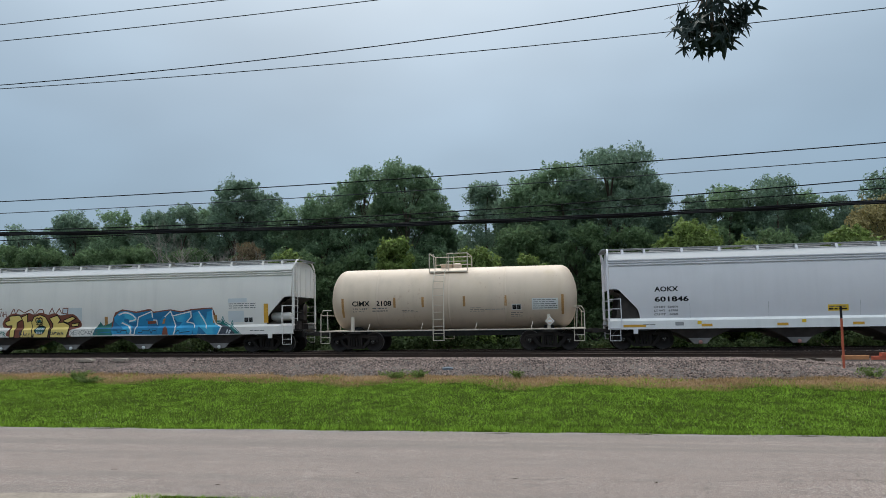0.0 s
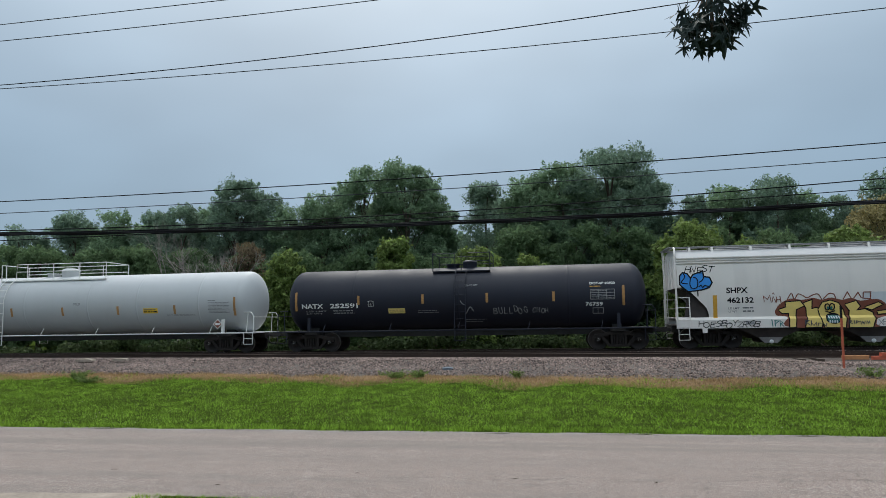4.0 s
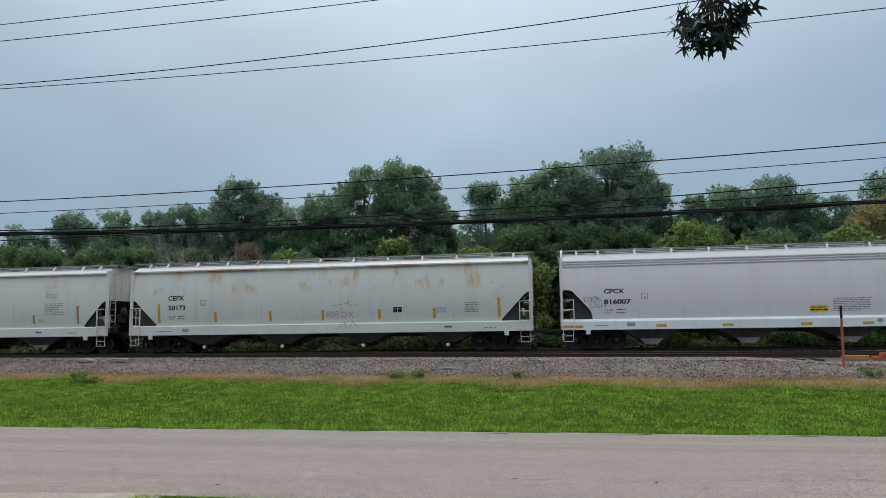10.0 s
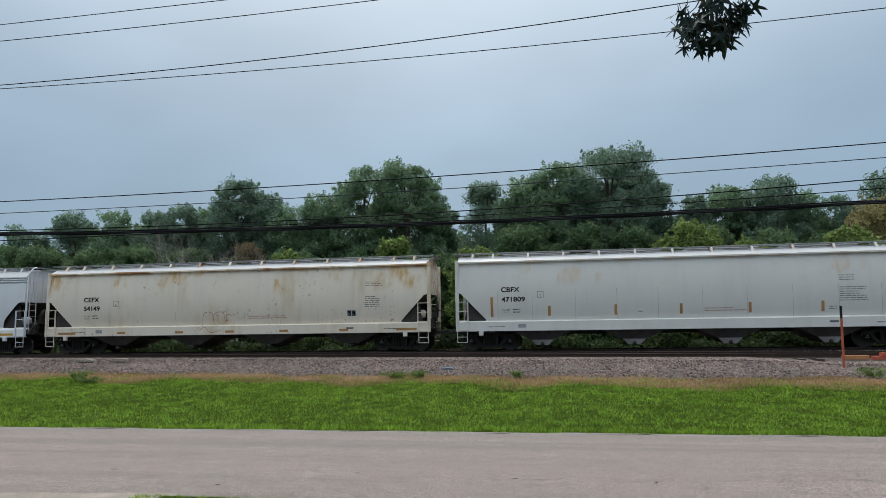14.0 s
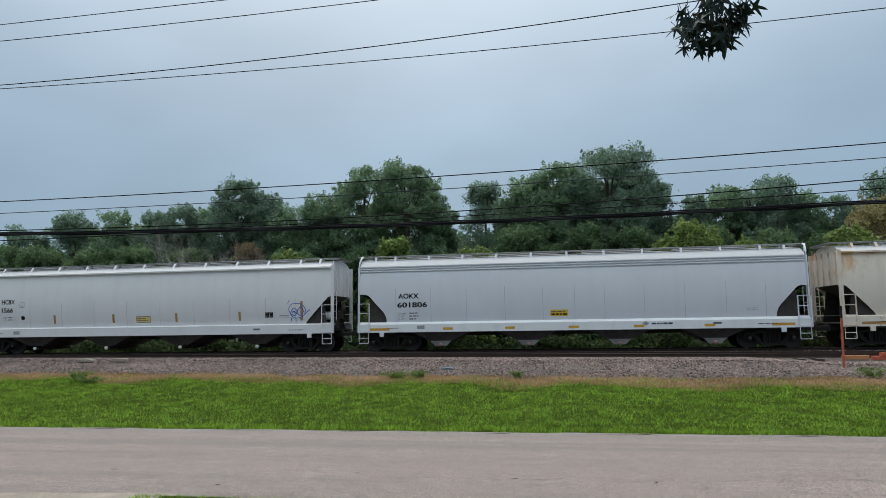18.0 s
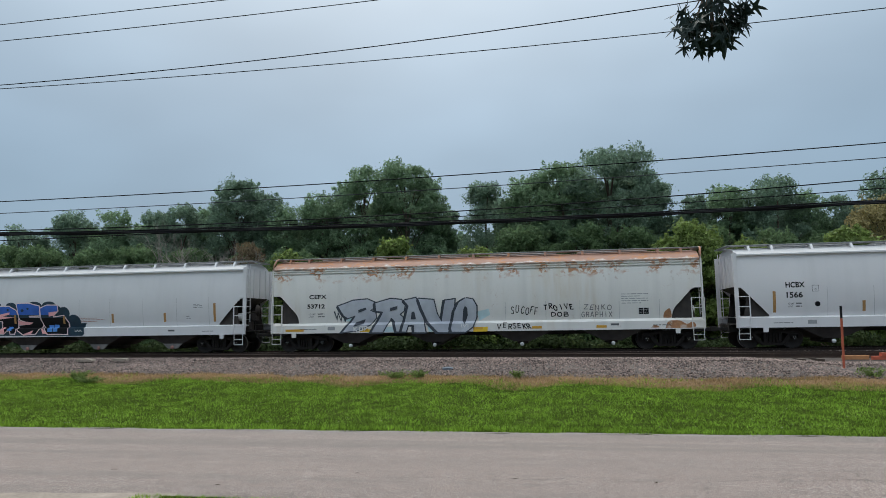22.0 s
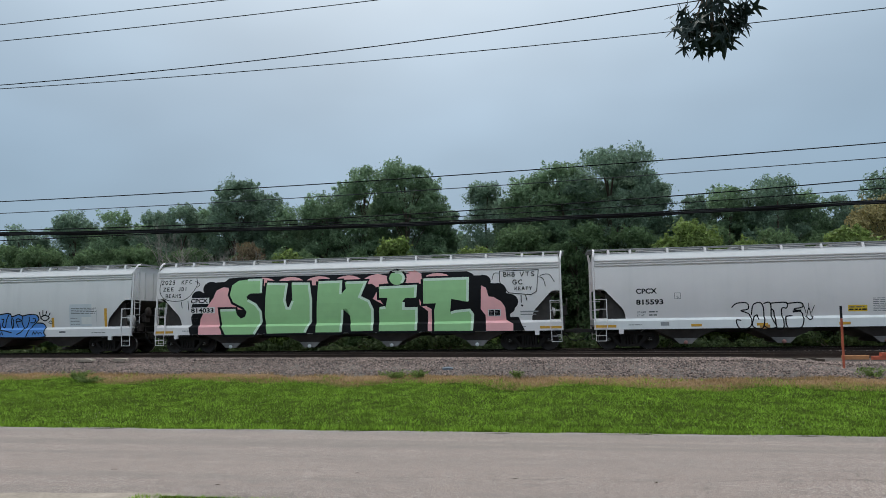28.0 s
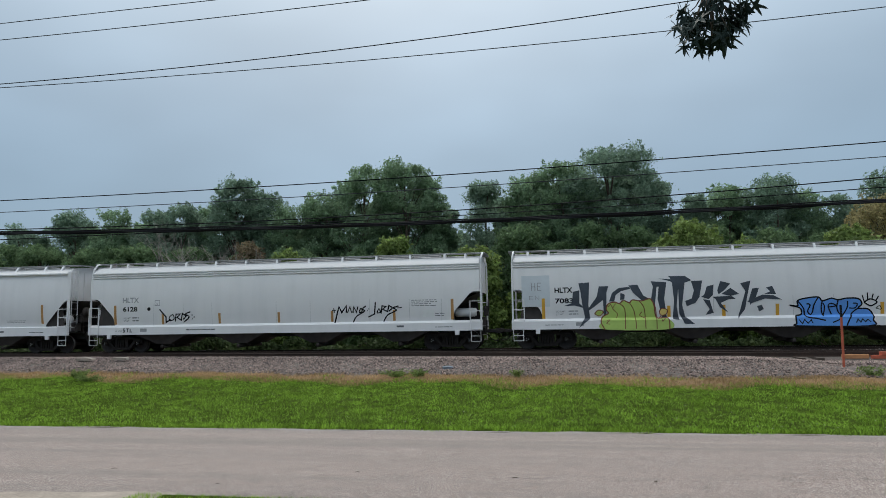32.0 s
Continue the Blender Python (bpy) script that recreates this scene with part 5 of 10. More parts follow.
# ---- tank car ----
def tank_car(length, radius, zc, paint, label, sill_half, rail_paint, ladder_x, deck, gap_x=(), dome=1.0):
    """length: of the tank over its heads. deck: the top platform's ends in x."""
    car = empty("tank_car", label, "tank car", pose(0, RAIL_Y, 0), "freight train cars")
    hl, hd = length / 2, 0.72
    prof = [(-hl + hd * (1 - math.cos(a)), radius * math.sin(a)) for a in np.linspace(0, math.pi / 2, 9)]
    seams = []
    for x in gap_x:
        seams += [(x - 0.08, radius), (x - 0.03, radius), (x - 0.012, radius + 0.008), (x + 0.012, radius + 0.008), (x + 0.03, radius), (x + 0.08, radius)]
    prof = prof + [(-hl + hd + 0.05, radius)] + seams + [(hl - hd - 0.05, radius)] + [(-a, r) for a, r in reversed(prof)]
    part("tank", Shape().lathe(prof, "x", 56, (0, 0, zc)), paint, car)
    tx = sill_half - 1.62
    part("centre_sill", Shape().box(-sill_half, sill_half, -0.24, 0.24, 0.68, 0.98), M["steel"], car, "dark underframe")
    for q in (-1, 1):
        s = Shape()
        s.box(q * tx - 0.3, q * tx + 0.3, -1.2, 1.2, 0.82, 1.0)
        s.box(q * tx - 0.22, q * tx + 0.22, -0.62, 0.62, 1.0, 1.35)
        part("saddle", s, M["steel"], car)
        s = Shape()
        s.box(q * tx - 0.07, q * tx + 0.07, -1.50, -1.38, 0.98, 1.62)
        part("jacking_bracket", s, rail_paint, car)
        truck(car, q * tx)
        # end platform, railing and steps
        s = Shape()
        x0, x1 = sorted((q * (sill_half - 1.1), q * sill_half))
        s.box(x0, x1, -1.5, 1.5, 0.94, 0.99)
        part("end_platform", s, rail_paint, car)
        s = Shape()
        xe = q * (sill_half - 0.06)
        for y in (-1.46, 1.46):
            s.tube([(xe, y, 0.99), (xe, y, 1.78), (xe - q * 0.12, y, 1.95), (xe - q * 0.5, y * 0.97, 1.95)], 0.022, 6)
            s.tube([(xe - q * 0.35, y, 0.99), (xe - q * 0.3, y * 0.96, 1.9)], 0.02, 6)
        s.tube([(xe, -1.46, 1.72), (xe, 1.46, 1.72)], 0.02, 6)
        part("end_railing", s, rail_paint, car)
        for y in (-1.5, 1.5):
            s = Shape()
            for dx in (0.08, 0.52):
                s.tube([(q * (sill_half - dx), y, 0.96), (q * (sill_half - dx), y, 0.42)], 0.016, 6)
            for z in (0.42, 0.68):
                s.tube([(q * (sill_half - 0.08), y, z), (q * (sill_half - 0.52), y, z)], 0.016, 6)
            part("sill_step", s, rail_paint, car)
    # side walkway bars with struts
    for y in (-1.5, 1.5):
        part("side_bar", Shape().box(-sill_half + 0.9, sill_half - 0.9, y - 0.045, y + 0.045, 0.935, 0.99, 0.01), rail_paint, car)
        for k in range(int(length / 2.9)):
            x = -hl + 2.1 + k * (length - 4.2) / (int(length / 2.9) - 1)
            part("strut", Shape().tube([(x - 0.03, y, 0.98), (x + 0.05, y * 0.93, 1.30)], 0.018, 6), rail_paint, car)
    for s_ in (-1, 1):
        s = Shape()
        yb, yt = s_ * 1.60, s_ * 0.78
        for x in (ladder_x - 0.25, ladder_x + 0.25):
            pts = [(x, s_ * 1.58, 0.48), (x, s_ * 1.58, zc)] + [(x, s_ * (radius + 0.10) * math.cos(a), zc + (radius + 0.10) * math.sin(a)) for a in np.linspace(0.15, 1.05, 6)]
            s.tube(pts, 0.022, 6)
        for k in range(6):
            s.tube([(ladder_x - 0.25, s_ * 1.58, 0.5 + 0.32 * k), (ladder_x + 0.25, s_ * 1.58, 0.5 + 0.32 * k)], 0.016, 6)
        for k in range(5):
            a = 0.06 + 0.22 * k
            s.tube([(x_, s_ * (radius + 0.10) * math.cos(a), zc + (radius + 0.10) * math.sin(a)) for x_ in (ladder_x - 0.25, ladder_x + 0.25)], 0.016, 6)
        part("ladder", s, rail_paint, car)
    # top platform with railing, manway and valve housing
    d0, d1 = deck
    zt = zc + radius
    for y in (-0.75, 0.75):
        s = Shape().box(d0, d1, y - 0.21, y + 0.21, zt - 0.27, zt - 0.20, 0.01)
        part("platform", s, rail_paint, car)
    s = Shape()
    n = max(2, int((d1 - d0) / 1.3))
    for y in (-0.92, 0.92):
        for k in range(n + 1):
            x = d0 + (d1 - d0) * k / n
            s.tube([(x, y, zt - 0.22), (x, y, zt + 0.62)], 0.022, 6)
        if y < 0:
            s.tube([(d0, y, zt + 0.62), (ladder_x - 0.3, y, zt + 0.60), (ladder_x - 0.28, y, zt - 0.1)], 0.022, 6)
            s.tube([(ladder_x + 0.32, y, zt - 0.1), (ladder_x + 0.34, y, zt + 0.62), (d1, y, zt + 0.62)], 0.022, 6)
            s.tube([(ladder_x + 0.34, y, zt + 0.24), (d1, y, zt + 0.24)], 0.02, 6)
        else:
            s.tube([(d0, y, zt + 0.62), (d1, y, zt + 0.62)], 0.022, 6)
            s.tube([(d0, y, zt + 0.24), (d1, y, zt + 0.24)], 0.02, 6)
    for x in (d0, d1):
        s.tube([(x, -0.92, zt + 0.62), (x, 0.92, zt + 0.62)], 0.022, 6)
    part("railing", s, rail_paint, car)
    mx = (d0 + d1) / 2 + 0.3
    part("valve_housing", Shape().lathe([(-0.12, 0.44 * dome), (0.26 * dome, 0.44 * dome), (0.30 * dome, 0.46 * dome), (0.34 * dome, 0.44 * dome), (0.42 * dome, 0.30 * dome), (0.44 * dome, 0.0)], "z", 20, (mx, 0, zt)), paint, car)
    part("manway", Shape().lathe([(-0.1, 0.30), (0.12, 0.30), (0.13, 0.36), (0.18, 0.36), (0.19, 0.0)], "z", 18, (mx - 1.0 * dome, 0, zt)), paint, car)
    couple(car, sill_half, 0.62)
    return car


# ---- writing and paint on the cars ----
from mathutils.geometry import tessellate_polygon


def font_mesh(text, bold=0.0):
    cu = bpy.data.curves.new("writing", "FONT")
    cu.body, cu.size, cu.resolution_u, cu.offset = text, 1.0, 3, bold
    ob = new("writing", cu)
    me = bpy.data.meshes.new_from_object(ob.evaluated_get(bpy.context.evaluated_depsgraph_get()))
    bpy.data.objects.remove(ob)
    bpy.data.curves.remove(cu)
    return me


class Side:
    """The near side of a car, on which paint is laid. out(z): half width at z."""

    def __init__(self, car, out, levels):
        self.car, self.out, self.levels = car, out, levels

    def lay(self, name, bm, mat, lift, label="", depth=None):
        for z in self.levels:
            bmesh.ops.bisect_plane(bm, geom=bm.verts[:] + bm.edges[:] + bm.faces[:], plane_co=(0, 0, z), plane_no=(0, 0, 1))
        for v in bm.verts:
            v.co.y = -self.out(v.co.z) - lift + (v.co.y if depth else 0.0)
        me = bpy.data.meshes.new(name)
        bm.to_mesh(me)
        bm.free()
        me.materials.append(mat)
        ob = new(name, me)
        ob.parent = self.car
        return tagged(ob, label)

    def letter(self, text, x0, x1, z0, z1, mat, name="reporting_mark", lift=0.005, bold=0.028, label=""):
        me = font_mesh(text, bold)
        bm = bmesh.new()
        bm.from_mesh(me)
        bpy.data.meshes.remove(me)
        xs, ys = [v.co.x for v in bm.verts], [v.co.y for v in bm.verts]
        ax, bx, ay, by = min(xs), max(xs), min(ys), max(ys)
        for v in bm.verts:
            v.co = Vector((x0 + (v.co.x - ax) / (bx - ax) * (x1 - x0), 0, z0 + (v.co.y - ay) / (by - ay) * (z1 - z0)))
        return tagged(self.lay(name, bm, mat, lift, label), kind="stuff" if name == "capacity_stencil" else "")

    def patch(self, outline, mat, name="painted_panel", lift=0.004, label=""):
        bm = bmesh.new()
        vs = [bm.verts.new((x, 0, z)) for x, z in outline]
        for tri in tessellate_polygon([[Vector((x, z, 0)) for x, z in outline]]):
            bm.faces.new([vs[i] for i in tri])
        return self.lay(name, bm, mat, lift, label)

    def rect(self, x0, x1, z0, z1, mat, name="painted_panel", lift=0.004, label=""):
        return self.patch([(x0, z0), (x1, z0), (x1, z1), (x0, z1)], mat, name, lift, label)

    def bars(self, x0, x1, z0, z1, rows, mat, name="small_stencil", fill=0.5, lift=0.005, seed=1):
        """Lines of writing too small to read: bars broken as words are."""
        r = random.Random(seed)
        bm = bmesh.new()
        pitch = (z1 - z0) / rows
        for k in range(rows):
            z = z1 - pitch * (k + 0.75)
            fill_ = fill * 0.74
            x, end = x0, x1 - (x1 - x0) * r.choice((0, 0.05, 0.1, 0.3))
            while x < end - 0.02:
                w = min(r.uniform(0.08, 0.26), end - x)
                bm.faces.new([bm.verts.new((a, 0, b)) for a, b in ((x, z), (x + w, z), (x + w, z + pitch * fill_), (x, z + pitch * fill_))])
                x += w + 0.04
        return tagged(self.lay(name, bm, mat, lift), kind="stuff")

    def stroke(self, lines, mat, lift, name="graffiti_paint", label="", miter=0.5):
        """Spray strokes: lines of (points, width) in x and z, each a mitred ribbon a hair above the last."""
        bm = bmesh.new()
        for n, (pts, w) in enumerate(lines):
            p = [Vector((a, 0, b)) for a, b in pts]
            k = len(p)
            left, right = [], []
            for i in range(k):
                d0 = (p[i] - p[i - 1]).normalized() if i else (p[1] - p[0]).normalized()
                d1 = (p[i + 1] - p[i]).normalized() if i < k - 1 else d0
                t = (d0 + d1)
                t = t.normalized() if t.length > 0.1 else d1
                nrm = Vector((-t.z, 0, t.x))
                c = max(miter, abs(nrm.dot(Vector((-d1.z, 0, d1.x)))))
                e = nrm * (w / 2 / c)
                left.append(p[i] + e)
                right.append(p[i] - e)
            a = [bm.verts.new((q.x, -0.0012 * (n % 5), q.z)) for q in left]
            b = [bm.verts.new((q.x, -0.0012 * (n % 5), q.z)) for q in right]
            for i in range(k - 1):
                try:
                    bm.faces.new((a[i], a[i + 1], b[i + 1], b[i]))
                except ValueError:
                    pass
        return self.lay(name, bm, mat, lift, label, depth=True)


def curve(pts, n=5):
    """A smooth run through the points."""
    if len(pts) < 3:
        return pts
    q = [pts[0]] + list(pts) + [pts[-1]]
    out = []
    for i in range(1, len(q) - 2):
        for k in range(n):
            t = k / n
            out.append(tuple(0.5 * (2 * b + (c - a) * t + (2 * a - 5 * b + 4 * c - d) * t * t + (3 * b - a - 3 * c + d) * t ** 3) for a, b, c, d in zip(q[i - 1], q[i], q[i + 1], q[i + 2])))
    return out + [pts[-1]]


def smooth(pts):
    """A smooth closed outline."""
    return curve(list(pts) + [pts[0]])[:-1]


# letter skeletons in a unit box
GLYPH = {
    "S": [("c", (0.88, 0.84), (0.5, 0.98), (0.14, 0.78), (0.42, 0.55), (0.80, 0.36), (0.74, 0.10), (0.4, 0.02), (0.08, 0.14))],
    "U": [("c", (0.12, 1.0), (0.12, 0.35), (0.30, 0.03), (0.70, 0.03), (0.88, 0.35), (0.88, 1.0))],
    "K": [("l", (0.14, 0.0), (0.14, 1.0)), ("l", (0.88, 1.0), (0.30, 0.52), (0.92, 0.0))],
    "I": [("l", (0.5, 0.0), (0.5, 1.0))],
    "T": [("l", (0.04, 0.92), (0.96, 0.92)), ("l", (0.5, 0.0), (0.5, 0.92))],
    "B": [("l", (0.14, 0.0), (0.14, 1.0)), ("c", (0.14, 0.97), (0.75, 0.92), (0.78, 0.62), (0.2, 0.52)), ("c", (0.2, 0.52), (0.92, 0.45), (0.90, 0.08), (0.14, 0.03))],
    "R": [("l", (0.14, 0.0), (0.14, 1.0)), ("c", (0.14, 0.96), (0.80, 0.90), (0.82, 0.58), (0.2, 0.48)), ("l", (0.42, 0.48), (0.92, 0.0))],
    "A": [("l", (0.04, 0.0), (0.46, 1.0), (0.54, 1.0), (0.96, 0.0)), ("l", (0.24, 0.34), (0.76, 0.34))],
    "V": [("l", (0.04, 1.0), (0.5, 0.02), (0.96, 1.0))],
    "O": [("c", (0.5, 0.98), (0.12, 0.75), (0.10, 0.28), (0.5, 0.02), (0.90, 0.28), (0.88, 0.75), (0.5, 0.98))],
    "E": [("l", (0.92, 0.94), (0.14, 0.94), (0.14, 0.06), (0.92, 0.06)), ("l", (0.14, 0.5), (0.75, 0.5))],
    "Z": [("l", (0.08, 0.92), (0.9, 0.92), (0.1, 0.08), (0.94, 0.08))],
    "N": [("l", (0.12, 0.0), (0.12, 1.0), (0.88, 0.0), (0.88, 1.0))],
    "C": [("c", (0.92, 0.80), (0.5, 0.98), (0.12, 0.62), (0.14, 0.3), (0.5, 0.02), (0.92, 0.2))],
    "H": [("l", (0.12, 0.0), (0.12, 1.0)), ("l", (0.88, 0.0), (0.88, 1.0)), ("l", (0.12, 0.5), (0.88, 0.5))],
    "L": [("l", (0.14, 1.0), (0.14, 0.06), (0.92, 0.06))],
    "P": [("l", (0.14, 0.0), (0.14, 1.0)), ("c", (0.14, 0.96), (0.85, 0.90), (0.82, 0.50), (0.14, 0.44))],
    "D": [("l", (0.14, 0.0), (0.14, 1.0)), ("c", (0.14, 0.97), (0.85, 0.8), (0.88, 0.25), (0.14, 0.03))],
    "M": [("l", (0.08, 0.0), (0.16, 1.0), (0.5, 0.3), (0.84, 1.0), (0.92, 0.0))],
    "W": [("l", (0.04, 1.0), (0.26, 0.0), (0.5, 0.7), (0.74, 0.0), (0.96, 1.0))],
    "G": [("c", (0.92, 0.80), (0.5, 0.98), (0.12, 0.62), (0.14, 0.3), (0.5, 0.02), (0.88, 0.2), (0.88, 0.45), (0.55, 0.45))],
    "X": [("l", (0.06, 0.0), (0.94, 1.0)), ("l", (0.06, 1.0), (0.94, 0.0))],
    "Y": [("l", (0.06, 1.0), (0.5, 0.5), (0.94, 1.0)), ("l", (0.5, 0.5), (0.5, 0.0))],
    "J": [("c", (0.8, 1.0), (0.8, 0.3), (0.5, 0.02), (0.12, 0.2))],
    "2": [("c", (0.1, 0.78), (0.5, 1.0), (0.85, 0.75), (0.12, 0.04), (0.92, 0.04))],
    "0": [("c", (0.5, 0.98), (0.12, 0.75), (0.12, 0.28), (0.5, 0.02), (0.88, 0.28), (0.88, 0.75), (0.5, 0.98))],
    "3": [("c", (0.12, 0.9), (0.7, 0.95), (0.75, 0.62), (0.4, 0.52), (0.85, 0.4), (0.75, 0.08), (0.1, 0.08))],
    "F": [("l", (0.92, 0.94), (0.14, 0.94), (0.14, 0.0)), ("l", (0.14, 0.5), (0.7, 0.5))],
}


def letters(word, x0, x1, z0, z1, width, gap=0.12, slant=0.0, wave=0.0):
    """Strokes for a word drawn in a box."""
    n = len(word)
    w = (x1 - x0) / (n + gap * (n - 1))
    out = []
    r = random.Random(word)
    for i, ch in enumerate(word):
        xa = x0 + i * w * (1 + gap)
        dz = wave * math.sin(i * 2.2)
        if wave:                              # a quick tag: letters jump and lean
            xa, dz, slant = xa + r.uniform(-0.12, 0.12) * w, dz + r.uniform(-0.14, 0.14) * (z1 - z0), slant + r.uniform(-0.06, 0.06)
        for how, *pts in GLYPH.get(ch, []):
            q = [(xa + width / 2 + p[0] * (w - width) + slant * p[1], z0 + width / 2 + dz + p[1] * (z1 - z0 - width)) for p in pts]
            out.append((curve(q) if how == "c" else q, width))
    return out


def consolidated(side, x, z, w=0.5, h=0.27, up=0.0):
    """The black lubrication and tare stencil box: two black fields in a white frame."""
    side.rect(x, x + w, z, z + h, M["white"], "stencil_plate", 0.005 + up)
    side.rect(x + 0.03, x + w * 0.48, z + 0.03, z + h - 0.03, M["black"], "stencil_field", 0.008 + up)
    side.rect(x + w * 0.52, x + w - 0.03, z + 0.03, z + h - 0.03, M["black"], "stencil_field", 0.008 + up)
    side.bars(x + 0.05, x + w * 0.46, z + 0.07, z + h - 0.06, 3, FA, "stencil_marks", 0.3, 0.011 + up, 3)
    side.bars(x + w * 0.55, x + w - 0.05, z + 0.07, z + h - 0.06, 3, FA, "stencil_marks", 0.3, 0.011 + up, 4)


def notice(side, x, z, w=0.72, h=0.24, mat="notice"):
    side.rect(x, x + w, z, z + h, M[mat], "notice_panel", 0.005, "yellow emergency notice panel")
    side.bars(x + 0.04, x + w - 0.04, z + h * 0.5, z + h * 0.95, 1, M["ink"], "notice_writing", 0.5, 0.008, 5)
    side.bars(x + 0.04, x + w - 0.03, z + 0.02, z + h * 0.52, 1, M["black"], "notice_writing", 0.72, 0.008, 6)


def load_data(side, x0, x1, z0, z1, rows, mat):
    """Load limit, light weight and capacity: the words, and bars for their figures."""
    pitch = (z1 - z0) / rows
    for k, word in enumerate(("LD LMT", "LT WT", "CU FT")[:rows]):
        z = z1 - pitch * (k + 0.8)
        side.letter(word, x0, x0 + (x1 - x0) * (0.42 if k == 0 else 0.33), z, z + pitch * 0.58, mat, "capacity_stencil", bold=0.012)
        side.bars(x0 + (x1 - x0) * 0.55, x1, z - pitch * 0.07, z + pitch * 0.95, 1, mat, "capacity_stencil", 0.52, 0.005, 7 + k)


def class_mark(side, x, z, w=0.24, mat="ink"):
    side.stroke([([(x, z), (x + w, z), (x + w, z + w), (x, z + w), (x, z - 0.01)], 0.016)], M[mat], 0.005, "plate_mark")
    side.letter("C", x + w * 0.35, x + w * 0.65, z + 0.04, z + w * 0.5, M[mat], "plate_mark", 0.007)


HOPPER_LEVELS = (SHELF_Z, 1.5, 1.7, 1.95, 2.3, 2.8, 3.3, 3.64)


def on_hopper(car, kind):
    return Side(car, lambda z: side_out(kind, z) + (0.004 if 1.2 < z < 1.40 else 0.0), (SILL_Z[kind],) + HOPPER_LEVELS)


def on_tank(car, radius, zc):
    return Side(car, lambda z: math.sqrt(max(0.05, radius ** 2 - (z - zc) ** 2)), tuple(zc - radius + 0.1 * k for k in range(3, 27)))


def reflectors(side, xs, z0, z1, mat="amber", w=0.12):
    for x in xs:
        side.rect(x - w / 2, x + w / 2, z0, z1, M[mat], "reflector", 0.006)


def sill_reflectors(side, xs, mat="yellow", w=0.44):
    for x in xs:
        side.rect(x - w / 2, x + w / 2, 0.98, 1.09, M[mat], "reflector", 0.006)


def sill_notes(side, seed, flow=False):
    r = random.Random(seed)
    side.bars(-8.4, -7.6, 1.05, 1.13, 1, M["ink"], "sill_stencil", 0.5, 0.006, seed)
    side.rect(-7.05, -6.7, 1.03, 1.19, M["faint"], "sill_plate", 0.006)
    side.bars(7.7, 8.5, 1.03, 1.12, 1, M["ink"], "sill_stencil", 0.5, 0.006, seed + 1)
    side.rect(5.9, 6.25, 1.08, 1.16, M["ink"], "sill_plate", 0.006)
    if flow:
        side.bars(3.35, 4.35, 1.06, 1.2, 1, M["navy"], "builder_mark", 0.7, 0.006, seed + 2)
        side.patch([(2.95, 1.14), (3.1, 1.24), (3.25, 1.14), (3.1, 1.04)], M["faint"], "builder_mark", 0.006)


def seams(side, xs, z0=1.36, z1=2.35):
    """Faint vertical weld lines of the side sheets."""
    tagged(side.stroke([([(x, z0), (x, (z0 + z1) / 2), (x, z1)], 0.012) for x in xs], M["seam"], 0.003, "weld_seam"), kind="stuff")

# ---- the train ----
P = {}
P["c1"] = car_paint("paint_light_grey", (0.722, 0.708, 0.748), grime=0.15)
P["c2"] = car_paint("paint_cream", (0.66, 0.532, 0.425), rust=0.35, grime=0.3, shade=(0.26, 0.2, 0.15))
P["c3"] = car_paint("paint_warm_grey", (0.765, 0.730, 0.700), grime=0.25)
P["c4"] = car_paint("paint_black_tank", (0.013, 0.015, 0.027), grime=0.3, shade=(0.024, 0.024, 0.030))
P["c5"] = car_paint("paint_white_tank", (0.485, 0.50, 0.515), grime=0.2)
P["c6"] = car_paint("paint_pale_grey", (0.790, 0.738, 0.738), grime=0.18)
P["c7"] = car_paint("paint_green_grey", (0.705, 0.688, 0.658), rust=0.30, line_rust=0.85, grime=0.22)
P["c8"] = car_paint("paint_grey", (0.705, 0.678, 0.648), rust=0.1, line_rust=0.4, grime=0.22)
P["c9"] = car_paint("paint_rusty_cream", (0.785, 0.690, 0.590), rust=0.95, line_rust=1.0, grime=0.25)
P["c10"] = car_paint("paint_blue_grey", (0.705, 0.708, 0.755), grime=0.12)
P["c11"] = car_paint("paint_white_grey", (0.745, 0.725, 0.738), grime=0.18)
P["c12"] = car_paint("paint_rusty_white", (0.762, 0.742, 0.715), rust=0.45, roof_rust=0.9, grime=0.3)
P["c13"] = car_paint("paint_clean_grey", (0.702, 0.692, 0.712), grime=0.18)
P["c14"] = car_paint("paint_lilac_grey", (0.790, 0.735, 0.735), grime=0.15)
P["c15"] = car_paint("paint_mid_grey", (0.80, 0.755, 0.755), grime=0.2)
P["c16"] = car_paint("paint_hazy_grey", (0.745, 0.728, 0.732), grime=0.2)
# roof grey darkened in colour against strong light from above, with grime streaks
P["roof"] = car_paint("paint_toned_roof", (0.50, 0.495, 0.50), grime=0.3)
P["white_bar"] = car_paint("paint_white_bar", (0.756, 0.756, 0.732), grime=0.3)
P["cream_bar"] = car_paint("paint_cream_bar", (0.610, 0.537, 0.451), rust=0.3, grime=0.3)
P["sill_white"] = car_paint("paint_sill_white", (0.800, 0.800, 0.800), grime=0.25)

# centre of each car along the train, the length of the train running to the rear
CARS = []


def add(car, x):
    CARS.append((car, x))
    return car


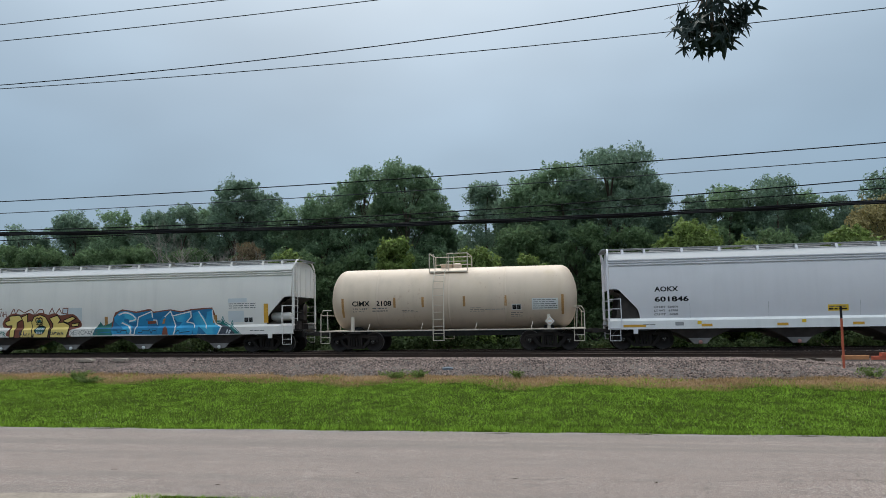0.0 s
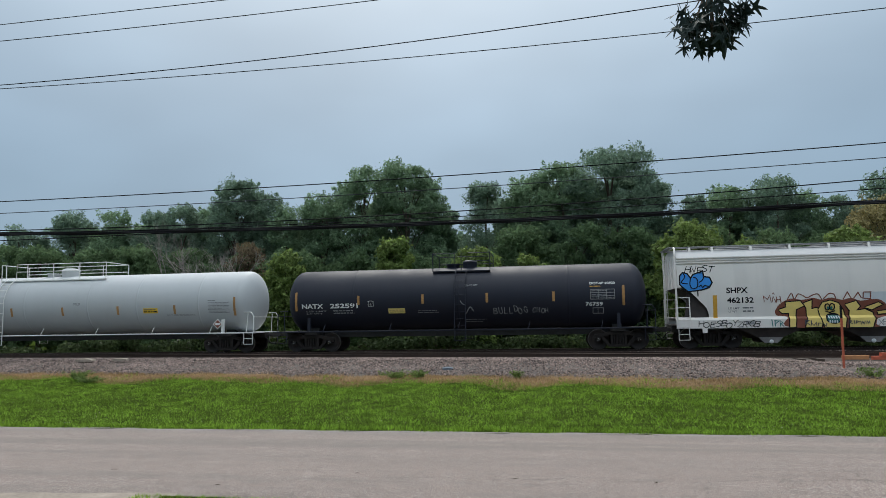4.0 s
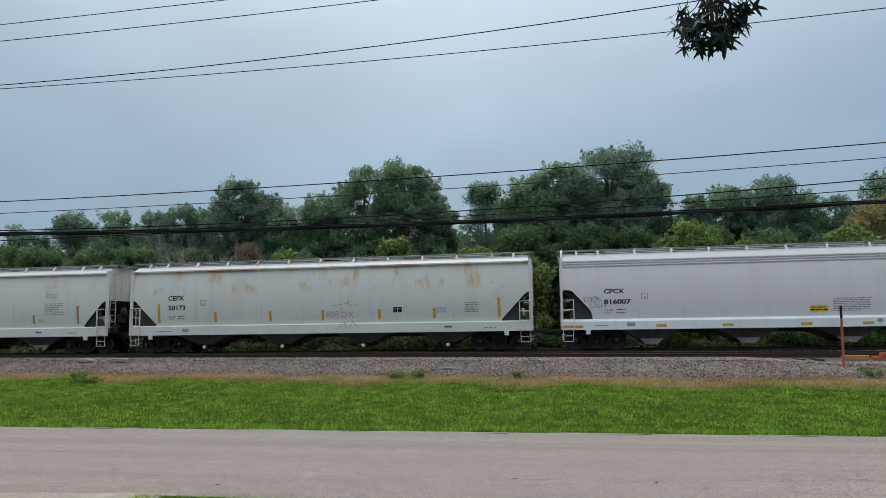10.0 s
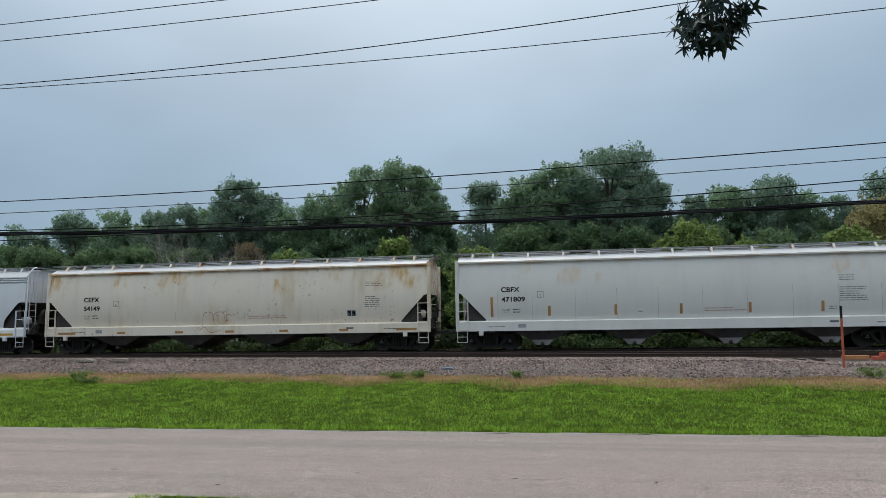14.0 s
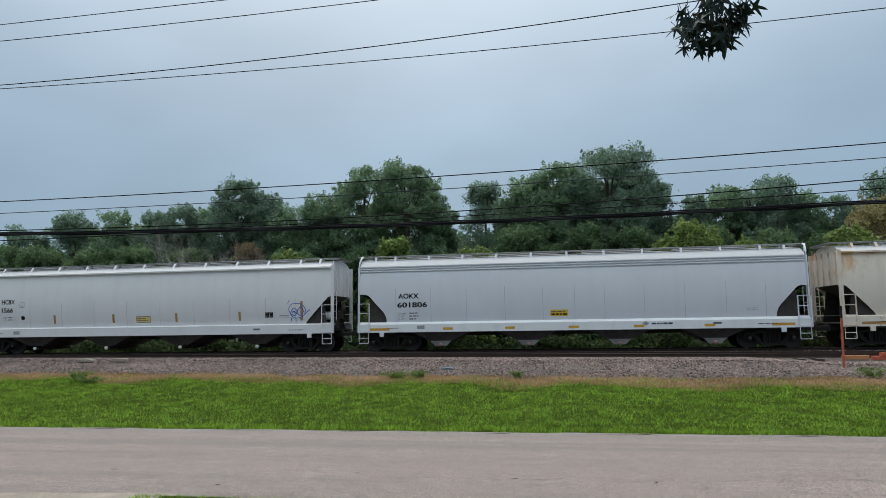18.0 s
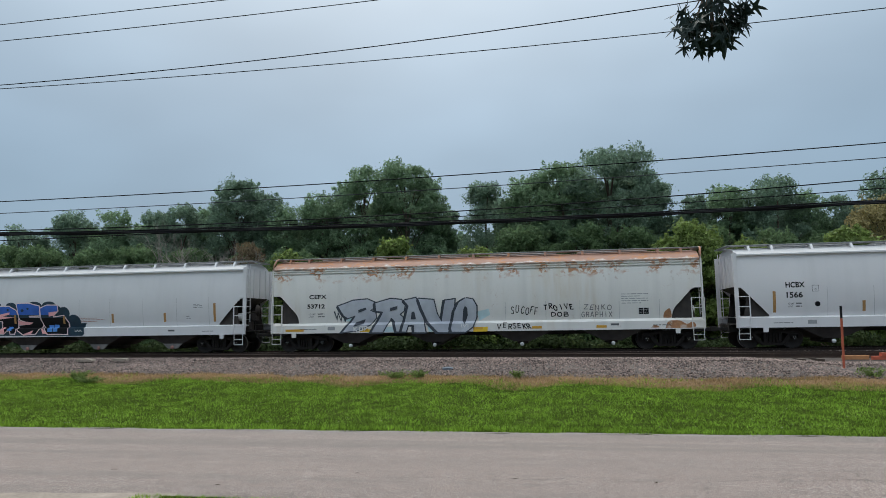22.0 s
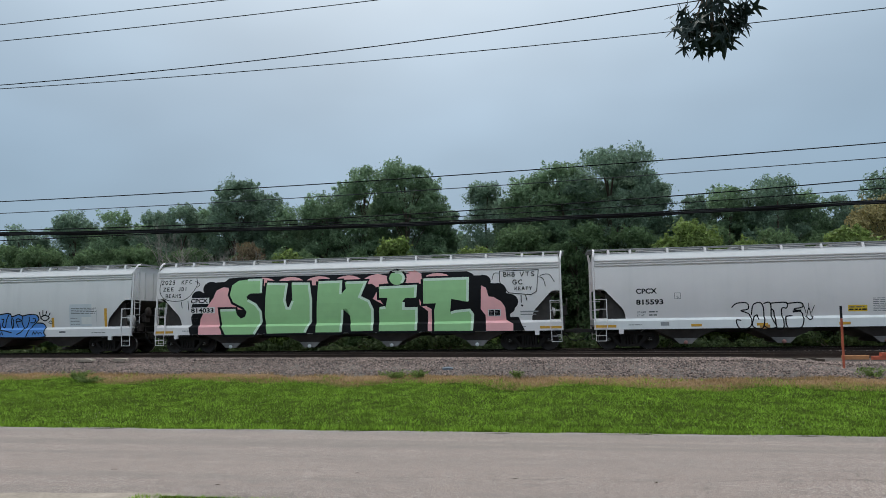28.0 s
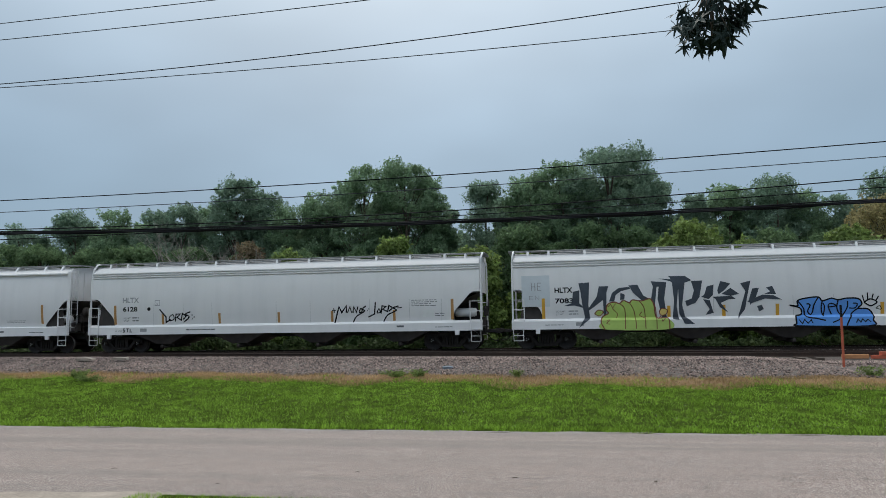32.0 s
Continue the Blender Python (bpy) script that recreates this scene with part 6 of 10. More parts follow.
# S: way of the train along the track, second by second
WAY = [-148.29, -138.79, -129.60, -120.36, -111.11, -101.87, -92.63, -83.34, -74.09, -65.12, -55.88, -46.53, -37.25, -27.91, -18.60, -9.29, 0.05,
       9.38, 18.62, 28.03, 37.42, 46.87, 56.30, 65.70, 75.27, 84.66, 94.18, 103.73, 113.26, 122.85, 132.47, 142.05, 151.73]
STEPS = sorted([(float(i), w) for i, w in enumerate(WAY)] + [(0.5, -143.34), (8.5, -69.43), (8.8, -66.75), (9.5, -60.49)])

c1 = add(hopper_car("ribbed", P["c1"], "clean light grey covered hopper car on the rails", sill=P["sill_white"], plates=True, gate=M["cap_red"]), 160.59)
c2 = add(tank_car(11.75, 1.46, 2.46, P["c2"], "dirty cream tank car with rust stains", 6.16, P["cream_bar"], -0.45, (-0.96, 0.85), (-3.4, 0.0, 2.6), 0.5), 143.6)
c3 = add(hopper_car("ribbed", P["c3"], "white covered hopper car with yellow and blue graffiti", plates=True, gate=M["white"], open_end=True), 126.29)
c4 = add(tank_car(17.0, 1.46, 2.46, P["c4"], "long glossy black tank car with white lettering", 8.75, P["c4"], 0.1, (-1.24, 1.46), (-5, 0, 5), 0.8), 106.87)
c5 = add(tank_car(19.5, 1.52, 2.51, P["c5"], "long white tank car with top railing", 9.92, P["white_bar"], -3.95, (-4.5, 1.55), (-6.0, -2.6, 1.0, 3.7, 7.0)), 87.07)
c6 = add(hopper_car("ribbed", P["c6"], "pale grey covered hopper car with yellow reflectors", sill=P["sill_white"], plates=True, gate=M["cap_red"]), 66.15)
c7 = add(hopper_car("plain", P["c7"], "grey covered hopper car with rust stains along the roof", gate=M["white"]), 45.12)
c8 = add(hopper_car("plain", P["c8"], "grey covered hopper car with amber reflectors", plates=True), 24.14)
c9 = add(hopper_car("plain", P["c9"], "weathered cream covered hopper car streaked with rust"), 3.18)
c10 = add(hopper_car("ribbed", P["c10"], "clean blue-grey covered hopper car", sill=P["sill_white"], plates=True, gate=M["cap_red"]), -17.71)
c11 = add(hopper_car("plain", P["c11"], "light grey covered hopper car with a blue scrawl", gate=M["white"]), -38.66)
c12 = add(hopper_car("ribbed", P["c12"], "rusty-roofed white hopper car with silver graffiti letters", gate=M["white"], roof=P["c12"]), -59.67)
c13 = add(hopper_car("plain", P["c13"], "grey covered hopper car with blue and pink graffiti", plates=True, gate=M["cap_red"]), -80.76)
c14 = add(hopper_car("ribbed", P["c14"], "pale grey hopper car with a black outline tag", sill=P["sill_white"], plates=True, gate=M["cap_red"]), -101.57)
c15 = add(hopper_car("ribbed", P["c15"], "grey hopper car with giant green and pink graffiti", plates=True, gate=M["white"]), -122.66)
c16 = add(hopper_car("ribbed", P["c16"], "grey hopper car with black, lime and blue graffiti"), -143.65)
c17 = add(hopper_car("ribbed", P["c16"], "grey hopper car with thin black tags", open_end=True), -164.73)
c18 = add(hopper_car("plain", P["c11"], "light grey covered hopper car at the train's rear"), -185.63)


BK, INK, WH, AM, YE, FA = M["black"], M["ink"], M["white"], M["amber"], M["yellow"], M["faint"]

# light grey hopper at the front
s1 = on_hopper(c1, "ribbed")
s1.letter("AOKX", -7.86, -6.85, 2.51, 2.73, BK)
s1.letter("601846", -7.86, -6.44, 2.07, 2.30, BK)
s1.letter("LD LMT  220300", -7.9, -6.9, 1.80, 1.89, INK, "capacity_stencil")
s1.letter("LT WT   65700", -7.9, -6.9, 1.64, 1.73, INK, "capacity_stencil")
s1.letter("CU FT   6260", -7.9, -6.9, 1.48, 1.57, INK, "capacity_stencil")
notice(s1, -0.86, 1.56, 0.8, 0.26)
sill_reflectors(s1, (-5.75, -2.7, 0.25, 3.1, 5.9))
sill_reflectors(s1, (-8.76,), w=0.95)
s1.patch([(-6.14, 1.08), (-5.97, 1.08), (-5.96, 1.22), (-6.13, 1.22)], M["notice"], "small_label", 0.006)
s1.patch([(-1.94, 1.1), (-1.77, 1.09), (-1.77, 1.23), (-1.93, 1.23)], M["notice"], "small_label", 0.006)
sill_notes(s1, 11)
seams(s1, (-6.4, -3.2, 0.4, 3.5), z1=2.0)

# cream tank car
s2 = on_tank(c2, 1.46, 2.46)
s2.letter("CIMX", -4.58, -3.72, 2.12, 2.36, BK)
s2.letter("2108", -3.43, -2.69, 2.12, 2.36, BK)
load_data(s2, -4.55, -2.85, 1.82, 2.06, 2, INK)
reflectors(s2, (-2.54, -1.2, 0.73, 2.62), 2.03, 2.50, "amber", 0.11)
reflectors(s2, (-5.04, 5.17), 1.61, 2.49, "amber", 0.11)
s2.rect(3.81, 4.98, 1.83, 2.34, WH, "data_table", 0.005)
s2.bars(3.86, 4.94, 1.86, 2.32, 5, INK, "table_writing", 0.45, 0.009, 22)
consolidated(s2, 2.90, 1.83, 0.43, 0.27)
s2.bars(2.85, 3.45, 1.52, 1.76, 3, INK, "small_stencil", 0.4, 0.005, 23)
s2.bars(-2.2, -1.4, 1.80, 1.94, 2, INK, "small_stencil", 0.35, 0.005, 24)
s2.bars(1.0, 1.75, 1.78, 2.0, 3, INK, "small_stencil", 0.35, 0.005, 25)
s2.bars(1.75, 2.7, 1.84, 1.94, 1, FA, "small_stencil", 0.4, 0.005, 26)


def placard(car, x, z, w, mat_in, y=-1.56):
    b = part("placard", Shape().prism([(x, z - w), (x + w, z), (x, z + w), (x - w, z)], y - 0.01, y), M["white"], car, "diamond hazard placard")
    k = w * 0.78
    part("placard_face", Shape().prism([(x, z - k), (x + k, z), (x, z + k), (x - k, z)], y - 0.016, y - 0.012), mat_in, b)
    part("placard_bar", Shape().box(x - k * 0.6, x + k * 0.6, y - 0.022, y - 0.018, z - 0.05, z + 0.05), M["white"], b)


placard(c2, 4.58, 1.31, 0.21, P["c2"])

# white hopper with yellow and blue graffiti
s3 = on_hopper(c3, "ribbed")
s3.letter("SHPX", -7.76, -6.89, 2.37, 2.62, BK)
s3.letter("462132", -7.75, -6.67, 1.95, 2.20, BK)
load_data(s3, -7.7, -6.65, 1.52, 1.80, 2, INK)
reflectors(s3, (-8.24,), 1.33, 2.30, "yellow", 0.17)
reflectors(s3, (8.48, ), 1.43, 2.34, "yellow", 0.22)
reflectors(s3, (0.04, 5.88), 1.36, 1.85, "amber", 0.17)
s3.rect(6.55, 7.5, 2.42, 2.62, M["patch"], "cover_patch", 0.004)
s3.rect(6.55, 7.35, 1.48, 2.02, M["patch"], "cover_patch", 0.004)
s3.bars(6.58, 7.95, 2.12, 2.42, 3, INK, "small_stencil", 0.45, 0.007, 32)
consolidated(s3, 7.34, 1.45, 0.48, 0.27)
s3.rect(-2.4, -1.3, 1.62, 2.32, M["patch"], "cover_patch", 0.003)
# blue bubble tag over the end of the car
s3.patch([(-9.65, 3.18), (-9.51, 3.32), (-9.33, 3.26), (-9.2, 3.06), (-9.09, 3.22), (-8.68, 3.36), (-8.65, 3.12), (-8.41, 3.08), (-8.32, 2.85), (-8.45, 2.64), (-8.73, 2.55), (-9, 2.51), (-9.33, 2.48), (-9.52, 2.64), (-9.66, 2.79)], M["sky_blue"], "graffiti_fill", 0.006, "sky-blue bubble graffiti")
s3.stroke([([(-9.65, 3.18), (-9.51, 3.32), (-9.33, 3.26), (-9.2, 3.06), (-9.09, 3.22), (-8.68, 3.36), (-8.65, 3.12), (-8.41, 3.08), (-8.32, 2.85), (-8.45, 2.64), (-8.73, 2.55), (-9, 2.51), (-9.33, 2.48), (-9.52, 2.64), (-9.66, 2.79), (-9.65, 3.18)], 0.06), (curve([(-9.51, 3.32), (-9.44, 3.11), (-9.59, 2.88), (-9.33, 2.82)]), 0.045), (curve([(-9.2, 3.06), (-9.24, 2.79), (-9.15, 2.61), (-8.96, 2.65), (-8.91, 2.87), (-8.96, 3.05), (-9.09, 3.1)]), 0.045), (curve([(-8.87, 2.87), (-8.73, 2.95), (-8.64, 3.12)]), 0.045), ([(-8.89, 2.68), (-8.78, 2.75), (-8.72, 2.64), (-8.64, 2.73), (-8.41, 2.67)], 0.045), ([(-8.93, 2.51), (-8.93, 2.27)], 0.05)], BK, 0.010, "graffiti_outline")
s3.stroke(letters("HWEST", -9.5, -8.2, 3.28, 3.60, 0.032, gap=-0.2, slant=0.08, wave=0.02), BK, 0.006, "graffiti_tag")
# yellow word with a dark red halo, then the blue one with white edges
s3.patch(smooth([(-5.83, 1.6), (-5.68, 1.83), (-5.41, 2.02), (-5.14, 2.1), (-4.74, 2.04), (-4.3, 2.11), (-4, 2.03), (-3.61, 2.11), (-3.18, 2.01), (-2.83, 2.08), (-2.49, 1.96), (-2.06, 2.01), (-1.72, 1.98), (-1.47, 1.76), (-1.33, 1.54), (-1.4, 1.35), (-1.87, 1.22), (-1.96, 1), (-2.09, 0.86), (-5.31, 0.9), (-5.36, 1.33), (-5.77, 1.4)]), M["rust_red"], "graffiti_halo", 0.008, "dark red graffiti halo")
s3.stroke([([(-5.68, 1.63), (-5.39, 1.73), (-5.4, 1.94), (-4.83, 1.98), (-4.7, 1.79), (-5, 1.64), (-5.08, 0.9), (-5.3, 0.9), (-5.27, 1.5), (-5.55, 1.49), (-5.68, 1.63)], 0.09)], BK, 0.012, "graffiti_outline")
s3.patch([(-5.68, 1.63), (-5.39, 1.73), (-5.4, 1.94), (-4.83, 1.98), (-4.7, 1.79), (-5, 1.64), (-5.08, 0.9), (-5.3, 0.9), (-5.27, 1.5), (-5.55, 1.49)], M["gold"], "graffiti_fill", 0.015, "pale yellow graffiti letter")
s3.stroke([([(-4.7, 1.89), (-4.38, 2.01), (-4.4, 1.63), (-4.21, 1.69), (-3.99, 1.57), (-3.96, 1.34), (-4.07, 0.89), (-4.68, 0.89), (-4.57, 1.29), (-4.59, 1.68), (-4.7, 1.89)], 0.09)], BK, 0.017, "graffiti_outline")
s3.patch([(-4.7, 1.89), (-4.38, 2.01), (-4.4, 1.63), (-4.21, 1.69), (-3.99, 1.57), (-3.96, 1.34), (-4.07, 0.89), (-4.68, 0.89), (-4.57, 1.29), (-4.59, 1.68)], M["gold"], "graffiti_fill", 0.019, "pale yellow graffiti letter")
s3.stroke([([(-4.12, 1.63), (-3.96, 1.9), (-3.65, 1.98), (-3.35, 1.87), (-3.17, 1.57), (-3.09, 1.24), (-3.15, 0.87), (-3.94, 0.88), (-4.03, 1.22), (-4.12, 1.63)], 0.09)], BK, 0.022, "graffiti_outline")
s3.patch([(-4.12, 1.63), (-3.96, 1.9), (-3.65, 1.98), (-3.35, 1.87), (-3.17, 1.57), (-3.09, 1.24), (-3.15, 0.87), (-3.94, 0.88), (-4.03, 1.22)], M["gold"], "graffiti_fill", 0.024, "pale yellow graffiti letter")
s3.stroke([([(-3.08, 1.81), (-2.66, 1.94), (-2.52, 1.73), (-2.67, 1.55), (-2.33, 1.6), (-2.03, 1.45), (-1.99, 1.21), (-2.11, 0.86), (-2.99, 0.87), (-2.94, 1.24), (-2.91, 1.55), (-3.08, 1.81)], 0.09)], BK, 0.027, "graffiti_outline")
s3.patch([(-3.08, 1.81), (-2.66, 1.94), (-2.52, 1.73), (-2.67, 1.55), (-2.33, 1.6), (-2.03, 1.45), (-1.99, 1.21), (-2.11, 0.86), (-2.99, 0.87), (-2.94, 1.24), (-2.91, 1.55)], M["gold"], "graffiti_fill", 0.029, "pale yellow graffiti letter")
s3.stroke([([(-2.33, 1.68), (-1.81, 1.87), (-1.67, 1.79), (-2.07, 1.59), (-2.33, 1.68)], 0.09)], BK, 0.032, "graffiti_outline")
s3.patch([(-2.33, 1.68), (-1.81, 1.87), (-1.67, 1.79), (-2.07, 1.59)], M["gold"], "graffiti_fill", 0.035)
s3.stroke([([(-1.86, 1.5), (-1.48, 1.55), (-1.54, 1.43), (-1.82, 1.4), (-1.86, 1.5)], 0.09)], BK, 0.037, "graffiti_outline")
s3.patch([(-1.86, 1.5), (-1.48, 1.55), (-1.54, 1.43), (-1.82, 1.4)], M["gold"], "graffiti_fill", 0.040)
s3.patch([(-3.27, 1.24), (-3.3, 1.14), (-3.39, 1.06), (-3.51, 1.01), (-3.65, 1.02), (-3.78, 1.06), (-3.86, 1.14), (-3.89, 1.25), (-3.86, 1.35), (-3.77, 1.43), (-3.64, 1.47), (-3.5, 1.47), (-3.38, 1.42), (-3.29, 1.34)], BK, "graffiti_face", 0.044)
s3.patch([(-3.32, 1.22), (-3.35, 1.15), (-3.42, 1.09), (-3.52, 1.06), (-3.64, 1.06), (-3.74, 1.09), (-3.81, 1.15), (-3.84, 1.23), (-3.81, 1.3), (-3.74, 1.36), (-3.63, 1.39), (-3.52, 1.39), (-3.41, 1.36), (-3.34, 1.3)], M["teal"], "graffiti_face", 0.047)
s3.stroke([([(-3.76, 1.36), (-3.76, 1.24)], 0.05), ([(-3.66, 1.35), (-3.66, 1.23)], 0.05), ([(-3.57, 1.35), (-3.57, 1.23)], 0.05), ([(-3.47, 1.35), (-3.47, 1.23)], 0.05), ([(-3.37, 1.35), (-3.38, 1.23)], 0.05), ([(-3.74, 1.17), (-3.75, 1.05)], 0.05), ([(-3.65, 1.17), (-3.65, 1.05)], 0.05), ([(-3.55, 1.16), (-3.56, 1.05)], 0.05), ([(-3.46, 1.16), (-3.46, 1.05)], 0.05)], M["patch"], 0.050, "graffiti_face")
s3.stroke([([(-3.69, 1.72), (-3.71, 1.63), (-3.77, 1.59), (-3.83, 1.61), (-3.87, 1.68), (-3.87, 1.77), (-3.83, 1.83), (-3.76, 1.85), (-3.71, 1.8), (-3.69, 1.72)], 0.05), ([(-3.5, 1.72), (-3.53, 1.63), (-3.59, 1.59), (-3.65, 1.61), (-3.69, 1.68), (-3.69, 1.77), (-3.64, 1.85), (-3.58, 1.86), (-3.52, 1.81), (-3.5, 1.72)], 0.05), ([(-3.86, 1.55), (-3.69, 1.49), (-3.49, 1.56)], 0.05)], BK, 0.047, "graffiti_face")
s3.patch([(-3.71, 1.68), (-3.73, 1.64), (-3.76, 1.62), (-3.79, 1.64), (-3.8, 1.69), (-3.79, 1.73), (-3.75, 1.75), (-3.72, 1.73)], M["teal"], "graffiti_face", 0.050)
s3.patch([(-3.58, 1.68), (-3.6, 1.63), (-3.63, 1.61), (-3.66, 1.63), (-3.67, 1.68), (-3.66, 1.73), (-3.62, 1.75), (-3.59, 1.73)], M["teal"], "graffiti_face", 0.050)
s3.stroke([([(-6.25, 1.97), (-6.27, 2.22), (-6.12, 2.08), (-6.02, 2.25), (-5.97, 1.95)], 0.035), ([(-5.94, 1.95), (-5.89, 2.21), (-5.79, 1.95)], 0.035), ([(-5.76, 2.19), (-5.75, 1.92), (-5.78, 2.05), (-5.61, 2.08), (-5.62, 2.22), (-5.58, 1.92)], 0.035), ([(-5.93, 2.3), (-5.87, 2.35), (-5.84, 2.28)], 0.03)], M["rust_red"], 0.006, "graffiti_tag")
s3.stroke([(curve([(-5.34, 2.04), (-5.16, 2.32), (-5.05, 2.07), (-4.9, 2.28), (-4.7, 2.21), (-4.55, 2.12), (-4.3, 2.24), (-4.11, 2.26), (-3.97, 2.03)]), 0.045), (curve([(-3.91, 2.06), (-3.69, 2.27), (-3.5, 2.25), (-3.43, 2.07)]), 0.045), ([(-3.15, 2.02), (-2.97, 2.33), (-2.83, 2.06)], 0.045), ([(-2.74, 2.06), (-2.56, 2.3), (-2.43, 2.06)], 0.045), ([(-2.35, 2.31), (-2.07, 2.31), (-2.1, 2.02), (-2.38, 2.06), (-2.35, 2.31)], 0.045)], M["rust_red"], 0.006, "graffiti_tag")
s3.stroke([([(-6.01, 1.23), (-5.98, 0.94)], 0.04), ([(-5.88, 0.94), (-5.89, 1.18), (-5.73, 1.16), (-5.86, 1.06)], 0.04), ([(-5.68, 0.93), (-5.69, 1.18), (-5.56, 1.07), (-5.68, 1.07), (-5.54, 0.93)], 0.04)], M["teal"], 0.008, "graffiti_tag")
s3.stroke([([(-4.71, 0.99), (-4.69, 1.18), (-4.57, 1.16), (-4.68, 1.08), (-4.54, 0.99)], 0.04), ([(-4.48, 1.18), (-4.47, 0.99)], 0.04), ([(-4.51, 0.92), (-4.47, 1.07), (-4.38, 0.95), (-4.29, 1.09), (-4.26, 0.91)], 0.03), ([(-4.2, 0.91), (-4.2, 1.05), (-4.08, 1.05)], 0.03), ([(-4.02, 1.05), (-3.91, 0.91), (-3.88, 1.05)], 0.03), ([(-3.03, 1), (-3.01, 1.16), (-2.91, 1.12), (-2.99, 1.07), (-2.88, 1)], 0.035), ([(-2.82, 1.15), (-2.81, 1)], 0.035), ([(-2.76, 1), (-2.73, 1.13), (-2.63, 1.1), (-2.74, 1.05)], 0.035), ([(-2.58, 1.13), (-2.55, 1), (-2.5, 1.1), (-2.45, 0.99), (-2.39, 1.13)], 0.035), ([(-2.36, 1.01), (-2.32, 1.11), (-2.28, 1.01), (-2.24, 1.11), (-2.23, 1.01)], 0.035)], M["slate"], 0.052, "graffiti_tag")
s3.patch([(0.32, 1.39), (0.41, 1.73), (0.54, 2.05), (0.93, 2.2), (1.26, 2.15), (1.68, 2.08), (2.44, 2.2), (2.64, 2.06), (3.52, 2.16), (4.09, 2.05), (4.67, 2.16), (5.72, 2.21), (5.82, 2.02), (5.92, 1.72), (6, 1.44), (6.39, 1.32), (6.17, 0.92), (0.41, 1)], M["rust_red"], "graffiti_halo", 0.009, "rust-red graffiti shadow")
s3.patch([(0.36, 1.21), (0.49, 1.81), (0.79, 2.1), (1.26, 2.1), (1.68, 2), (2.48, 2.12), (2.64, 2), (3.51, 2.1), (4.08, 1.99), (4.66, 2.09), (5.7, 2.14), (5.77, 1.85), (5.87, 1.47), (6.24, 1.28), (6.09, 0.92), (0.39, 1)], M["low_blue"], "graffiti_fill", 0.0115, "dusky blue ground of the graffiti word")
s3.patch([(0.49, 1.82), (0.75, 2.05), (1.09, 2.1), (1.47, 2.01), (1.72, 1.79), (1.66, 1.56), (1.36, 1.55), (1.26, 1.71), (1.06, 1.75), (1, 1.63), (1.25, 1.48), (1.5, 1.33), (1.52, 1.12), (1.4, 0.96), (0.45, 0.97), (0.39, 1.19), (0.89, 1.2), (1.02, 1.26), (0.73, 1.41), (0.52, 1.58)], M["cyan"], "graffiti_fill", 0.014, "cyan-blue graffiti letter")
s3.patch([(1.8, 1.82), (2.54, 2.07), (2.58, 1.77), (2.22, 1.69), (2.21, 1.61), (2.78, 1.64), (2.82, 1.42), (2.3, 1.39), (2.33, 1.26), (2.83, 1.21), (2.85, 0.93), (1.65, 0.95), (1.74, 1.39)], M["azure"], "graffiti_fill", 0.018, "cyan-blue graffiti letter")
s3.patch([(2.86, 0.93), (2.93, 1.54), (3.09, 1.8), (3.54, 2.04), (3.66, 1.78), (3.83, 1.2), (3.75, 0.92), (3.46, 0.92), (3.37, 1.24), (3.16, 1.25), (3.13, 0.93)], M["azure"], "graffiti_fill", 0.022, "cyan-blue graffiti letter")
s3.patch([(3.68, 1.84), (4.6, 2.02), (4.57, 1.73), (4.26, 1.53), (4.69, 1.48), (4.78, 1.21), (4.7, 0.91), (3.76, 0.93), (3.87, 1.24), (4.16, 1.52), (3.87, 1.54)], M["cyan"], "graffiti_fill", 0.026, "cyan-blue graffiti letter")
s3.patch([(4.7, 1.94), (5.05, 2.06), (5.41, 1.63), (5.46, 1.99), (5.75, 2.08), (5.78, 1.68), (5.88, 1.42), (6.24, 1.28), (6.08, 0.9), (5.5, 0.91), (5.24, 1.17), (5.04, 1.32), (5, 0.91), (4.78, 0.91), (4.76, 1.44)], M["cyan"], "graffiti_fill", 0.030, "cyan-blue graffiti letter")
s3.stroke([(curve([(0.75, 1.92), (1.09, 2.03), (1.46, 1.93), (1.67, 1.7), (1.31, 1.6)]), 0.07), (curve([(0.9, 1.54), (1.3, 1.36), (1.46, 1.17), (1.43, 0.98)]), 0.07), ([(1.65, 0.95), (1.74, 1.41), (1.82, 1.8), (2.55, 2.07), (2.58, 1.77)], 0.055), ([(2.6, 1.65), (2.8, 1.64), (2.82, 1.42)], 0.05), ([(3.24, 1.79), (3.55, 2.06), (3.67, 1.78), (3.84, 1.2), (3.75, 0.92)], 0.06), ([(3.68, 1.84), (4.62, 2.03), (4.63, 1.77), (4.39, 1.53), (4.73, 1.46), (4.86, 1.24)], 0.055), ([(5.02, 2.04), (5.27, 1.65), (5.49, 1.2)], 0.06), ([(5.75, 2.1), (5.78, 1.68), (5.9, 1.41), (6.24, 1.28), (6.06, 0.9)], 0.06)], M["white"], 0.036, "graffiti_outline", "white graffiti edge lines")
s3.patch([(3.16, 1.69), (3.27, 1.72), (3.21, 1.47), (3.08, 1.46)], M["amber"], "graffiti_accent", 0.036)
s3.patch([(3.23, 1.35), (3.41, 1.23), (3.46, 0.92), (3.14, 0.93)], M["rust_red"], "graffiti_accent", 0.036)
s3.patch([(2.3, 1.59), (2.75, 1.62), (2.77, 1.48), (2.32, 1.45)], M["rust_red"], "graffiti_accent", 0.036)
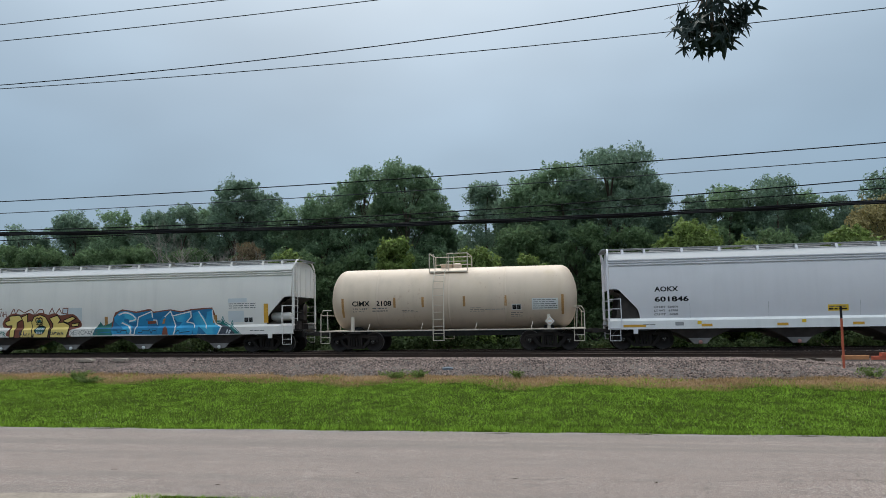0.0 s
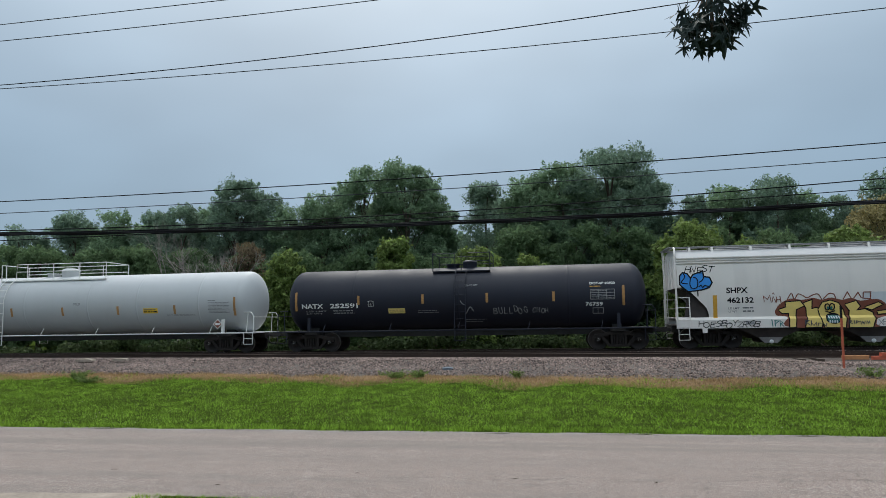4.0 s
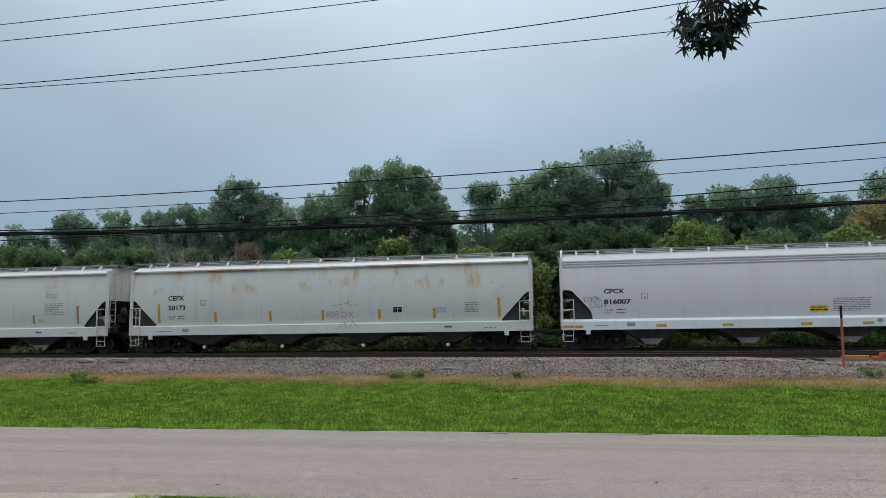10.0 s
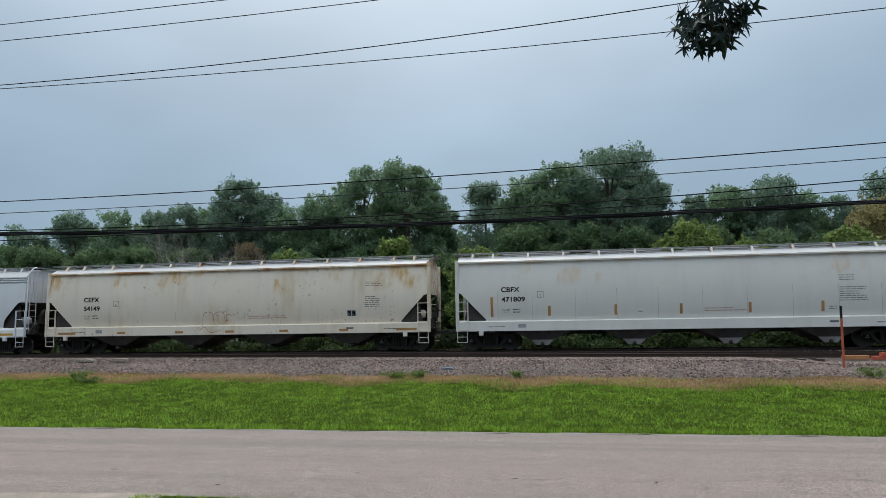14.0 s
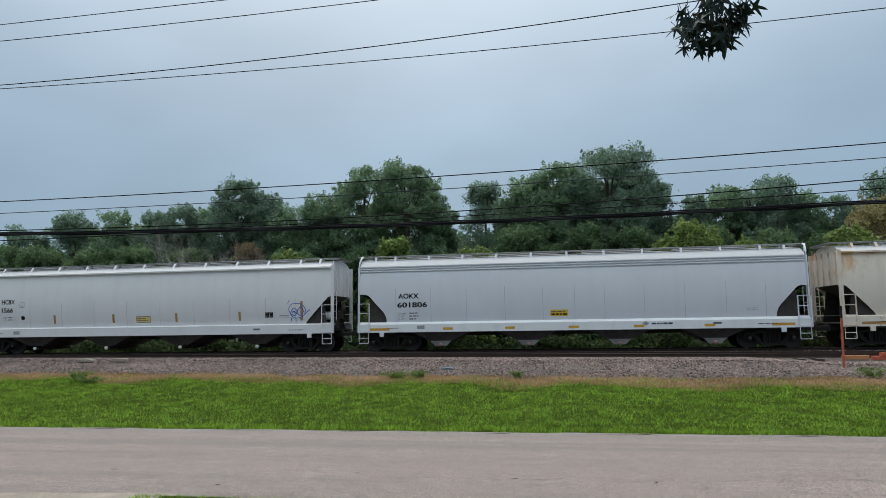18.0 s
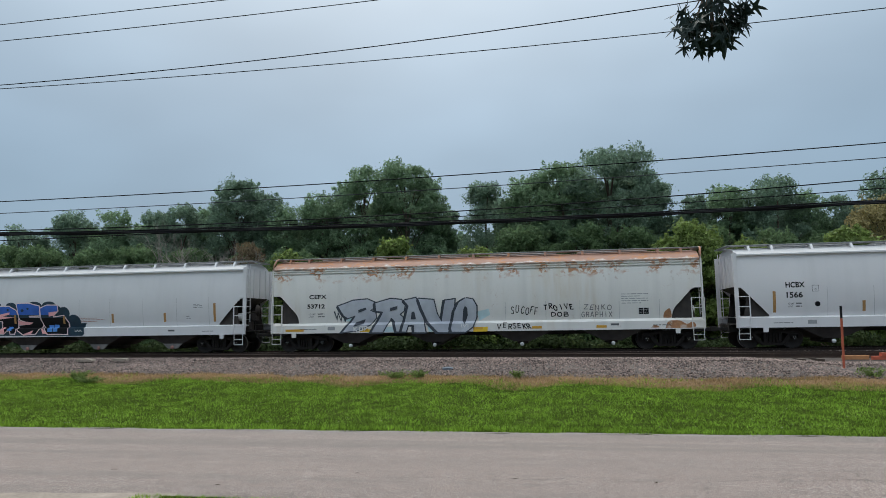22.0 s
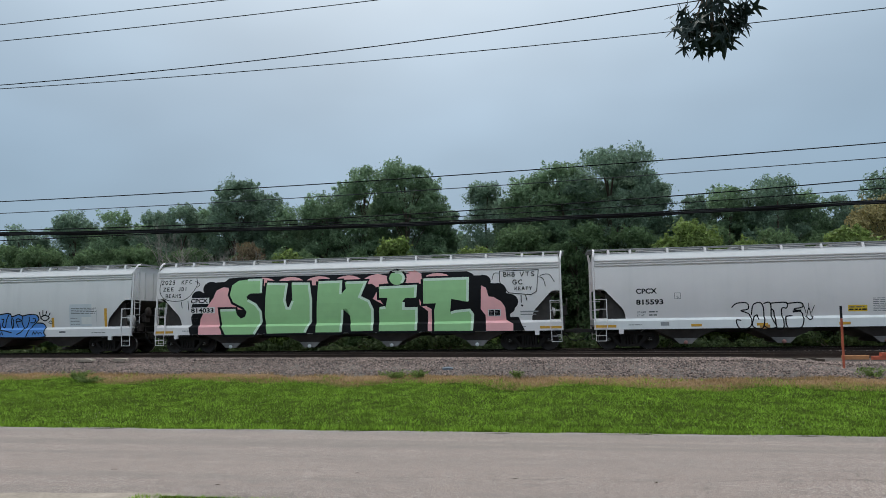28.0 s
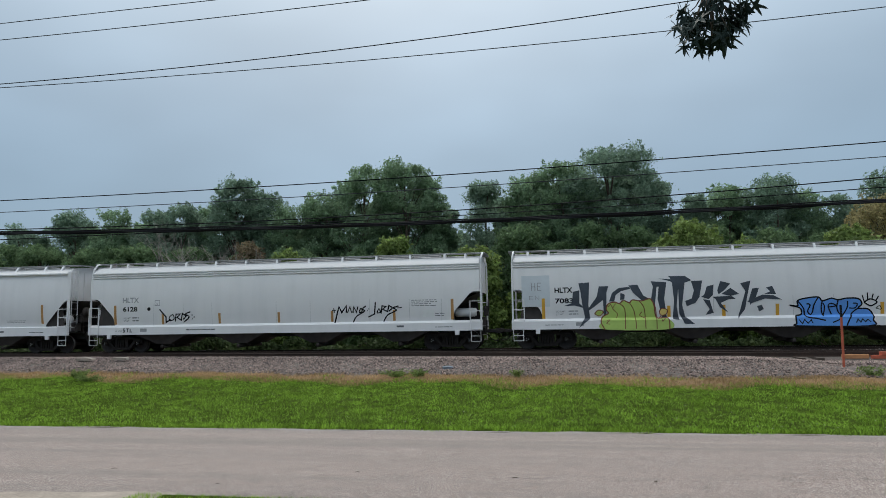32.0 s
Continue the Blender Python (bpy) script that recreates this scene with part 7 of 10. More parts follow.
s3.stroke([([(0.5, 1.19), (0.72, 1.18), (0.73, 1.08), (0.92, 1.08), (0.95, 1.18), (1.22, 1.16), (1.23, 1.03), (1.38, 1.03)], 0.035), ([(1.85, 1.06), (2.06, 1.04), (2.1, 1.14), (2.43, 1.12), (2.48, 1.19), (2.57, 1.01), (2.66, 1.15), (2.82, 1.13)], 0.035), ([(3.83, 0.99), (3.98, 1.13), (4.04, 1.1), (4.07, 0.99), (4.2, 1.03), (4.61, 1.07)], 0.035)], M["navy"], 0.036, "graffiti_accent")
s3.patch([(6, 1.41), (6.39, 1.33), (6.81, 1.36), (7.02, 0.93), (6.09, 0.93)], M["slate"], "graffiti_halo", 0.010)
s3.patch([(5.89, 1.58), (6.15, 1.57), (6.27, 1.8), (6.37, 1.53), (6.65, 1.35), (6.75, 1.61), (6.83, 1.31), (7.26, 0.93), (6.96, 0.93), (6.64, 1.26), (6.15, 1.39), (5.9, 1.46)], M["teal"], "graffiti_fill", 0.013, "teal graffiti flame")
s3.patch([(-0.64, 0.94), (-0.47, 1.36), (-0.34, 1.51), (-0.28, 1.61), (-0.14, 1.42), (0.24, 1.51), (0.46, 1.66), (0.54, 1.55), (0.44, 1.26), (0.44, 0.92)], M["teal"], "graffiti_fill", 0.007, "teal graffiti flame")
s3.stroke([(curve([(-0.53, 0.98), (-0.48, 1.23), (-0.06, 1.28), (0.36, 1.26)]), 0.04), ([(-0.23, 1.06), (0.35, 1.09)], 0.05)], M["low_blue"], 0.010, "graffiti_accent")
s3.stroke([([(5.96, 1.49), (6.16, 1.5), (6.27, 1.69), (6.35, 1.47), (6.67, 1.28), (6.76, 1.48), (6.84, 1.23), (7.2, 0.95)], 0.03), ([(6.49, 0.96), (6.55, 1.12), (6.62, 0.95)], 0.05), ([(6.63, 1.09), (6.71, 1.08), (6.64, 0.95)], 0.05)], M["patch"], 0.017, "graffiti_accent")
s3.patch([(5.76, 1.85), (5.95, 1.84), (5.94, 1.41), (5.76, 1.48)], AM, "graffiti_accent", 0.036)
s3.stroke(letters("HOESBOYZROB", -9.0, -6.5, 0.92, 1.20, 0.03, gap=-0.22, slant=0.08, wave=0.02), BK, 0.008, "graffiti_tag")
s3.stroke(letters("XEROXROS", -1.9, -0.3, 0.95, 1.2, 0.02, gap=-0.15, slant=0.06, wave=0.02), INK, 0.008, "graffiti_tag")
sill_notes(s3, 33)

# black tank car
s4 = on_tank(c4, 1.46, 2.46)
s4.letter("NATX", -7.51, -6.45, 2.05, 2.27, WH)
s4.letter("252591", -6.12, -4.75, 2.05, 2.27, WH)
load_data(s4, -7.3, -4.9, 1.76, 1.98, 2, FA)
reflectors(s4, (-4.72, -1.65, 1.33, 4.33), 2.19, 2.62, "amber", 0.11)
reflectors(s4, (-7.79, 7.38), 1.95, 2.84, "amber", 0.11)
s4.rect(-3.3, -2.5, 1.77, 2.0, M["gold"], "notice_panel", 0.005, "faded yellow notice panel")
s4.bars(-3.24, -2.55, 1.8, 1.97, 2, INK, "notice_writing", 0.4, 0.009, 42)
class_mark(s4, -4.25, 2.12, 0.24, "white")
s4.letter("DOT-SP 20820", 5.93, 7.03, 2.90, 3.01, WH, "specification_mark")
s4.bars(5.93, 6.4, 2.78, 2.86, 1, YE, "small_stencil", 0.6, 0.005, 43)
for k in range(4):
    s4.stroke([([(5.95, 2.24 + 0.145 * k), (7.0, 2.24 + 0.145 * k)], 0.02)], FA, 0.005, "table_line")
    s4.stroke([([(5.95 + 0.35 * k, 2.24), (5.95 + 0.35 * k, 2.68)], 0.02)], FA, 0.007, "table_line")
s4.bars(6.0, 6.95, 2.26, 2.66, 5, FA, "table_writing", 0.35, 0.009, 44)
s4.letter("76759", 5.73, 6.48, 1.95, 2.12, WH, "chalk_mark", bold=0.02)
s4.stroke([([(6.05, 1.62), (6.5, 1.62), (6.5, 1.86), (6.05, 1.86), (6.05, 1.62)], 0.025), ([(6.27, 1.62), (6.27, 1.86)], 0.02)], FA, 0.005, "stencil_plate")
s4.stroke(letters("BULLDOG", 1.6, 3.2, 1.68, 1.98, 0.025, wave=0.03), FA, 0.005, "chalk_tag")
s4.stroke(letters("CNOH", 3.35, 4.1, 1.68, 1.92, 0.02, wave=0.03), FA, 0.005, "chalk_tag")
s4.bars(-1.9, -0.9, 1.76, 1.92, 2, FA, "small_stencil", 0.3, 0.005, 45)
s4.bars(0.3, 0.9, 2.95, 3.05, 2, FA, "small_stencil", 0.4, 0.005, 46)
s4.bars(0.3, 1.4, 1.3, 1.5, 2, FA, "small_stencil", 0.3, 0.005, 47)
s4.stroke([(curve([(0.1, 2.3), (0.2, 2.15), (0.35, 2.1)]), 0.03), (curve([(0.35, 1.7), (0.55, 2.0), (0.7, 1.8)]), 0.03)], FA, 0.005, "chalk_tag")

# long white tank car
s5 = on_tank(c5, 1.52, 2.51)
s5.letter("CHVX 100016", -7.94, -6.26, 1.92, 2.10, BK, bold=0.02)
load_data(s5, -7.8, -6.0, 1.52, 1.74, 2, INK)
reflectors(s5, (-6.1, -3.3, -0.4, 2.68, 5.74), 1.93, 2.36, "amber", 0.12)
reflectors(s5, (-8.9, 8.88), 1.80, 2.70, "amber", 0.12)
notice(s5, 4.06, 1.98, 0.78, 0.25)
s5.stroke([([(7.51, 1.96 + 0.16 * k), (8.63, 1.96 + 0.16 * k)], 0.016) for k in range(4)], INK, 0.005, "table_line")
s5.bars(7.55, 8.6, 1.98, 2.42, 6, FA, "table_writing", 0.35, 0.008, 52)
s5.bars(7.5, 7.9, 2.52, 2.58, 1, INK, "small_stencil", 0.6, 0.005, 53)
s5.bars(5.3, 6.9, 1.83, 1.92, 2, INK, "small_stencil", 0.35, 0.005, 54)
s5.bars(0.2, 0.65, 2.4, 2.58, 3, INK, "small_stencil", 0.4, 0.005, 55)
placard(c5, 8.08, 1.40, 0.25, M["rust_red"])

# pale grey hopper
s6 = on_hopper(c6, "ribbed")
s6.letter("CPCX", -7.98, -7.10, 2.47, 2.68, BK, bold=0.03)
s6.letter("816007", -7.99, -6.84, 2.00, 2.22, BK, bold=0.03)
load_data(s6, -7.98, -7.05, 1.55, 1.82, 2, INK)
class_mark(s6, -6.38, 2.21, 0.25)
notice(s6, 0.46, 1.54, 0.72, 0.26)
s6.bars(1.38, 2.95, 1.54, 2.12, 8, INK, "small_stencil", 0.42, 0.005, 62)
consolidated(s6, 6.54, 1.55, 0.56, 0.3)
s6.bars(7.45, 8.05, 1.6, 1.8, 3, FA, "small_stencil", 0.4, 0.005, 63)
s6.stroke(letters("KOOB", -8.85, -8.1, 2.12, 2.36, 0.02, wave=0.02) + letters("LEON", -8.6, -7.9, 1.86, 2.08, 0.02, wave=0.02), M["teal"], 0.005, "chalk_tag")
sill_reflectors(s6, (-5.6, -2.87, 0.27, 2.65, 5.43))
sill_reflectors(s6, (-9.4, 9.35), w=0.95)
sill_notes(s6, 64, True)
seams(s6, (-6.5, -4.6, -2.9, -1.2, 1.0, 4.3, 5.9), z0=1.36, z1=1.8)

# grey hopper with rust along the roof
s7 = on_hopper(c7, "plain")
s7.letter("CEFX", -7.83, -7.0, 2.57, 2.81, BK)
s7.letter("50173", -7.82, -6.93, 2.10, 2.34, BK)
load_data(s7, -7.8, -6.95, 1.62, 1.86, 2, INK)
class_mark(s7, -6.13, 2.30, 0.26)
reflectors(s7, (-5.36, -2.55, 0.07, 2.82, 5.42), 1.50, 1.98, "yellow", 0.13)
reflectors(s7, (-8.33, 8.4), 1.50, 2.41, "yellow", 0.13)
consolidated(s7, 3.46, 1.78, 0.47, 0.31)
s7.bars(5.5, 6.0, 1.76, 2.03, 3, INK, "small_stencil", 0.45, 0.005, 72)
s7.bars(6.85, 7.5, 1.76, 2.24, 6, INK, "small_stencil", 0.45, 0.005, 73)
s7.stroke(letters("ROB", 0.2, 0.8, 1.62, 1.92, 0.022, slant=0.1) + letters("OX", 0.98, 1.6, 1.6, 1.9, 0.022) + [(curve([(0.5, 2.15), (1.3, 2.3), (1.35, 2.42), (1.4, 2.2), (1.8, 2.2)]), 0.02), ([(0.8, 1.05), (1.1, 1.4), (1.3, 1.1)], 0.02), ([(1.4, 1.1), (1.5, 1.42), (1.9, 1.1)], 0.02)], M["rust_ink"], 0.005, "chalk_tag")
sill_notes(s7, 74)
seams(s7, (-6.4, -3.0, -0.9, 1.0, 3.0, 6.3), z1=2.6)

# grey hopper with amber reflectors
s8 = on_hopper(c8, "plain")
s8.letter("CBFX", -7.79, -6.95, 2.63, 2.86, BK)
s8.letter("471809", -7.78, -6.72, 2.19, 2.42, BK)
load_data(s8, -7.75, -6.9, 1.66, 1.9, 2, INK)
class_mark(s8, -6.16, 2.37, 0.26)
reflectors(s8, (-5.65, -2.76, 0.0, 2.82, 5.71), 1.54, 1.99, "amber", 0.12)
reflectors(s8, (-8.22, 8.2), 1.52, 2.42, "amber", 0.12)
s8.rect(-1.84, -1.58, 1.62, 1.82, WH, "stencil_plate", 0.005)
s8.bars(-1.82, -1.6, 1.64, 1.72, 1, INK, "stencil_marks", 0.6, 0.009, 82)
s8.bars(0.96, 2.7, 1.62, 1.82, 2, M["rust_ink"], "small_stencil", 0.4, 0.005, 83)
s8.bars(6.38, 7.05, 2.82, 3.1, 3, INK, "small_stencil", 0.4, 0.005, 84)
s8.bars(6.38, 7.48, 1.96, 2.6, 7, INK, "small_stencil", 0.4, 0.005, 85)
s8.bars(5.95, 6.25, 1.62, 1.8, 2, INK, "small_stencil", 0.45, 0.005, 86)
sill_notes(s8, 87)
seams(s8, (-7.95, -6.4, -4.5, -2.7, -0.95, 0.9, 2.72, 4.55, 6.35, 8.0), z1=2.7)

# weathered cream hopper
s9 = on_hopper(c9, "plain")
s9.letter("CEFX", -7.78, -6.92, 2.58, 2.82, BK, bold=0.03)
s9.letter("54149", -7.77, -6.88, 2.14, 2.38, BK, bold=0.03)
load_data(s9, -7.75, -6.95, 1.70, 1.95, 2, INK)
class_mark(s9, -6.13, 2.35, 0.26)
sill_reflectors(s9, (-5.65, -2.55, 0.08, 2.82, 5.78), "amber")
sill_reflectors(s9, (-8.65, 8.77), "amber", 0.98)
consolidated(s9, 5.91, 1.66, 0.46, 0.31)
s9.bars(6.82, 7.65, 3.05, 3.3, 3, INK, "small_stencil", 0.4, 0.005, 92)
s9.bars(6.8, 7.55, 2.08, 2.62, 6, INK, "small_stencil", 0.42, 0.005, 93)
s9.bars(1.0, 2.98, 1.62, 1.80, 2, M["rust_ink"], "small_stencil", 0.4, 0.005, 94)
s9.stroke([(curve([(-1.4, 1.3), (-1.3, 1.9), (-0.9, 1.95), (-0.8, 1.5), (-0.75, 1.9), (-0.3, 1.95), (-0.2, 1.45), (-0.1, 1.85), (0.15, 1.8)]), 0.022), (curve([(-1.5, 1.1), (-1.2, 1.25), (-0.9, 1.0), (-0.4, 1.1)]), 0.022)], M["rust_ink"], 0.005, "chalk_tag")
sill_notes(s9, 95)
seams(s9, (-6.4, -4.6, -2.8, -1.0, 0.8, 2.6, 4.5, 6.4), z1=2.0)

# clean blue-grey hopper
s10 = on_hopper(c10, "ribbed")
s10.letter("AOKX", -7.93, -6.96, 2.43, 2.67, BK)
s10.letter("601806", -7.98, -6.57, 2.02, 2.27, BK)
load_data(s10, -7.97, -6.99, 1.42, 1.82, 3, INK)
notice(s10, -0.98, 1.52, 0.76, 0.29)
sill_reflectors(s10, (-5.62, -2.79, 0.02, 2.82, 5.76))
sill_reflectors(s10, (-8.81, 8.72), w=0.92)
s10.bars(7.3, 7.8, 1.62, 1.78, 2, FA, "small_stencil", 0.4, 0.005, 102)
sill_notes(s10, 103, True)
seams(s10, (-8.05, -6.4, -4.75, -3.0, -1.3, 0.1, 1.4, 3.1, 4.8, 6.5, 8.1), z1=2.9)

# light grey hopper with a blue scrawl
s11 = on_hopper(c11, "plain")
s11.letter("HCBX", -7.83, -7.07, 2.56, 2.80, BK)
s11.letter("1566", -7.81, -7.17, 2.13, 2.38, BK)
load_data(s11, -7.75, -7.2, 1.7, 1.95, 2, INK)
class_mark(s11, -6.78, 2.39, 0.25)
s11.patch([(-6.6 + 0.11 * math.cos(a), 1.86 + 0.11 * math.sin(a)) for a in np.linspace(0, math.tau, 17)[:-1]], BK, "round_mark", 0.005)
reflectors(s11, (-4.8, -1.53, 1.86, 5.17), 1.53, 1.97, "amber", 0.12)
reflectors(s11, (-8.3, 8.31), 1.52, 2.42, "amber", 0.12)
s11.rect(-0.29, 0.48, 1.53, 1.84, INK, "notice_panel", 0.004)
s11.rect(-0.26, 0.45, 1.56, 1.81, M["gold"], "notice_panel", 0.007, "faded yellow notice panel")
s11.bars(-0.22, 0.42, 1.58, 1.79, 2, INK, "notice_writing", 0.55, 0.010, 112)
consolidated(s11, 6.45, 1.64, 0.46, 0.31)
s11.bars(7.2, 7.7, 1.66, 1.8, 2, INK, "small_stencil", 0.4, 0.005, 113)
s11.stroke([(curve([(7.75, 1.85), (7.9, 2.1), (8.1, 1.95), (7.95, 1.75), (7.75, 1.85)]), 0.035), (curve([(8.05, 1.9), (8.25, 2.15), (8.4, 1.95), (8.25, 1.75), (8.05, 1.9)]), 0.035), (curve([(7.65, 2.05), (7.85, 2.3), (8.3, 2.28), (8.5, 2.0), (8.35, 1.7), (7.9, 1.65), (7.65, 2.05)]), 0.03), ([(7.8, 1.65), (7.75, 1.45)], 0.03), ([(8.0, 1.65), (8.02, 1.45)], 0.03), ([(8.2, 1.65), (8.3, 1.48)], 0.03), ([(8.45, 1.8), (8.75, 2.05)], 0.03), ([(7.62, 2.3), (7.7, 2.5)], 0.025), (curve([(7.85, 1.9), (7.95, 1.95), (8.0, 1.85)]), 0.06)], M["deep_blue"], 0.006, "graffiti_tag", "blue scrawled face tag")
sill_notes(s11, 114)
seams(s11, (-6.2, -4.4, -2.6, -0.8, 1.0, 2.8, 4.65, 6.5, 8.0), z1=2.6)

# rusty-roofed hopper with silver letters
s12 = on_hopper(c12, "ribbed")
s12.letter("CEFX", -7.97, -7.11, 2.50, 2.70, BK)
s12.letter("53712", -8.07, -7.20, 2.05, 2.26, BK)
load_data(s12, -8.0, -7.2, 1.6, 1.85, 2, INK)
s12.patch([(-5.51, 1.03), (-4.78, 1.06), (-4.75, 0.92), (-5.47, 0.93)], M["notice"], "graffiti_accent", 0.004)
s12.patch([(-2.82, 1.03), (-2.37, 1.04), (-2.36, 0.88), (-2.85, 0.89)], M["notice"], "graffiti_accent", 0.004)
s12.patch([(-0.13, 1.04), (0.49, 1.1), (0.47, 0.88), (-0.19, 0.87)], M["notice"], "graffiti_accent", 0.004)
s12.patch([(0, 1.78), (0.53, 1.9), (0.6, 1.64), (0.1, 1.36)], M["pale_blue"], "graffiti_accent", 0.004, "faded pale blue spray haze")
s12.patch([(-6.36, 1.46), (-5.75, 1.63), (-5.93, 1.41)], M["pale_blue"], "graffiti_accent", 0.004, "faded pale blue spray haze")
s12.patch([(-4.4, 1.13), (-3.55, 1.2), (-3.31, 0.93), (-4.49, 0.91)], M["pale_blue"], "graffiti_accent", 0.004, "faded pale blue spray haze")
s12.patch([(-2.29, 1.23), (-1.22, 1.25), (-1.19, 1), (-2.22, 0.9)], M["pale_blue"], "graffiti_accent", 0.004, "faded pale blue spray haze")
s12.stroke([([(-6.62, 2.12), (-5.9, 2.36), (-5.21, 2.41), (-4.87, 2.26), (-4.86, 2.06), (-5.1, 1.88), (-4.84, 1.79), (-4.81, 1.57), (-5.08, 1.24), (-5.69, 0.99), (-6.42, 0.9), (-5.93, 1.46), (-5.79, 1.67), (-6.19, 1.55), (-6.37, 1.7), (-6.52, 1.95), (-6.62, 2.12)], 0.1)], M["slate"], 0.007, "graffiti_shade")
s12.stroke([([(-6.54, 2.14), (-5.81, 2.39), (-5.12, 2.44), (-4.78, 2.29), (-4.77, 2.09), (-5.01, 1.91), (-4.76, 1.82), (-4.72, 1.59), (-4.99, 1.27), (-5.6, 1.01), (-6.33, 0.93), (-5.84, 1.49), (-5.71, 1.7), (-6.1, 1.58), (-6.29, 1.72), (-6.44, 1.97), (-6.54, 2.14)], 0.11)], M["slate"], 0.009, "graffiti_outline", "dark blue-grey graffiti outline")
s12.patch([(-6.54, 2.14), (-5.81, 2.39), (-5.12, 2.44), (-4.78, 2.29), (-4.77, 2.09), (-5.01, 1.91), (-4.76, 1.82), (-4.72, 1.59), (-4.99, 1.27), (-5.6, 1.01), (-6.33, 0.93), (-5.84, 1.49), (-5.71, 1.7), (-6.1, 1.58), (-6.29, 1.72), (-6.44, 1.97)], M["silver"], "graffiti_fill", 0.011, "silver-grey graffiti letter")
s12.stroke([([(-4.83, 2.23), (-4.09, 2.41), (-3.59, 2.36), (-3.42, 2.17), (-3.48, 1.86), (-3.7, 1.69), (-3.45, 1.46), (-3.38, 0.9), (-3.81, 0.9), (-3.92, 1.38), (-4.08, 1.55), (-4.49, 0.88), (-5, 0.89), (-4.55, 1.67), (-4.46, 1.82), (-4.8, 1.88), (-4.83, 2.23)], 0.1)], M["slate"], 0.013, "graffiti_shade")
s12.stroke([([(-4.74, 2.25), (-4.01, 2.44), (-3.5, 2.38), (-3.34, 2.19), (-3.39, 1.89), (-3.61, 1.72), (-3.37, 1.48), (-3.29, 0.92), (-3.73, 0.93), (-3.84, 1.4), (-4, 1.58), (-4.41, 0.9), (-4.92, 0.91), (-4.46, 1.69), (-4.37, 1.85), (-4.71, 1.9), (-4.74, 2.25)], 0.11)], M["slate"], 0.015, "graffiti_outline", "dark blue-grey graffiti outline")
s12.patch([(-4.74, 2.25), (-4.01, 2.44), (-3.5, 2.38), (-3.34, 2.19), (-3.39, 1.89), (-3.61, 1.72), (-3.37, 1.48), (-3.29, 0.92), (-3.73, 0.93), (-3.84, 1.4), (-4, 1.58), (-4.41, 0.9), (-4.92, 0.91), (-4.46, 1.69), (-4.37, 1.85), (-4.71, 1.9)], M["silver"], "graffiti_fill", 0.017, "silver-grey graffiti letter")
s12.stroke([([(-3.46, 2.32), (-2.91, 2.43), (-2.75, 2.15), (-2.61, 1.63), (-2.46, 0.86), (-2.97, 0.87), (-3, 1.19), (-3.28, 1.2), (-3.38, 0.9), (-3.58, 0.9), (-3.36, 1.65), (-3.24, 2.08), (-3.46, 2.32)], 0.1)], M["slate"], 0.019, "graffiti_shade")
s12.stroke([([(-3.37, 2.35), (-2.82, 2.46), (-2.67, 2.18), (-2.52, 1.66), (-2.37, 0.88), (-2.89, 0.89), (-2.92, 1.22), (-3.19, 1.22), (-3.29, 0.92), (-3.49, 0.93), (-3.28, 1.67), (-3.16, 2.1), (-3.37, 2.35)], 0.11)], M["slate"], 0.021, "graffiti_outline", "dark blue-grey graffiti outline")
s12.patch([(-3.37, 2.35), (-2.82, 2.46), (-2.67, 2.18), (-2.52, 1.66), (-2.37, 0.88), (-2.89, 0.89), (-2.92, 1.22), (-3.19, 1.22), (-3.29, 0.92), (-3.49, 0.93), (-3.28, 1.67), (-3.16, 2.1)], M["silver"], "graffiti_fill", 0.023, "silver-grey graffiti letter")
s12.stroke([([(-2.78, 2.39), (-2.07, 2.33), (-1.94, 1.71), (-1.72, 1.33), (-1.54, 2.28), (-1.1, 2.33), (-1.15, 1.78), (-1.4, 0.85), (-1.88, 0.85), (-2.37, 1.35), (-2.6, 1.87), (-2.78, 2.39)], 0.1)], M["slate"], 0.025, "graffiti_shade")
s12.stroke([([(-2.7, 2.42), (-1.99, 2.35), (-1.85, 1.73), (-1.64, 1.35), (-1.45, 2.31), (-1.01, 2.36), (-1.07, 1.8), (-1.32, 0.87), (-1.79, 0.88), (-2.28, 1.38), (-2.51, 1.9), (-2.7, 2.42)], 0.11)], M["slate"], 0.027, "graffiti_outline", "dark blue-grey graffiti outline")
s12.patch([(-2.7, 2.42), (-1.99, 2.35), (-1.85, 1.73), (-1.64, 1.35), (-1.45, 2.31), (-1.01, 2.36), (-1.07, 1.8), (-1.32, 0.87), (-1.79, 0.88), (-2.28, 1.38), (-2.51, 1.9)], M["silver"], "graffiti_fill", 0.029, "silver-grey graffiti letter")
s12.stroke([([(-0.58, 2.38), (-0.26, 2.31), (-0.1, 2.01), (-0.12, 1.51), (-0.28, 1.09), (-0.6, 0.85), (-1.24, 0.86), (-1.27, 1.01), (-1.11, 1.78), (-0.91, 2.18), (-0.58, 2.38)], 0.1)], M["slate"], 0.031, "graffiti_shade")
s12.stroke([([(-0.5, 2.4), (-0.18, 2.34), (-0.01, 2.04), (-0.03, 1.53), (-0.2, 1.11), (-0.51, 0.88), (-1.15, 0.89), (-1.19, 1.04), (-1.02, 1.8), (-0.82, 2.21), (-0.5, 2.4)], 0.11)], M["slate"], 0.033, "graffiti_outline", "dark blue-grey graffiti outline")
s12.patch([(-0.5, 2.4), (-0.18, 2.34), (-0.01, 2.04), (-0.03, 1.53), (-0.2, 1.11), (-0.51, 0.88), (-1.15, 0.89), (-1.19, 1.04), (-1.02, 1.8), (-0.82, 2.21)], M["silver"], "graffiti_fill", 0.035, "silver-grey graffiti letter")
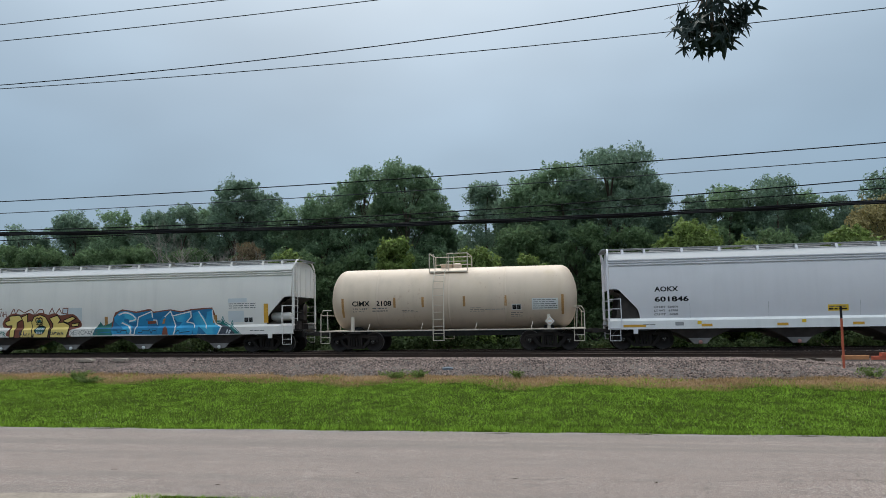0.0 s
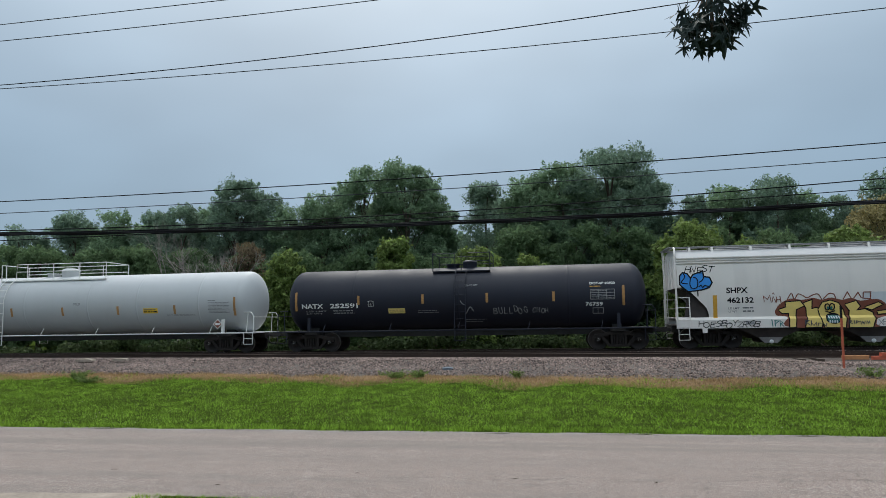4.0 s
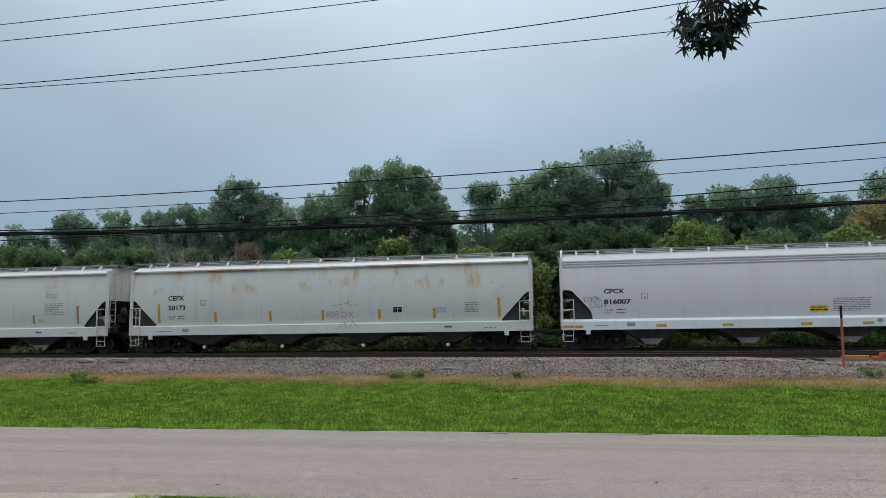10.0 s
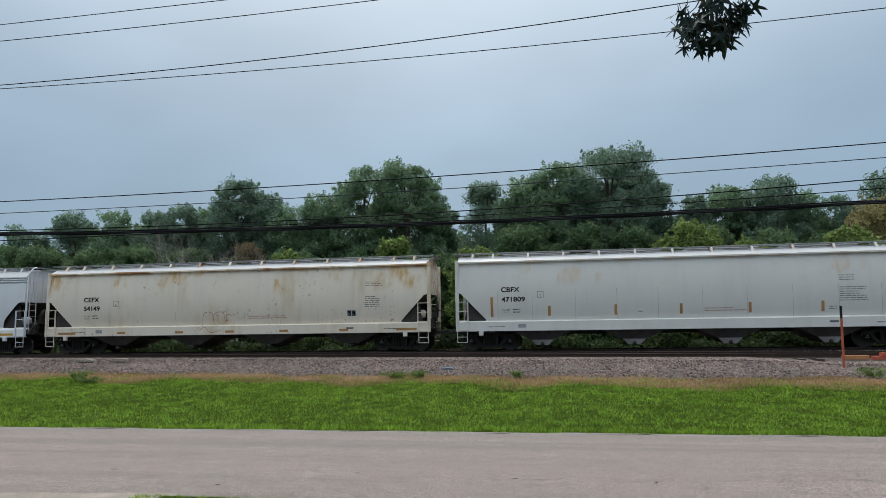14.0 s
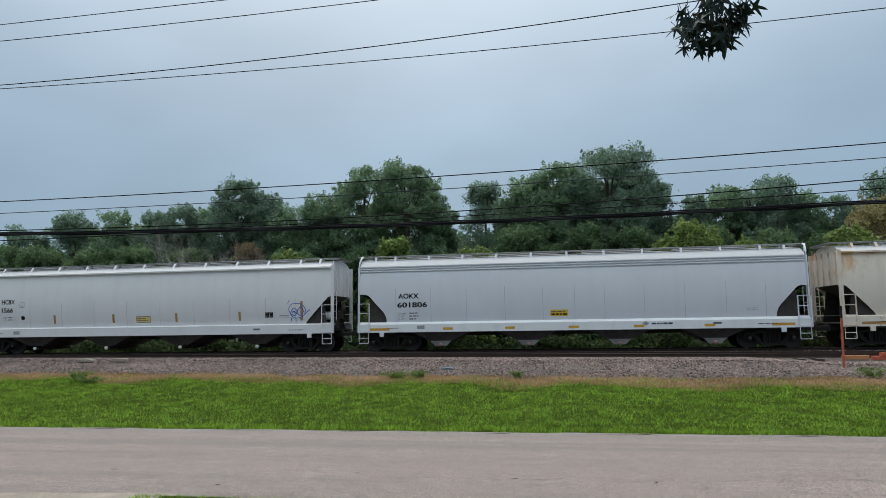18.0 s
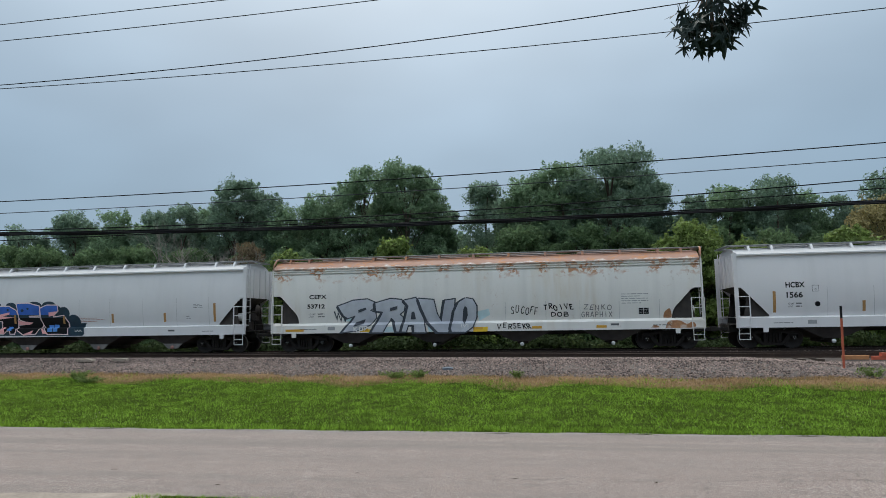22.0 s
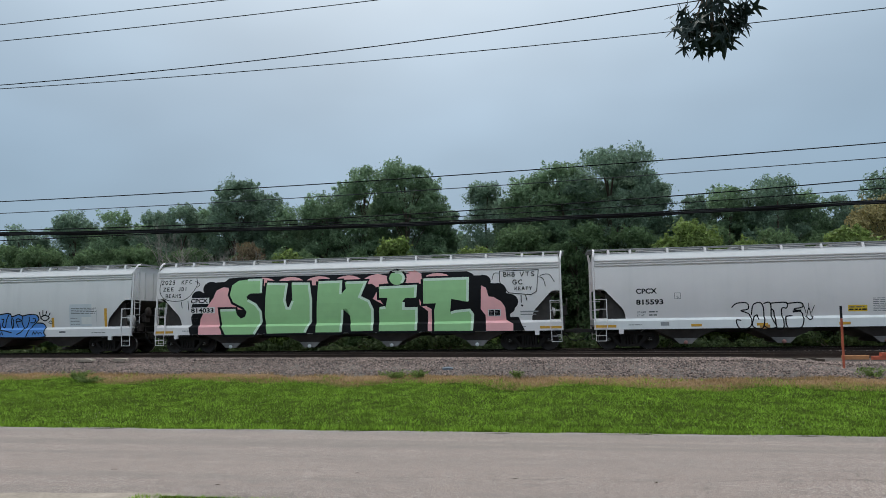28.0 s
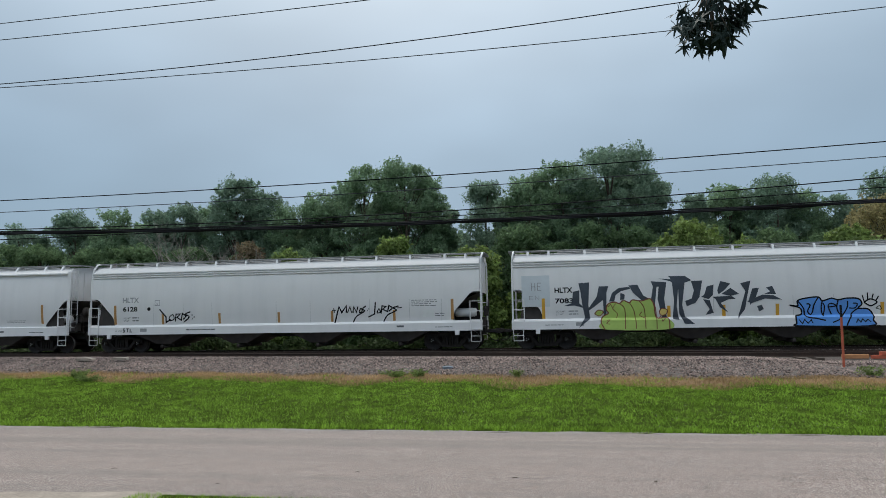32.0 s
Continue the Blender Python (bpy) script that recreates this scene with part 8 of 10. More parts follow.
s12.patch([(-5.57, 1.95), (-5.22, 2.06), (-5.17, 1.96), (-5.56, 1.82)], M["slate"], "graffiti_shade", 0.041)
s12.patch([(-5.69, 1.38), (-5.22, 1.52), (-5.31, 1.32), (-5.78, 1.18)], M["slate"], "graffiti_shade", 0.041)
s12.patch([(-4.04, 2.02), (-3.68, 2.11), (-3.72, 1.95), (-4.06, 1.87)], M["slate"], "graffiti_shade", 0.041)
s12.patch([(-3.02, 1.82), (-2.9, 1.84), (-2.83, 1.49), (-3.08, 1.48)], M["slate"], "graffiti_shade", 0.041)
s12.patch([(-0.54, 2.05), (-0.43, 1.96), (-0.42, 1.62), (-0.56, 1.23), (-0.67, 1.37), (-0.62, 1.88)], M["slate"], "graffiti_shade", 0.041)
s12.stroke([([(-6.74, 1.91), (-6.62, 1.54), (-6.55, 1.82), (-6.43, 1.45), (-6.35, 1.77), (-6.21, 1.42)], 0.07)], M["slate"], 0.006, "graffiti_tag")
s12.stroke([([(-5.77, 1.17), (-5.76, 0.96)], 0.05), ([(-5.6, 1.17), (-5.75, 1.07), (-5.59, 0.94)], 0.05), ([(-5.49, 1.17), (-5.35, 1.17), (-5.36, 1.01), (-5.5, 1.01), (-5.49, 1.17)], 0.05), ([(-5.27, 1.01), (-5.27, 1.2), (-5.12, 1.15), (-5.27, 1.01)], 0.05), ([(-0.72, 1.24), (-0.68, 1.07)], 0.04), ([(-0.63, 1.22), (-0.57, 1.1), (-0.46, 1.23)], 0.04), ([(-0.41, 1.23), (-0.41, 1.08)], 0.04)], M["white"], 0.041, "graffiti_tag")
s12.stroke(letters("SUCOFF", 1.5, 2.75, 1.62, 1.98, 0.035, wave=0.03), BK, 0.006, "graffiti_tag")
s12.stroke(letters("TROIVE", 3.0, 4.35, 1.78, 2.06, 0.045, wave=0.03) + letters("DOB", 3.3, 4.1, 1.48, 1.72, 0.04), BK, 0.006, "graffiti_tag")
s12.stroke(letters("ZENKO", 4.75, 5.95, 1.76, 2.02, 0.03, slant=0.05, wave=0.01) + letters("GRAPHIX", 4.64, 6.0, 1.44, 1.70, 0.028), INK, 0.006, "graffiti_tag")
s12.stroke(letters("VERSEKR", 0.9, 2.5, 0.98, 1.24, 0.04, wave=0.02), BK, 0.009, "graffiti_tag")
consolidated(s12, 7.09, 1.52, 0.48, 0.33)
s12.bars(6.4, 7.6, 2.0, 2.5, 5, FA, "small_stencil", 0.4, 0.005, 122)
sill_reflectors(s12, (-5.3, -2.56, 0.04, 2.68, 5.5))
sill_reflectors(s12, (-8.68,), w=0.9)
for k, q in enumerate(([(8.15, 1.38), (8.2, 1.62), (8.42, 1.78), (8.5, 1.5), (8.45, 1.38)], [(8.2, 0.93), (8.35, 1.22), (8.8, 1.25), (9.1, 1.1), (9.35, 1.2), (9.4, 0.95)], [(7.6, 0.95), (7.75, 1.08), (7.95, 0.97)])):
    s12.patch(smooth(q), M["rust_stain"], "rust_patch", 0.005, "orange-brown rust breaking through the paint")
sill_notes(s12, 123)
seams(s12, (-6.6, -4.9, 1.3, 3.1, 4.6, 6.3, 8.0), z1=2.2)

# grey hopper with blue and pink letters
s13 = on_hopper(c13, "plain")
s13.letter("PNWX", -7.77, -6.80, 2.57, 2.79, BK)
s13.letter("201438", -7.76, -6.58, 2.18, 2.41, BK)
load_data(s13, -7.75, -6.7, 1.58, 2.02, 3, INK)
reflectors(s13, (2.85, 5.67), 1.54, 1.99, "amber", 0.12)
reflectors(s13, (-8.25, 8.3), 1.52, 2.42, "amber", 0.12)
s13.patch([(-7.05, 1.35), (-6.64, 1.45), (-6.65, 1.69), (-6.53, 2.01), (-6.26, 2.16), (-6.02, 2.09), (-5.97, 1.01), (-6.86, 1.02), (-6.91, 1.22)], M["teal"], "graffiti_halo", 0.005, "dark teal cloud behind graffiti letters")
s13.patch([(-6.06, 2.4), (-0.21, 2.49), (0.48, 1.89), (1.06, 1.55), (1.42, 1.56), (1.31, 1.43), (1.37, 1.02), (1.26, 0.92), (-6, 1.01)], M["navy"], "graffiti_halo", 0.007, "navy ground behind graffiti letters")
s13.patch([(-5.41, 2.44), (-5.43, 2.35), (-5.5, 2.28), (-5.6, 2.24), (-5.72, 2.24), (-5.83, 2.28), (-5.91, 2.36), (-5.94, 2.45), (-5.92, 2.54), (-5.84, 2.61), (-5.74, 2.64), (-5.62, 2.64), (-5.51, 2.6), (-5.44, 2.53)], M["navy"], "graffiti_halo", 0.009)
s13.patch([(-4.59, 2.56), (-4.62, 2.48), (-4.68, 2.42), (-4.78, 2.38), (-4.89, 2.39), (-4.99, 2.42), (-5.06, 2.49), (-5.08, 2.57), (-5.06, 2.65), (-5, 2.71), (-4.9, 2.75), (-4.79, 2.75), (-4.69, 2.71), (-4.62, 2.64)], M["navy"], "graffiti_halo", 0.010)
s13.patch([(-3.41, 2.44), (-3.44, 2.33), (-3.54, 2.23), (-3.68, 2.18), (-3.84, 2.18), (-3.99, 2.24), (-4.1, 2.34), (-4.14, 2.46), (-4.1, 2.58), (-4.01, 2.67), (-3.86, 2.72), (-3.7, 2.72), (-3.55, 2.66), (-3.45, 2.57)], M["navy"], "graffiti_halo", 0.011)
s13.patch([(-2.57, 2.47), (-2.6, 2.39), (-2.68, 2.32), (-2.8, 2.29), (-2.93, 2.29), (-3.05, 2.33), (-3.14, 2.4), (-3.17, 2.48), (-3.14, 2.56), (-3.06, 2.62), (-2.94, 2.65), (-2.81, 2.65), (-2.69, 2.61), (-2.6, 2.55)], M["navy"], "graffiti_halo", 0.012)
s13.patch([(-1.08, 2.4), (-1.12, 2.28), (-1.24, 2.19), (-1.42, 2.14), (-1.62, 2.14), (-1.81, 2.2), (-1.94, 2.3), (-1.99, 2.42), (-1.94, 2.54), (-1.82, 2.63), (-1.64, 2.68), (-1.44, 2.67), (-1.25, 2.62), (-1.13, 2.52)], M["navy"], "graffiti_halo", 0.013)
s13.patch([(-0.28, 2.42), (-0.32, 2.31), (-0.43, 2.23), (-0.6, 2.19), (-0.79, 2.19), (-0.96, 2.24), (-1.07, 2.33), (-1.12, 2.44), (-1.08, 2.54), (-0.96, 2.63), (-0.8, 2.67), (-0.61, 2.67), (-0.44, 2.62), (-0.32, 2.53)], M["navy"], "graffiti_halo", 0.014)
s13.patch([(0.48, 2.05), (0.45, 1.91), (0.36, 1.8), (0.22, 1.74), (0.07, 1.74), (-0.08, 1.81), (-0.18, 1.92), (-0.21, 2.07), (-0.18, 2.21), (-0.09, 2.32), (0.05, 2.38), (0.21, 2.38), (0.35, 2.31), (0.45, 2.19)], M["navy"], "graffiti_halo", 0.015)
s13.patch([(1.1, 1.62), (1.06, 1.46), (0.95, 1.34), (0.79, 1.27), (0.61, 1.28), (0.45, 1.35), (0.33, 1.48), (0.29, 1.63), (0.33, 1.79), (0.44, 1.91), (0.6, 1.98), (0.78, 1.98), (0.94, 1.9), (1.05, 1.78)], M["navy"], "graffiti_halo", 0.016)
s13.patch([(-6.2, 2.1), (-6.04, 2.25), (-5.88, 1.67), (-5.44, 1.02), (-5.67, 1.02), (-6.14, 1.45)], M["pink"], "graffiti_outline", 0.019, "pink letter edge")
s13.stroke([([(-6.03, 2.27), (-5.37, 2.44), (-4.91, 2.43), (-4.87, 1.98), (-5.52, 1.96), (-5.51, 1.59), (-4.94, 1.62), (-4.94, 1.05), (-5.44, 1.04), (-5.7, 1.3), (-5.89, 1.67), (-6.03, 2.27)], 0.1)], M["rose"], 0.022, "graffiti_outline", "pale pink letter edging")
s13.patch([(-6.03, 2.27), (-5.37, 2.44), (-4.91, 2.43), (-4.87, 1.98), (-5.52, 1.96), (-5.51, 1.59), (-4.94, 1.62), (-4.94, 1.05), (-5.44, 1.04), (-5.7, 1.3), (-5.89, 1.67)], BK, "graffiti_fill", 0.024, "black lower part of a graffiti letter")
s13.stroke([([(-5.21, 2.54), (-4.1, 2.54), (-3.88, 2.36), (-3.86, 2.06), (-4, 1.85), (-4.23, 1.72), (-3.87, 1.09), (-4.63, 1.06), (-4.64, 1.36), (-4.56, 1.73), (-4.74, 1.84), (-4.78, 2.38), (-5.21, 2.54)], 0.1)], M["rose"], 0.026, "graffiti_outline", "pale pink letter edging")
s13.patch([(-5.21, 2.54), (-4.1, 2.54), (-3.88, 2.36), (-3.86, 2.06), (-4, 1.85), (-4.23, 1.72), (-3.87, 1.09), (-4.63, 1.06), (-4.64, 1.36), (-4.56, 1.73), (-4.74, 1.84), (-4.78, 2.38)], BK, "graffiti_fill", 0.028, "black lower part of a graffiti letter")
s13.stroke([([(-3.86, 2.1), (-3.55, 2.45), (-2.97, 2.45), (-2.57, 2.24), (-2.42, 1.93), (-2.47, 1.53), (-2.55, 1.07), (-2.78, 1.08), (-2.84, 1.26), (-3.03, 1.23), (-3.17, 1.08), (-3.41, 1.09), (-3.33, 1.71), (-3.83, 1.77), (-3.86, 2.1)], 0.1)], M["rose"], 0.030, "graffiti_outline", "pale pink letter edging")
s13.patch([(-3.86, 2.1), (-3.55, 2.45), (-2.97, 2.45), (-2.57, 2.24), (-2.42, 1.93), (-2.47, 1.53), (-2.55, 1.07), (-2.78, 1.08), (-2.84, 1.26), (-3.03, 1.23), (-3.17, 1.08), (-3.41, 1.09), (-3.33, 1.71), (-3.83, 1.77)], BK, "graffiti_fill", 0.032, "black lower part of a graffiti letter")
s13.stroke([([(-2.51, 2.57), (-1.88, 2.59), (-1.23, 2.43), (-1.22, 1.98), (-1.84, 1.97), (-1.8, 1.88), (-1.1, 1.87), (-1.03, 1.47), (-1.35, 1.06), (-2.04, 1.02), (-2.38, 1.25), (-2.42, 1.47), (-1.66, 1.55), (-2.33, 1.78), (-2.51, 2.57)], 0.1)], M["rose"], 0.034, "graffiti_outline", "pale pink letter edging")
s13.patch([(-2.51, 2.57), (-1.88, 2.59), (-1.23, 2.43), (-1.22, 1.98), (-1.84, 1.97), (-1.8, 1.88), (-1.1, 1.87), (-1.03, 1.47), (-1.35, 1.06), (-2.04, 1.02), (-2.38, 1.25), (-2.42, 1.47), (-1.66, 1.55), (-2.33, 1.78)], BK, "graffiti_fill", 0.036, "black lower part of a graffiti letter")
s13.stroke([([(-1.16, 2.32), (-0.8, 2.47), (-0.23, 2.46), (-0.18, 2.18), (-0.43, 1.97), (-0.43, 1.86), (0.15, 1.93), (0.41, 1.58), (0.45, 1.03), (-0.67, 1.04), (-0.91, 1.4), (-1.11, 1.78), (-1.16, 2.32)], 0.1)], M["rose"], 0.038, "graffiti_outline", "pale pink letter edging")
s13.patch([(-1.16, 2.32), (-0.8, 2.47), (-0.23, 2.46), (-0.18, 2.18), (-0.43, 1.97), (-0.43, 1.86), (0.15, 1.93), (0.41, 1.58), (0.45, 1.03), (-0.67, 1.04), (-0.91, 1.4), (-1.11, 1.78)], BK, "graffiti_fill", 0.040, "black lower part of a graffiti letter")
s13.patch([(-6.03, 2.27), (-5.37, 2.44), (-4.91, 2.43), (-4.87, 1.98), (-5.52, 1.96), (-5.52, 1.93), (-5.95, 1.93)], M["navy"], "graffiti_fill", 0.043)
s13.patch([(-6.03, 2.27), (-5.37, 2.44), (-4.91, 2.43), (-4.88, 2.07), (-5.99, 2.08)], M["royal"], "graffiti_fill", 0.046, "royal blue upper part of a graffiti letter")
s13.patch([(-5.21, 2.54), (-4.1, 2.54), (-3.88, 2.36), (-3.86, 2.06), (-3.97, 1.9), (-4.75, 1.91), (-4.78, 2.38)], M["navy"], "graffiti_fill", 0.043)
s13.patch([(-5.21, 2.54), (-4.1, 2.54), (-3.88, 2.36), (-3.86, 2.06), (-3.87, 2.05), (-4.76, 2.06), (-4.78, 2.38)], M["royal"], "graffiti_fill", 0.046, "royal blue upper part of a graffiti letter")
s13.patch([(-3.86, 2.1), (-3.55, 2.45), (-2.97, 2.45), (-2.57, 2.24), (-2.42, 1.93), (-2.42, 1.88), (-3.84, 1.9)], M["navy"], "graffiti_fill", 0.043)
s13.patch([(-3.86, 2.1), (-3.55, 2.45), (-2.97, 2.45), (-2.57, 2.24), (-2.46, 2.02), (-3.86, 2.05)], M["royal"], "graffiti_fill", 0.046, "royal blue upper part of a graffiti letter")
s13.patch([(-2.51, 2.57), (-1.88, 2.59), (-1.23, 2.43), (-1.22, 1.98), (-1.84, 1.97), (-1.8, 1.88), (-1.1, 1.87), (-1.09, 1.85), (-2.36, 1.87)], M["navy"], "graffiti_fill", 0.043)
s13.patch([(-2.51, 2.57), (-1.88, 2.59), (-1.23, 2.43), (-1.22, 2), (-2.39, 2.02)], M["royal"], "graffiti_fill", 0.046, "royal blue upper part of a graffiti letter")
s13.patch([(-1.16, 2.32), (-0.8, 2.47), (-0.23, 2.46), (-0.18, 2.18), (-0.43, 1.97), (-0.43, 1.86), (0.15, 1.93), (0.22, 1.83), (-1.12, 1.85)], M["navy"], "graffiti_fill", 0.043)
s13.patch([(-1.16, 2.32), (-0.8, 2.47), (-0.23, 2.46), (-0.18, 2.18), (-0.41, 1.99), (-1.13, 2)], M["royal"], "graffiti_fill", 0.046, "royal blue upper part of a graffiti letter")
s13.patch([(-5.54, 1.54), (-5.33, 1.54), (-5.35, 1.98), (-5.56, 1.98)], AM, "graffiti_accent", 0.050)
s13.patch([(-2.65, 1.57), (-2.53, 1.57), (-2.54, 2.02), (-2.66, 2.03)], AM, "graffiti_accent", 0.050)
s13.patch([(0.13, 1.53), (0.24, 1.52), (0.24, 1.92), (0.12, 1.92)], AM, "graffiti_accent", 0.050)
s13.patch([(-5.43, 1.1), (-5.18, 1.1), (-5.19, 1.44), (-5.44, 1.44)], M["blue"], "graffiti_accent", 0.050)
s13.patch([(-5.13, 1.1), (-4.82, 1.09), (-4.83, 1.45), (-5.14, 1.46)], M["blue"], "graffiti_accent", 0.050)
s13.patch([(-0.67, 1.14), (-0.4, 1.14), (-0.4, 1.48), (-0.68, 1.48)], M["blue"], "graffiti_accent", 0.050)
s13.patch([(-0.36, 1.15), (-0.11, 1.15), (-0.11, 1.49), (-0.37, 1.5)], M["blue"], "graffiti_accent", 0.050)
s13.patch([(-2.97, 1.23), (-2.71, 1.22), (-2.72, 1.42), (-2.98, 1.43)], M["blue"], "graffiti_accent", 0.050)
s13.patch([(-4.71, 1.78), (-4.45, 1.74), (-3.81, 1.04), (-4.13, 1.04)], M["pink"], "graffiti_accent", 0.053)
s13.patch([(-3.84, 1.94), (-3.36, 2.08), (-2.91, 2.16), (-2.9, 2.06), (-3.3, 1.95), (-2.62, 1.9), (-3.45, 1.81)], M["pink"], "graffiti_accent", 0.053)
s13.patch([(-3.32, 1.41), (-3.18, 1.41), (-3.11, 1.07), (-3.41, 1.08)], M["pink"], "graffiti_accent", 0.053)
s13.patch([(-2.45, 1.72), (-1.54, 1.62), (-1.79, 1.51), (-2.39, 1.52)], M["pink"], "graffiti_accent", 0.053)
s13.patch([(-0.68, 2.11), (-0.19, 2.17), (-0.39, 1.95), (-0.67, 1.91)], M["pink"], "graffiti_accent", 0.053)
s13.patch([(-1.05, 1.38), (-0.63, 1.04), (-0.94, 1.05)], M["pink"], "graffiti_accent", 0.053)
s13.patch([(-5.69, 2.14), (-5.08, 2.16), (-5.09, 1.99), (-5.48, 1.98)], M["pink"], "graffiti_accent", 0.053)
s13.patch([(-2.09, 1.01), (-1.45, 1.24), (-1.59, 1.04)], M["pink"], "graffiti_accent", 0.053)
s13.patch([(-4.39, 2.33), (-4.41, 2.29), (-4.46, 2.27), (-4.51, 2.28), (-4.55, 2.31), (-4.55, 2.36), (-4.52, 2.39), (-4.46, 2.4), (-4.41, 2.38)], M["navy"], "graffiti_accent", 0.050)
s13.patch([(-3.98, 2.18), (-4.02, 2.1), (-4.1, 2.05), (-4.19, 2.07), (-4.26, 2.14), (-4.26, 2.23), (-4.2, 2.29), (-4.11, 2.31), (-4.02, 2.26)], M["navy"], "graffiti_accent", 0.050)
s13.patch([(-2.1, 2.24), (-2.12, 2.19), (-2.17, 2.17), (-2.23, 2.18), (-2.27, 2.21), (-2.27, 2.26), (-2.23, 2.3), (-2.17, 2.31), (-2.12, 2.28)], M["navy"], "graffiti_accent", 0.050)
s13.patch([(-1.8, 2.32), (-1.82, 2.29), (-1.86, 2.27), (-1.91, 2.28), (-1.94, 2.31), (-1.94, 2.34), (-1.91, 2.37), (-1.86, 2.38), (-1.82, 2.36)], M["navy"], "graffiti_accent", 0.050)
s13.patch([(-2.95, 2.29), (-2.96, 2.25), (-3, 2.24), (-3.05, 2.24), (-3.08, 2.27), (-3.08, 2.31), (-3.05, 2.34), (-3, 2.34), (-2.96, 2.32)], M["navy"], "graffiti_accent", 0.050)
s13.stroke([([(0.85, 1.23), (0.88, 1.12)], 0.03), ([(0.93, 1.14), (0.99, 1.21), (1.07, 1.12), (1.14, 1.21), (1.24, 1.12)], 0.03)], M["white"], 0.012, "graffiti_tag")
s13.stroke([([(-6.93, 1.13), (-6.8, 1.2), (-6.86, 1.09)], 0.03), ([(-6.76, 1.11), (-6.64, 1.22), (-6.51, 1.13)], 0.03)], M["pink"], 0.012, "graffiti_tag")
s13.bars(0.94, 2.4, 1.60, 1.84, 3, M["rust_ink"], "small_stencil", 0.4, 0.010, 132)
s13.bars(7.2, 7.7, 2.2, 2.42, 3, INK, "small_stencil", 0.4, 0.005, 133)
s13.bars(6.8, 7.05, 1.66, 1.84, 2, FA, "small_stencil", 0.5, 0.005, 134)
sill_notes(s13, 135)
seams(s13, (-6.4, 1.0, 2.7, 4.5, 6.3, 8.0), z1=2.7)

# pale grey hopper with an outline tag
s14 = on_hopper(c14, "ribbed")
s14.letter("CPCX", -8.03, -7.14, 2.43, 2.66, BK, bold=0.03)
s14.letter("815593", -8.04, -6.89, 1.95, 2.18, BK, bold=0.03)
load_data(s14, -8.0, -7.1, 1.42, 1.7, 2, INK)
class_mark(s14, -6.41, 2.19, 0.25)
notice(s14, 0.53, 1.52, 0.74, 0.26)
s14.bars(1.5, 3.0, 1.5, 2.1, 8, INK, "small_stencil", 0.42, 0.005, 142)
consolidated(s14, 6.54, 1.52, 0.56, 0.33)
s14.bars(7.55, 8.1, 1.6, 1.82, 3, FA, "small_stencil", 0.4, 0.005, 143)
sill_reflectors(s14, (-5.57, -2.9, 0.33, 2.74, 5.5))
sill_reflectors(s14, (-9.4, 9.32), w=0.95)
s14.stroke([(curve([(-4.09, 1.76), (-3.87, 1.94), (-3.46, 1.94), (-3.42, 1.69), (-3.7, 1.62), (-3.37, 1.46), (-3.33, 1.06), (-3.49, 0.88), (-3.83, 0.88), (-3.94, 1.22), (-3.74, 1.21)]), 0.05), (curve([(-3.29, 1.43), (-3.21, 1.86), (-2.9, 1.94), (-2.79, 1.56), (-2.85, 0.94), (-3.11, 0.86), (-3.3, 1), (-3.21, 1.32), (-3.06, 1.43), (-3.04, 1.23)]), 0.05), (curve([(-2.8, 1.91), (-2.52, 1.92), (-2.49, 1.28), (-2.35, 0.93), (-2.67, 0.86), (-2.87, 1.02)]), 0.05), (curve([(-2.52, 1.92), (-1.89, 1.94), (-1.88, 1.71), (-2.08, 1.66), (-2.05, 0.93), (-2.33, 0.87), (-2.39, 1.56), (-2.51, 1.67)]), 0.05), (curve([(-1.89, 1.89), (-1.34, 1.93), (-1.24, 1.74), (-1.58, 1.65), (-1.26, 1.47), (-1.34, 0.92), (-1.74, 0.85), (-1.93, 0.94), (-1.94, 1.32), (-1.65, 1.38)]), 0.05), ([(-1.64, 1.55), (-1.31, 1.59)], 0.09)], BK, 0.006, "graffiti_tag", "black outline bubble tag")
s14.patch([(-3, 1), (-2.6, 1.02), (-2.6, 0.86), (-3, 0.85)], M["amber"], "graffiti_accent", 0.005)
s14.stroke([(curve([(-1.1, 1.3), (-1.0, 1.7), (-0.9, 1.3)]), 0.03), ([(-1.12, 1.5), (-1.2, 1.8)], 0.03), ([(-1.0, 1.6), (-1.0, 1.9)], 0.03), ([(-0.9, 1.5), (-0.78, 1.8)], 0.03), (curve([(-1.15, 1.35), (-1.0, 1.2), (-0.85, 1.35)]), 0.04)], BK, 0.006, "graffiti_tag")
sill_notes(s14, 144, True)

# hopper with the giant green word
s15 = on_hopper(c15, "ribbed")
s15.patch([(-8.0, 0.90), (-8.08, 1.24), (-7.95, 1.38), (-8.0, 1.74), (-7.91, 1.88), (-8.02, 2.11), (-7.91, 2.38), (-7.67, 2.56), (-7.58, 2.78), (-7.2, 3.0), (-7.1, 3.23), (-6.77, 3.41), (-6.24, 3.44), (-6.05, 3.6), (-5.5, 3.635),
           (5.6, 3.635), (5.88, 3.51), (5.92, 3.43), (6.32, 3.43), (6.57, 3.26), (6.61, 3.08), (7.0, 3.03), (7.25, 2.8), (7.31, 2.62), (7.62, 2.53), (7.84, 2.13), (7.72, 1.78), (7.53, 1.65), (7.54, 1.52), (7.92, 1.51), (8.0, 1.29), (8.18, 0.90)], BK, "graffiti_halo", 0.005, "black cloud behind giant graffiti letters")
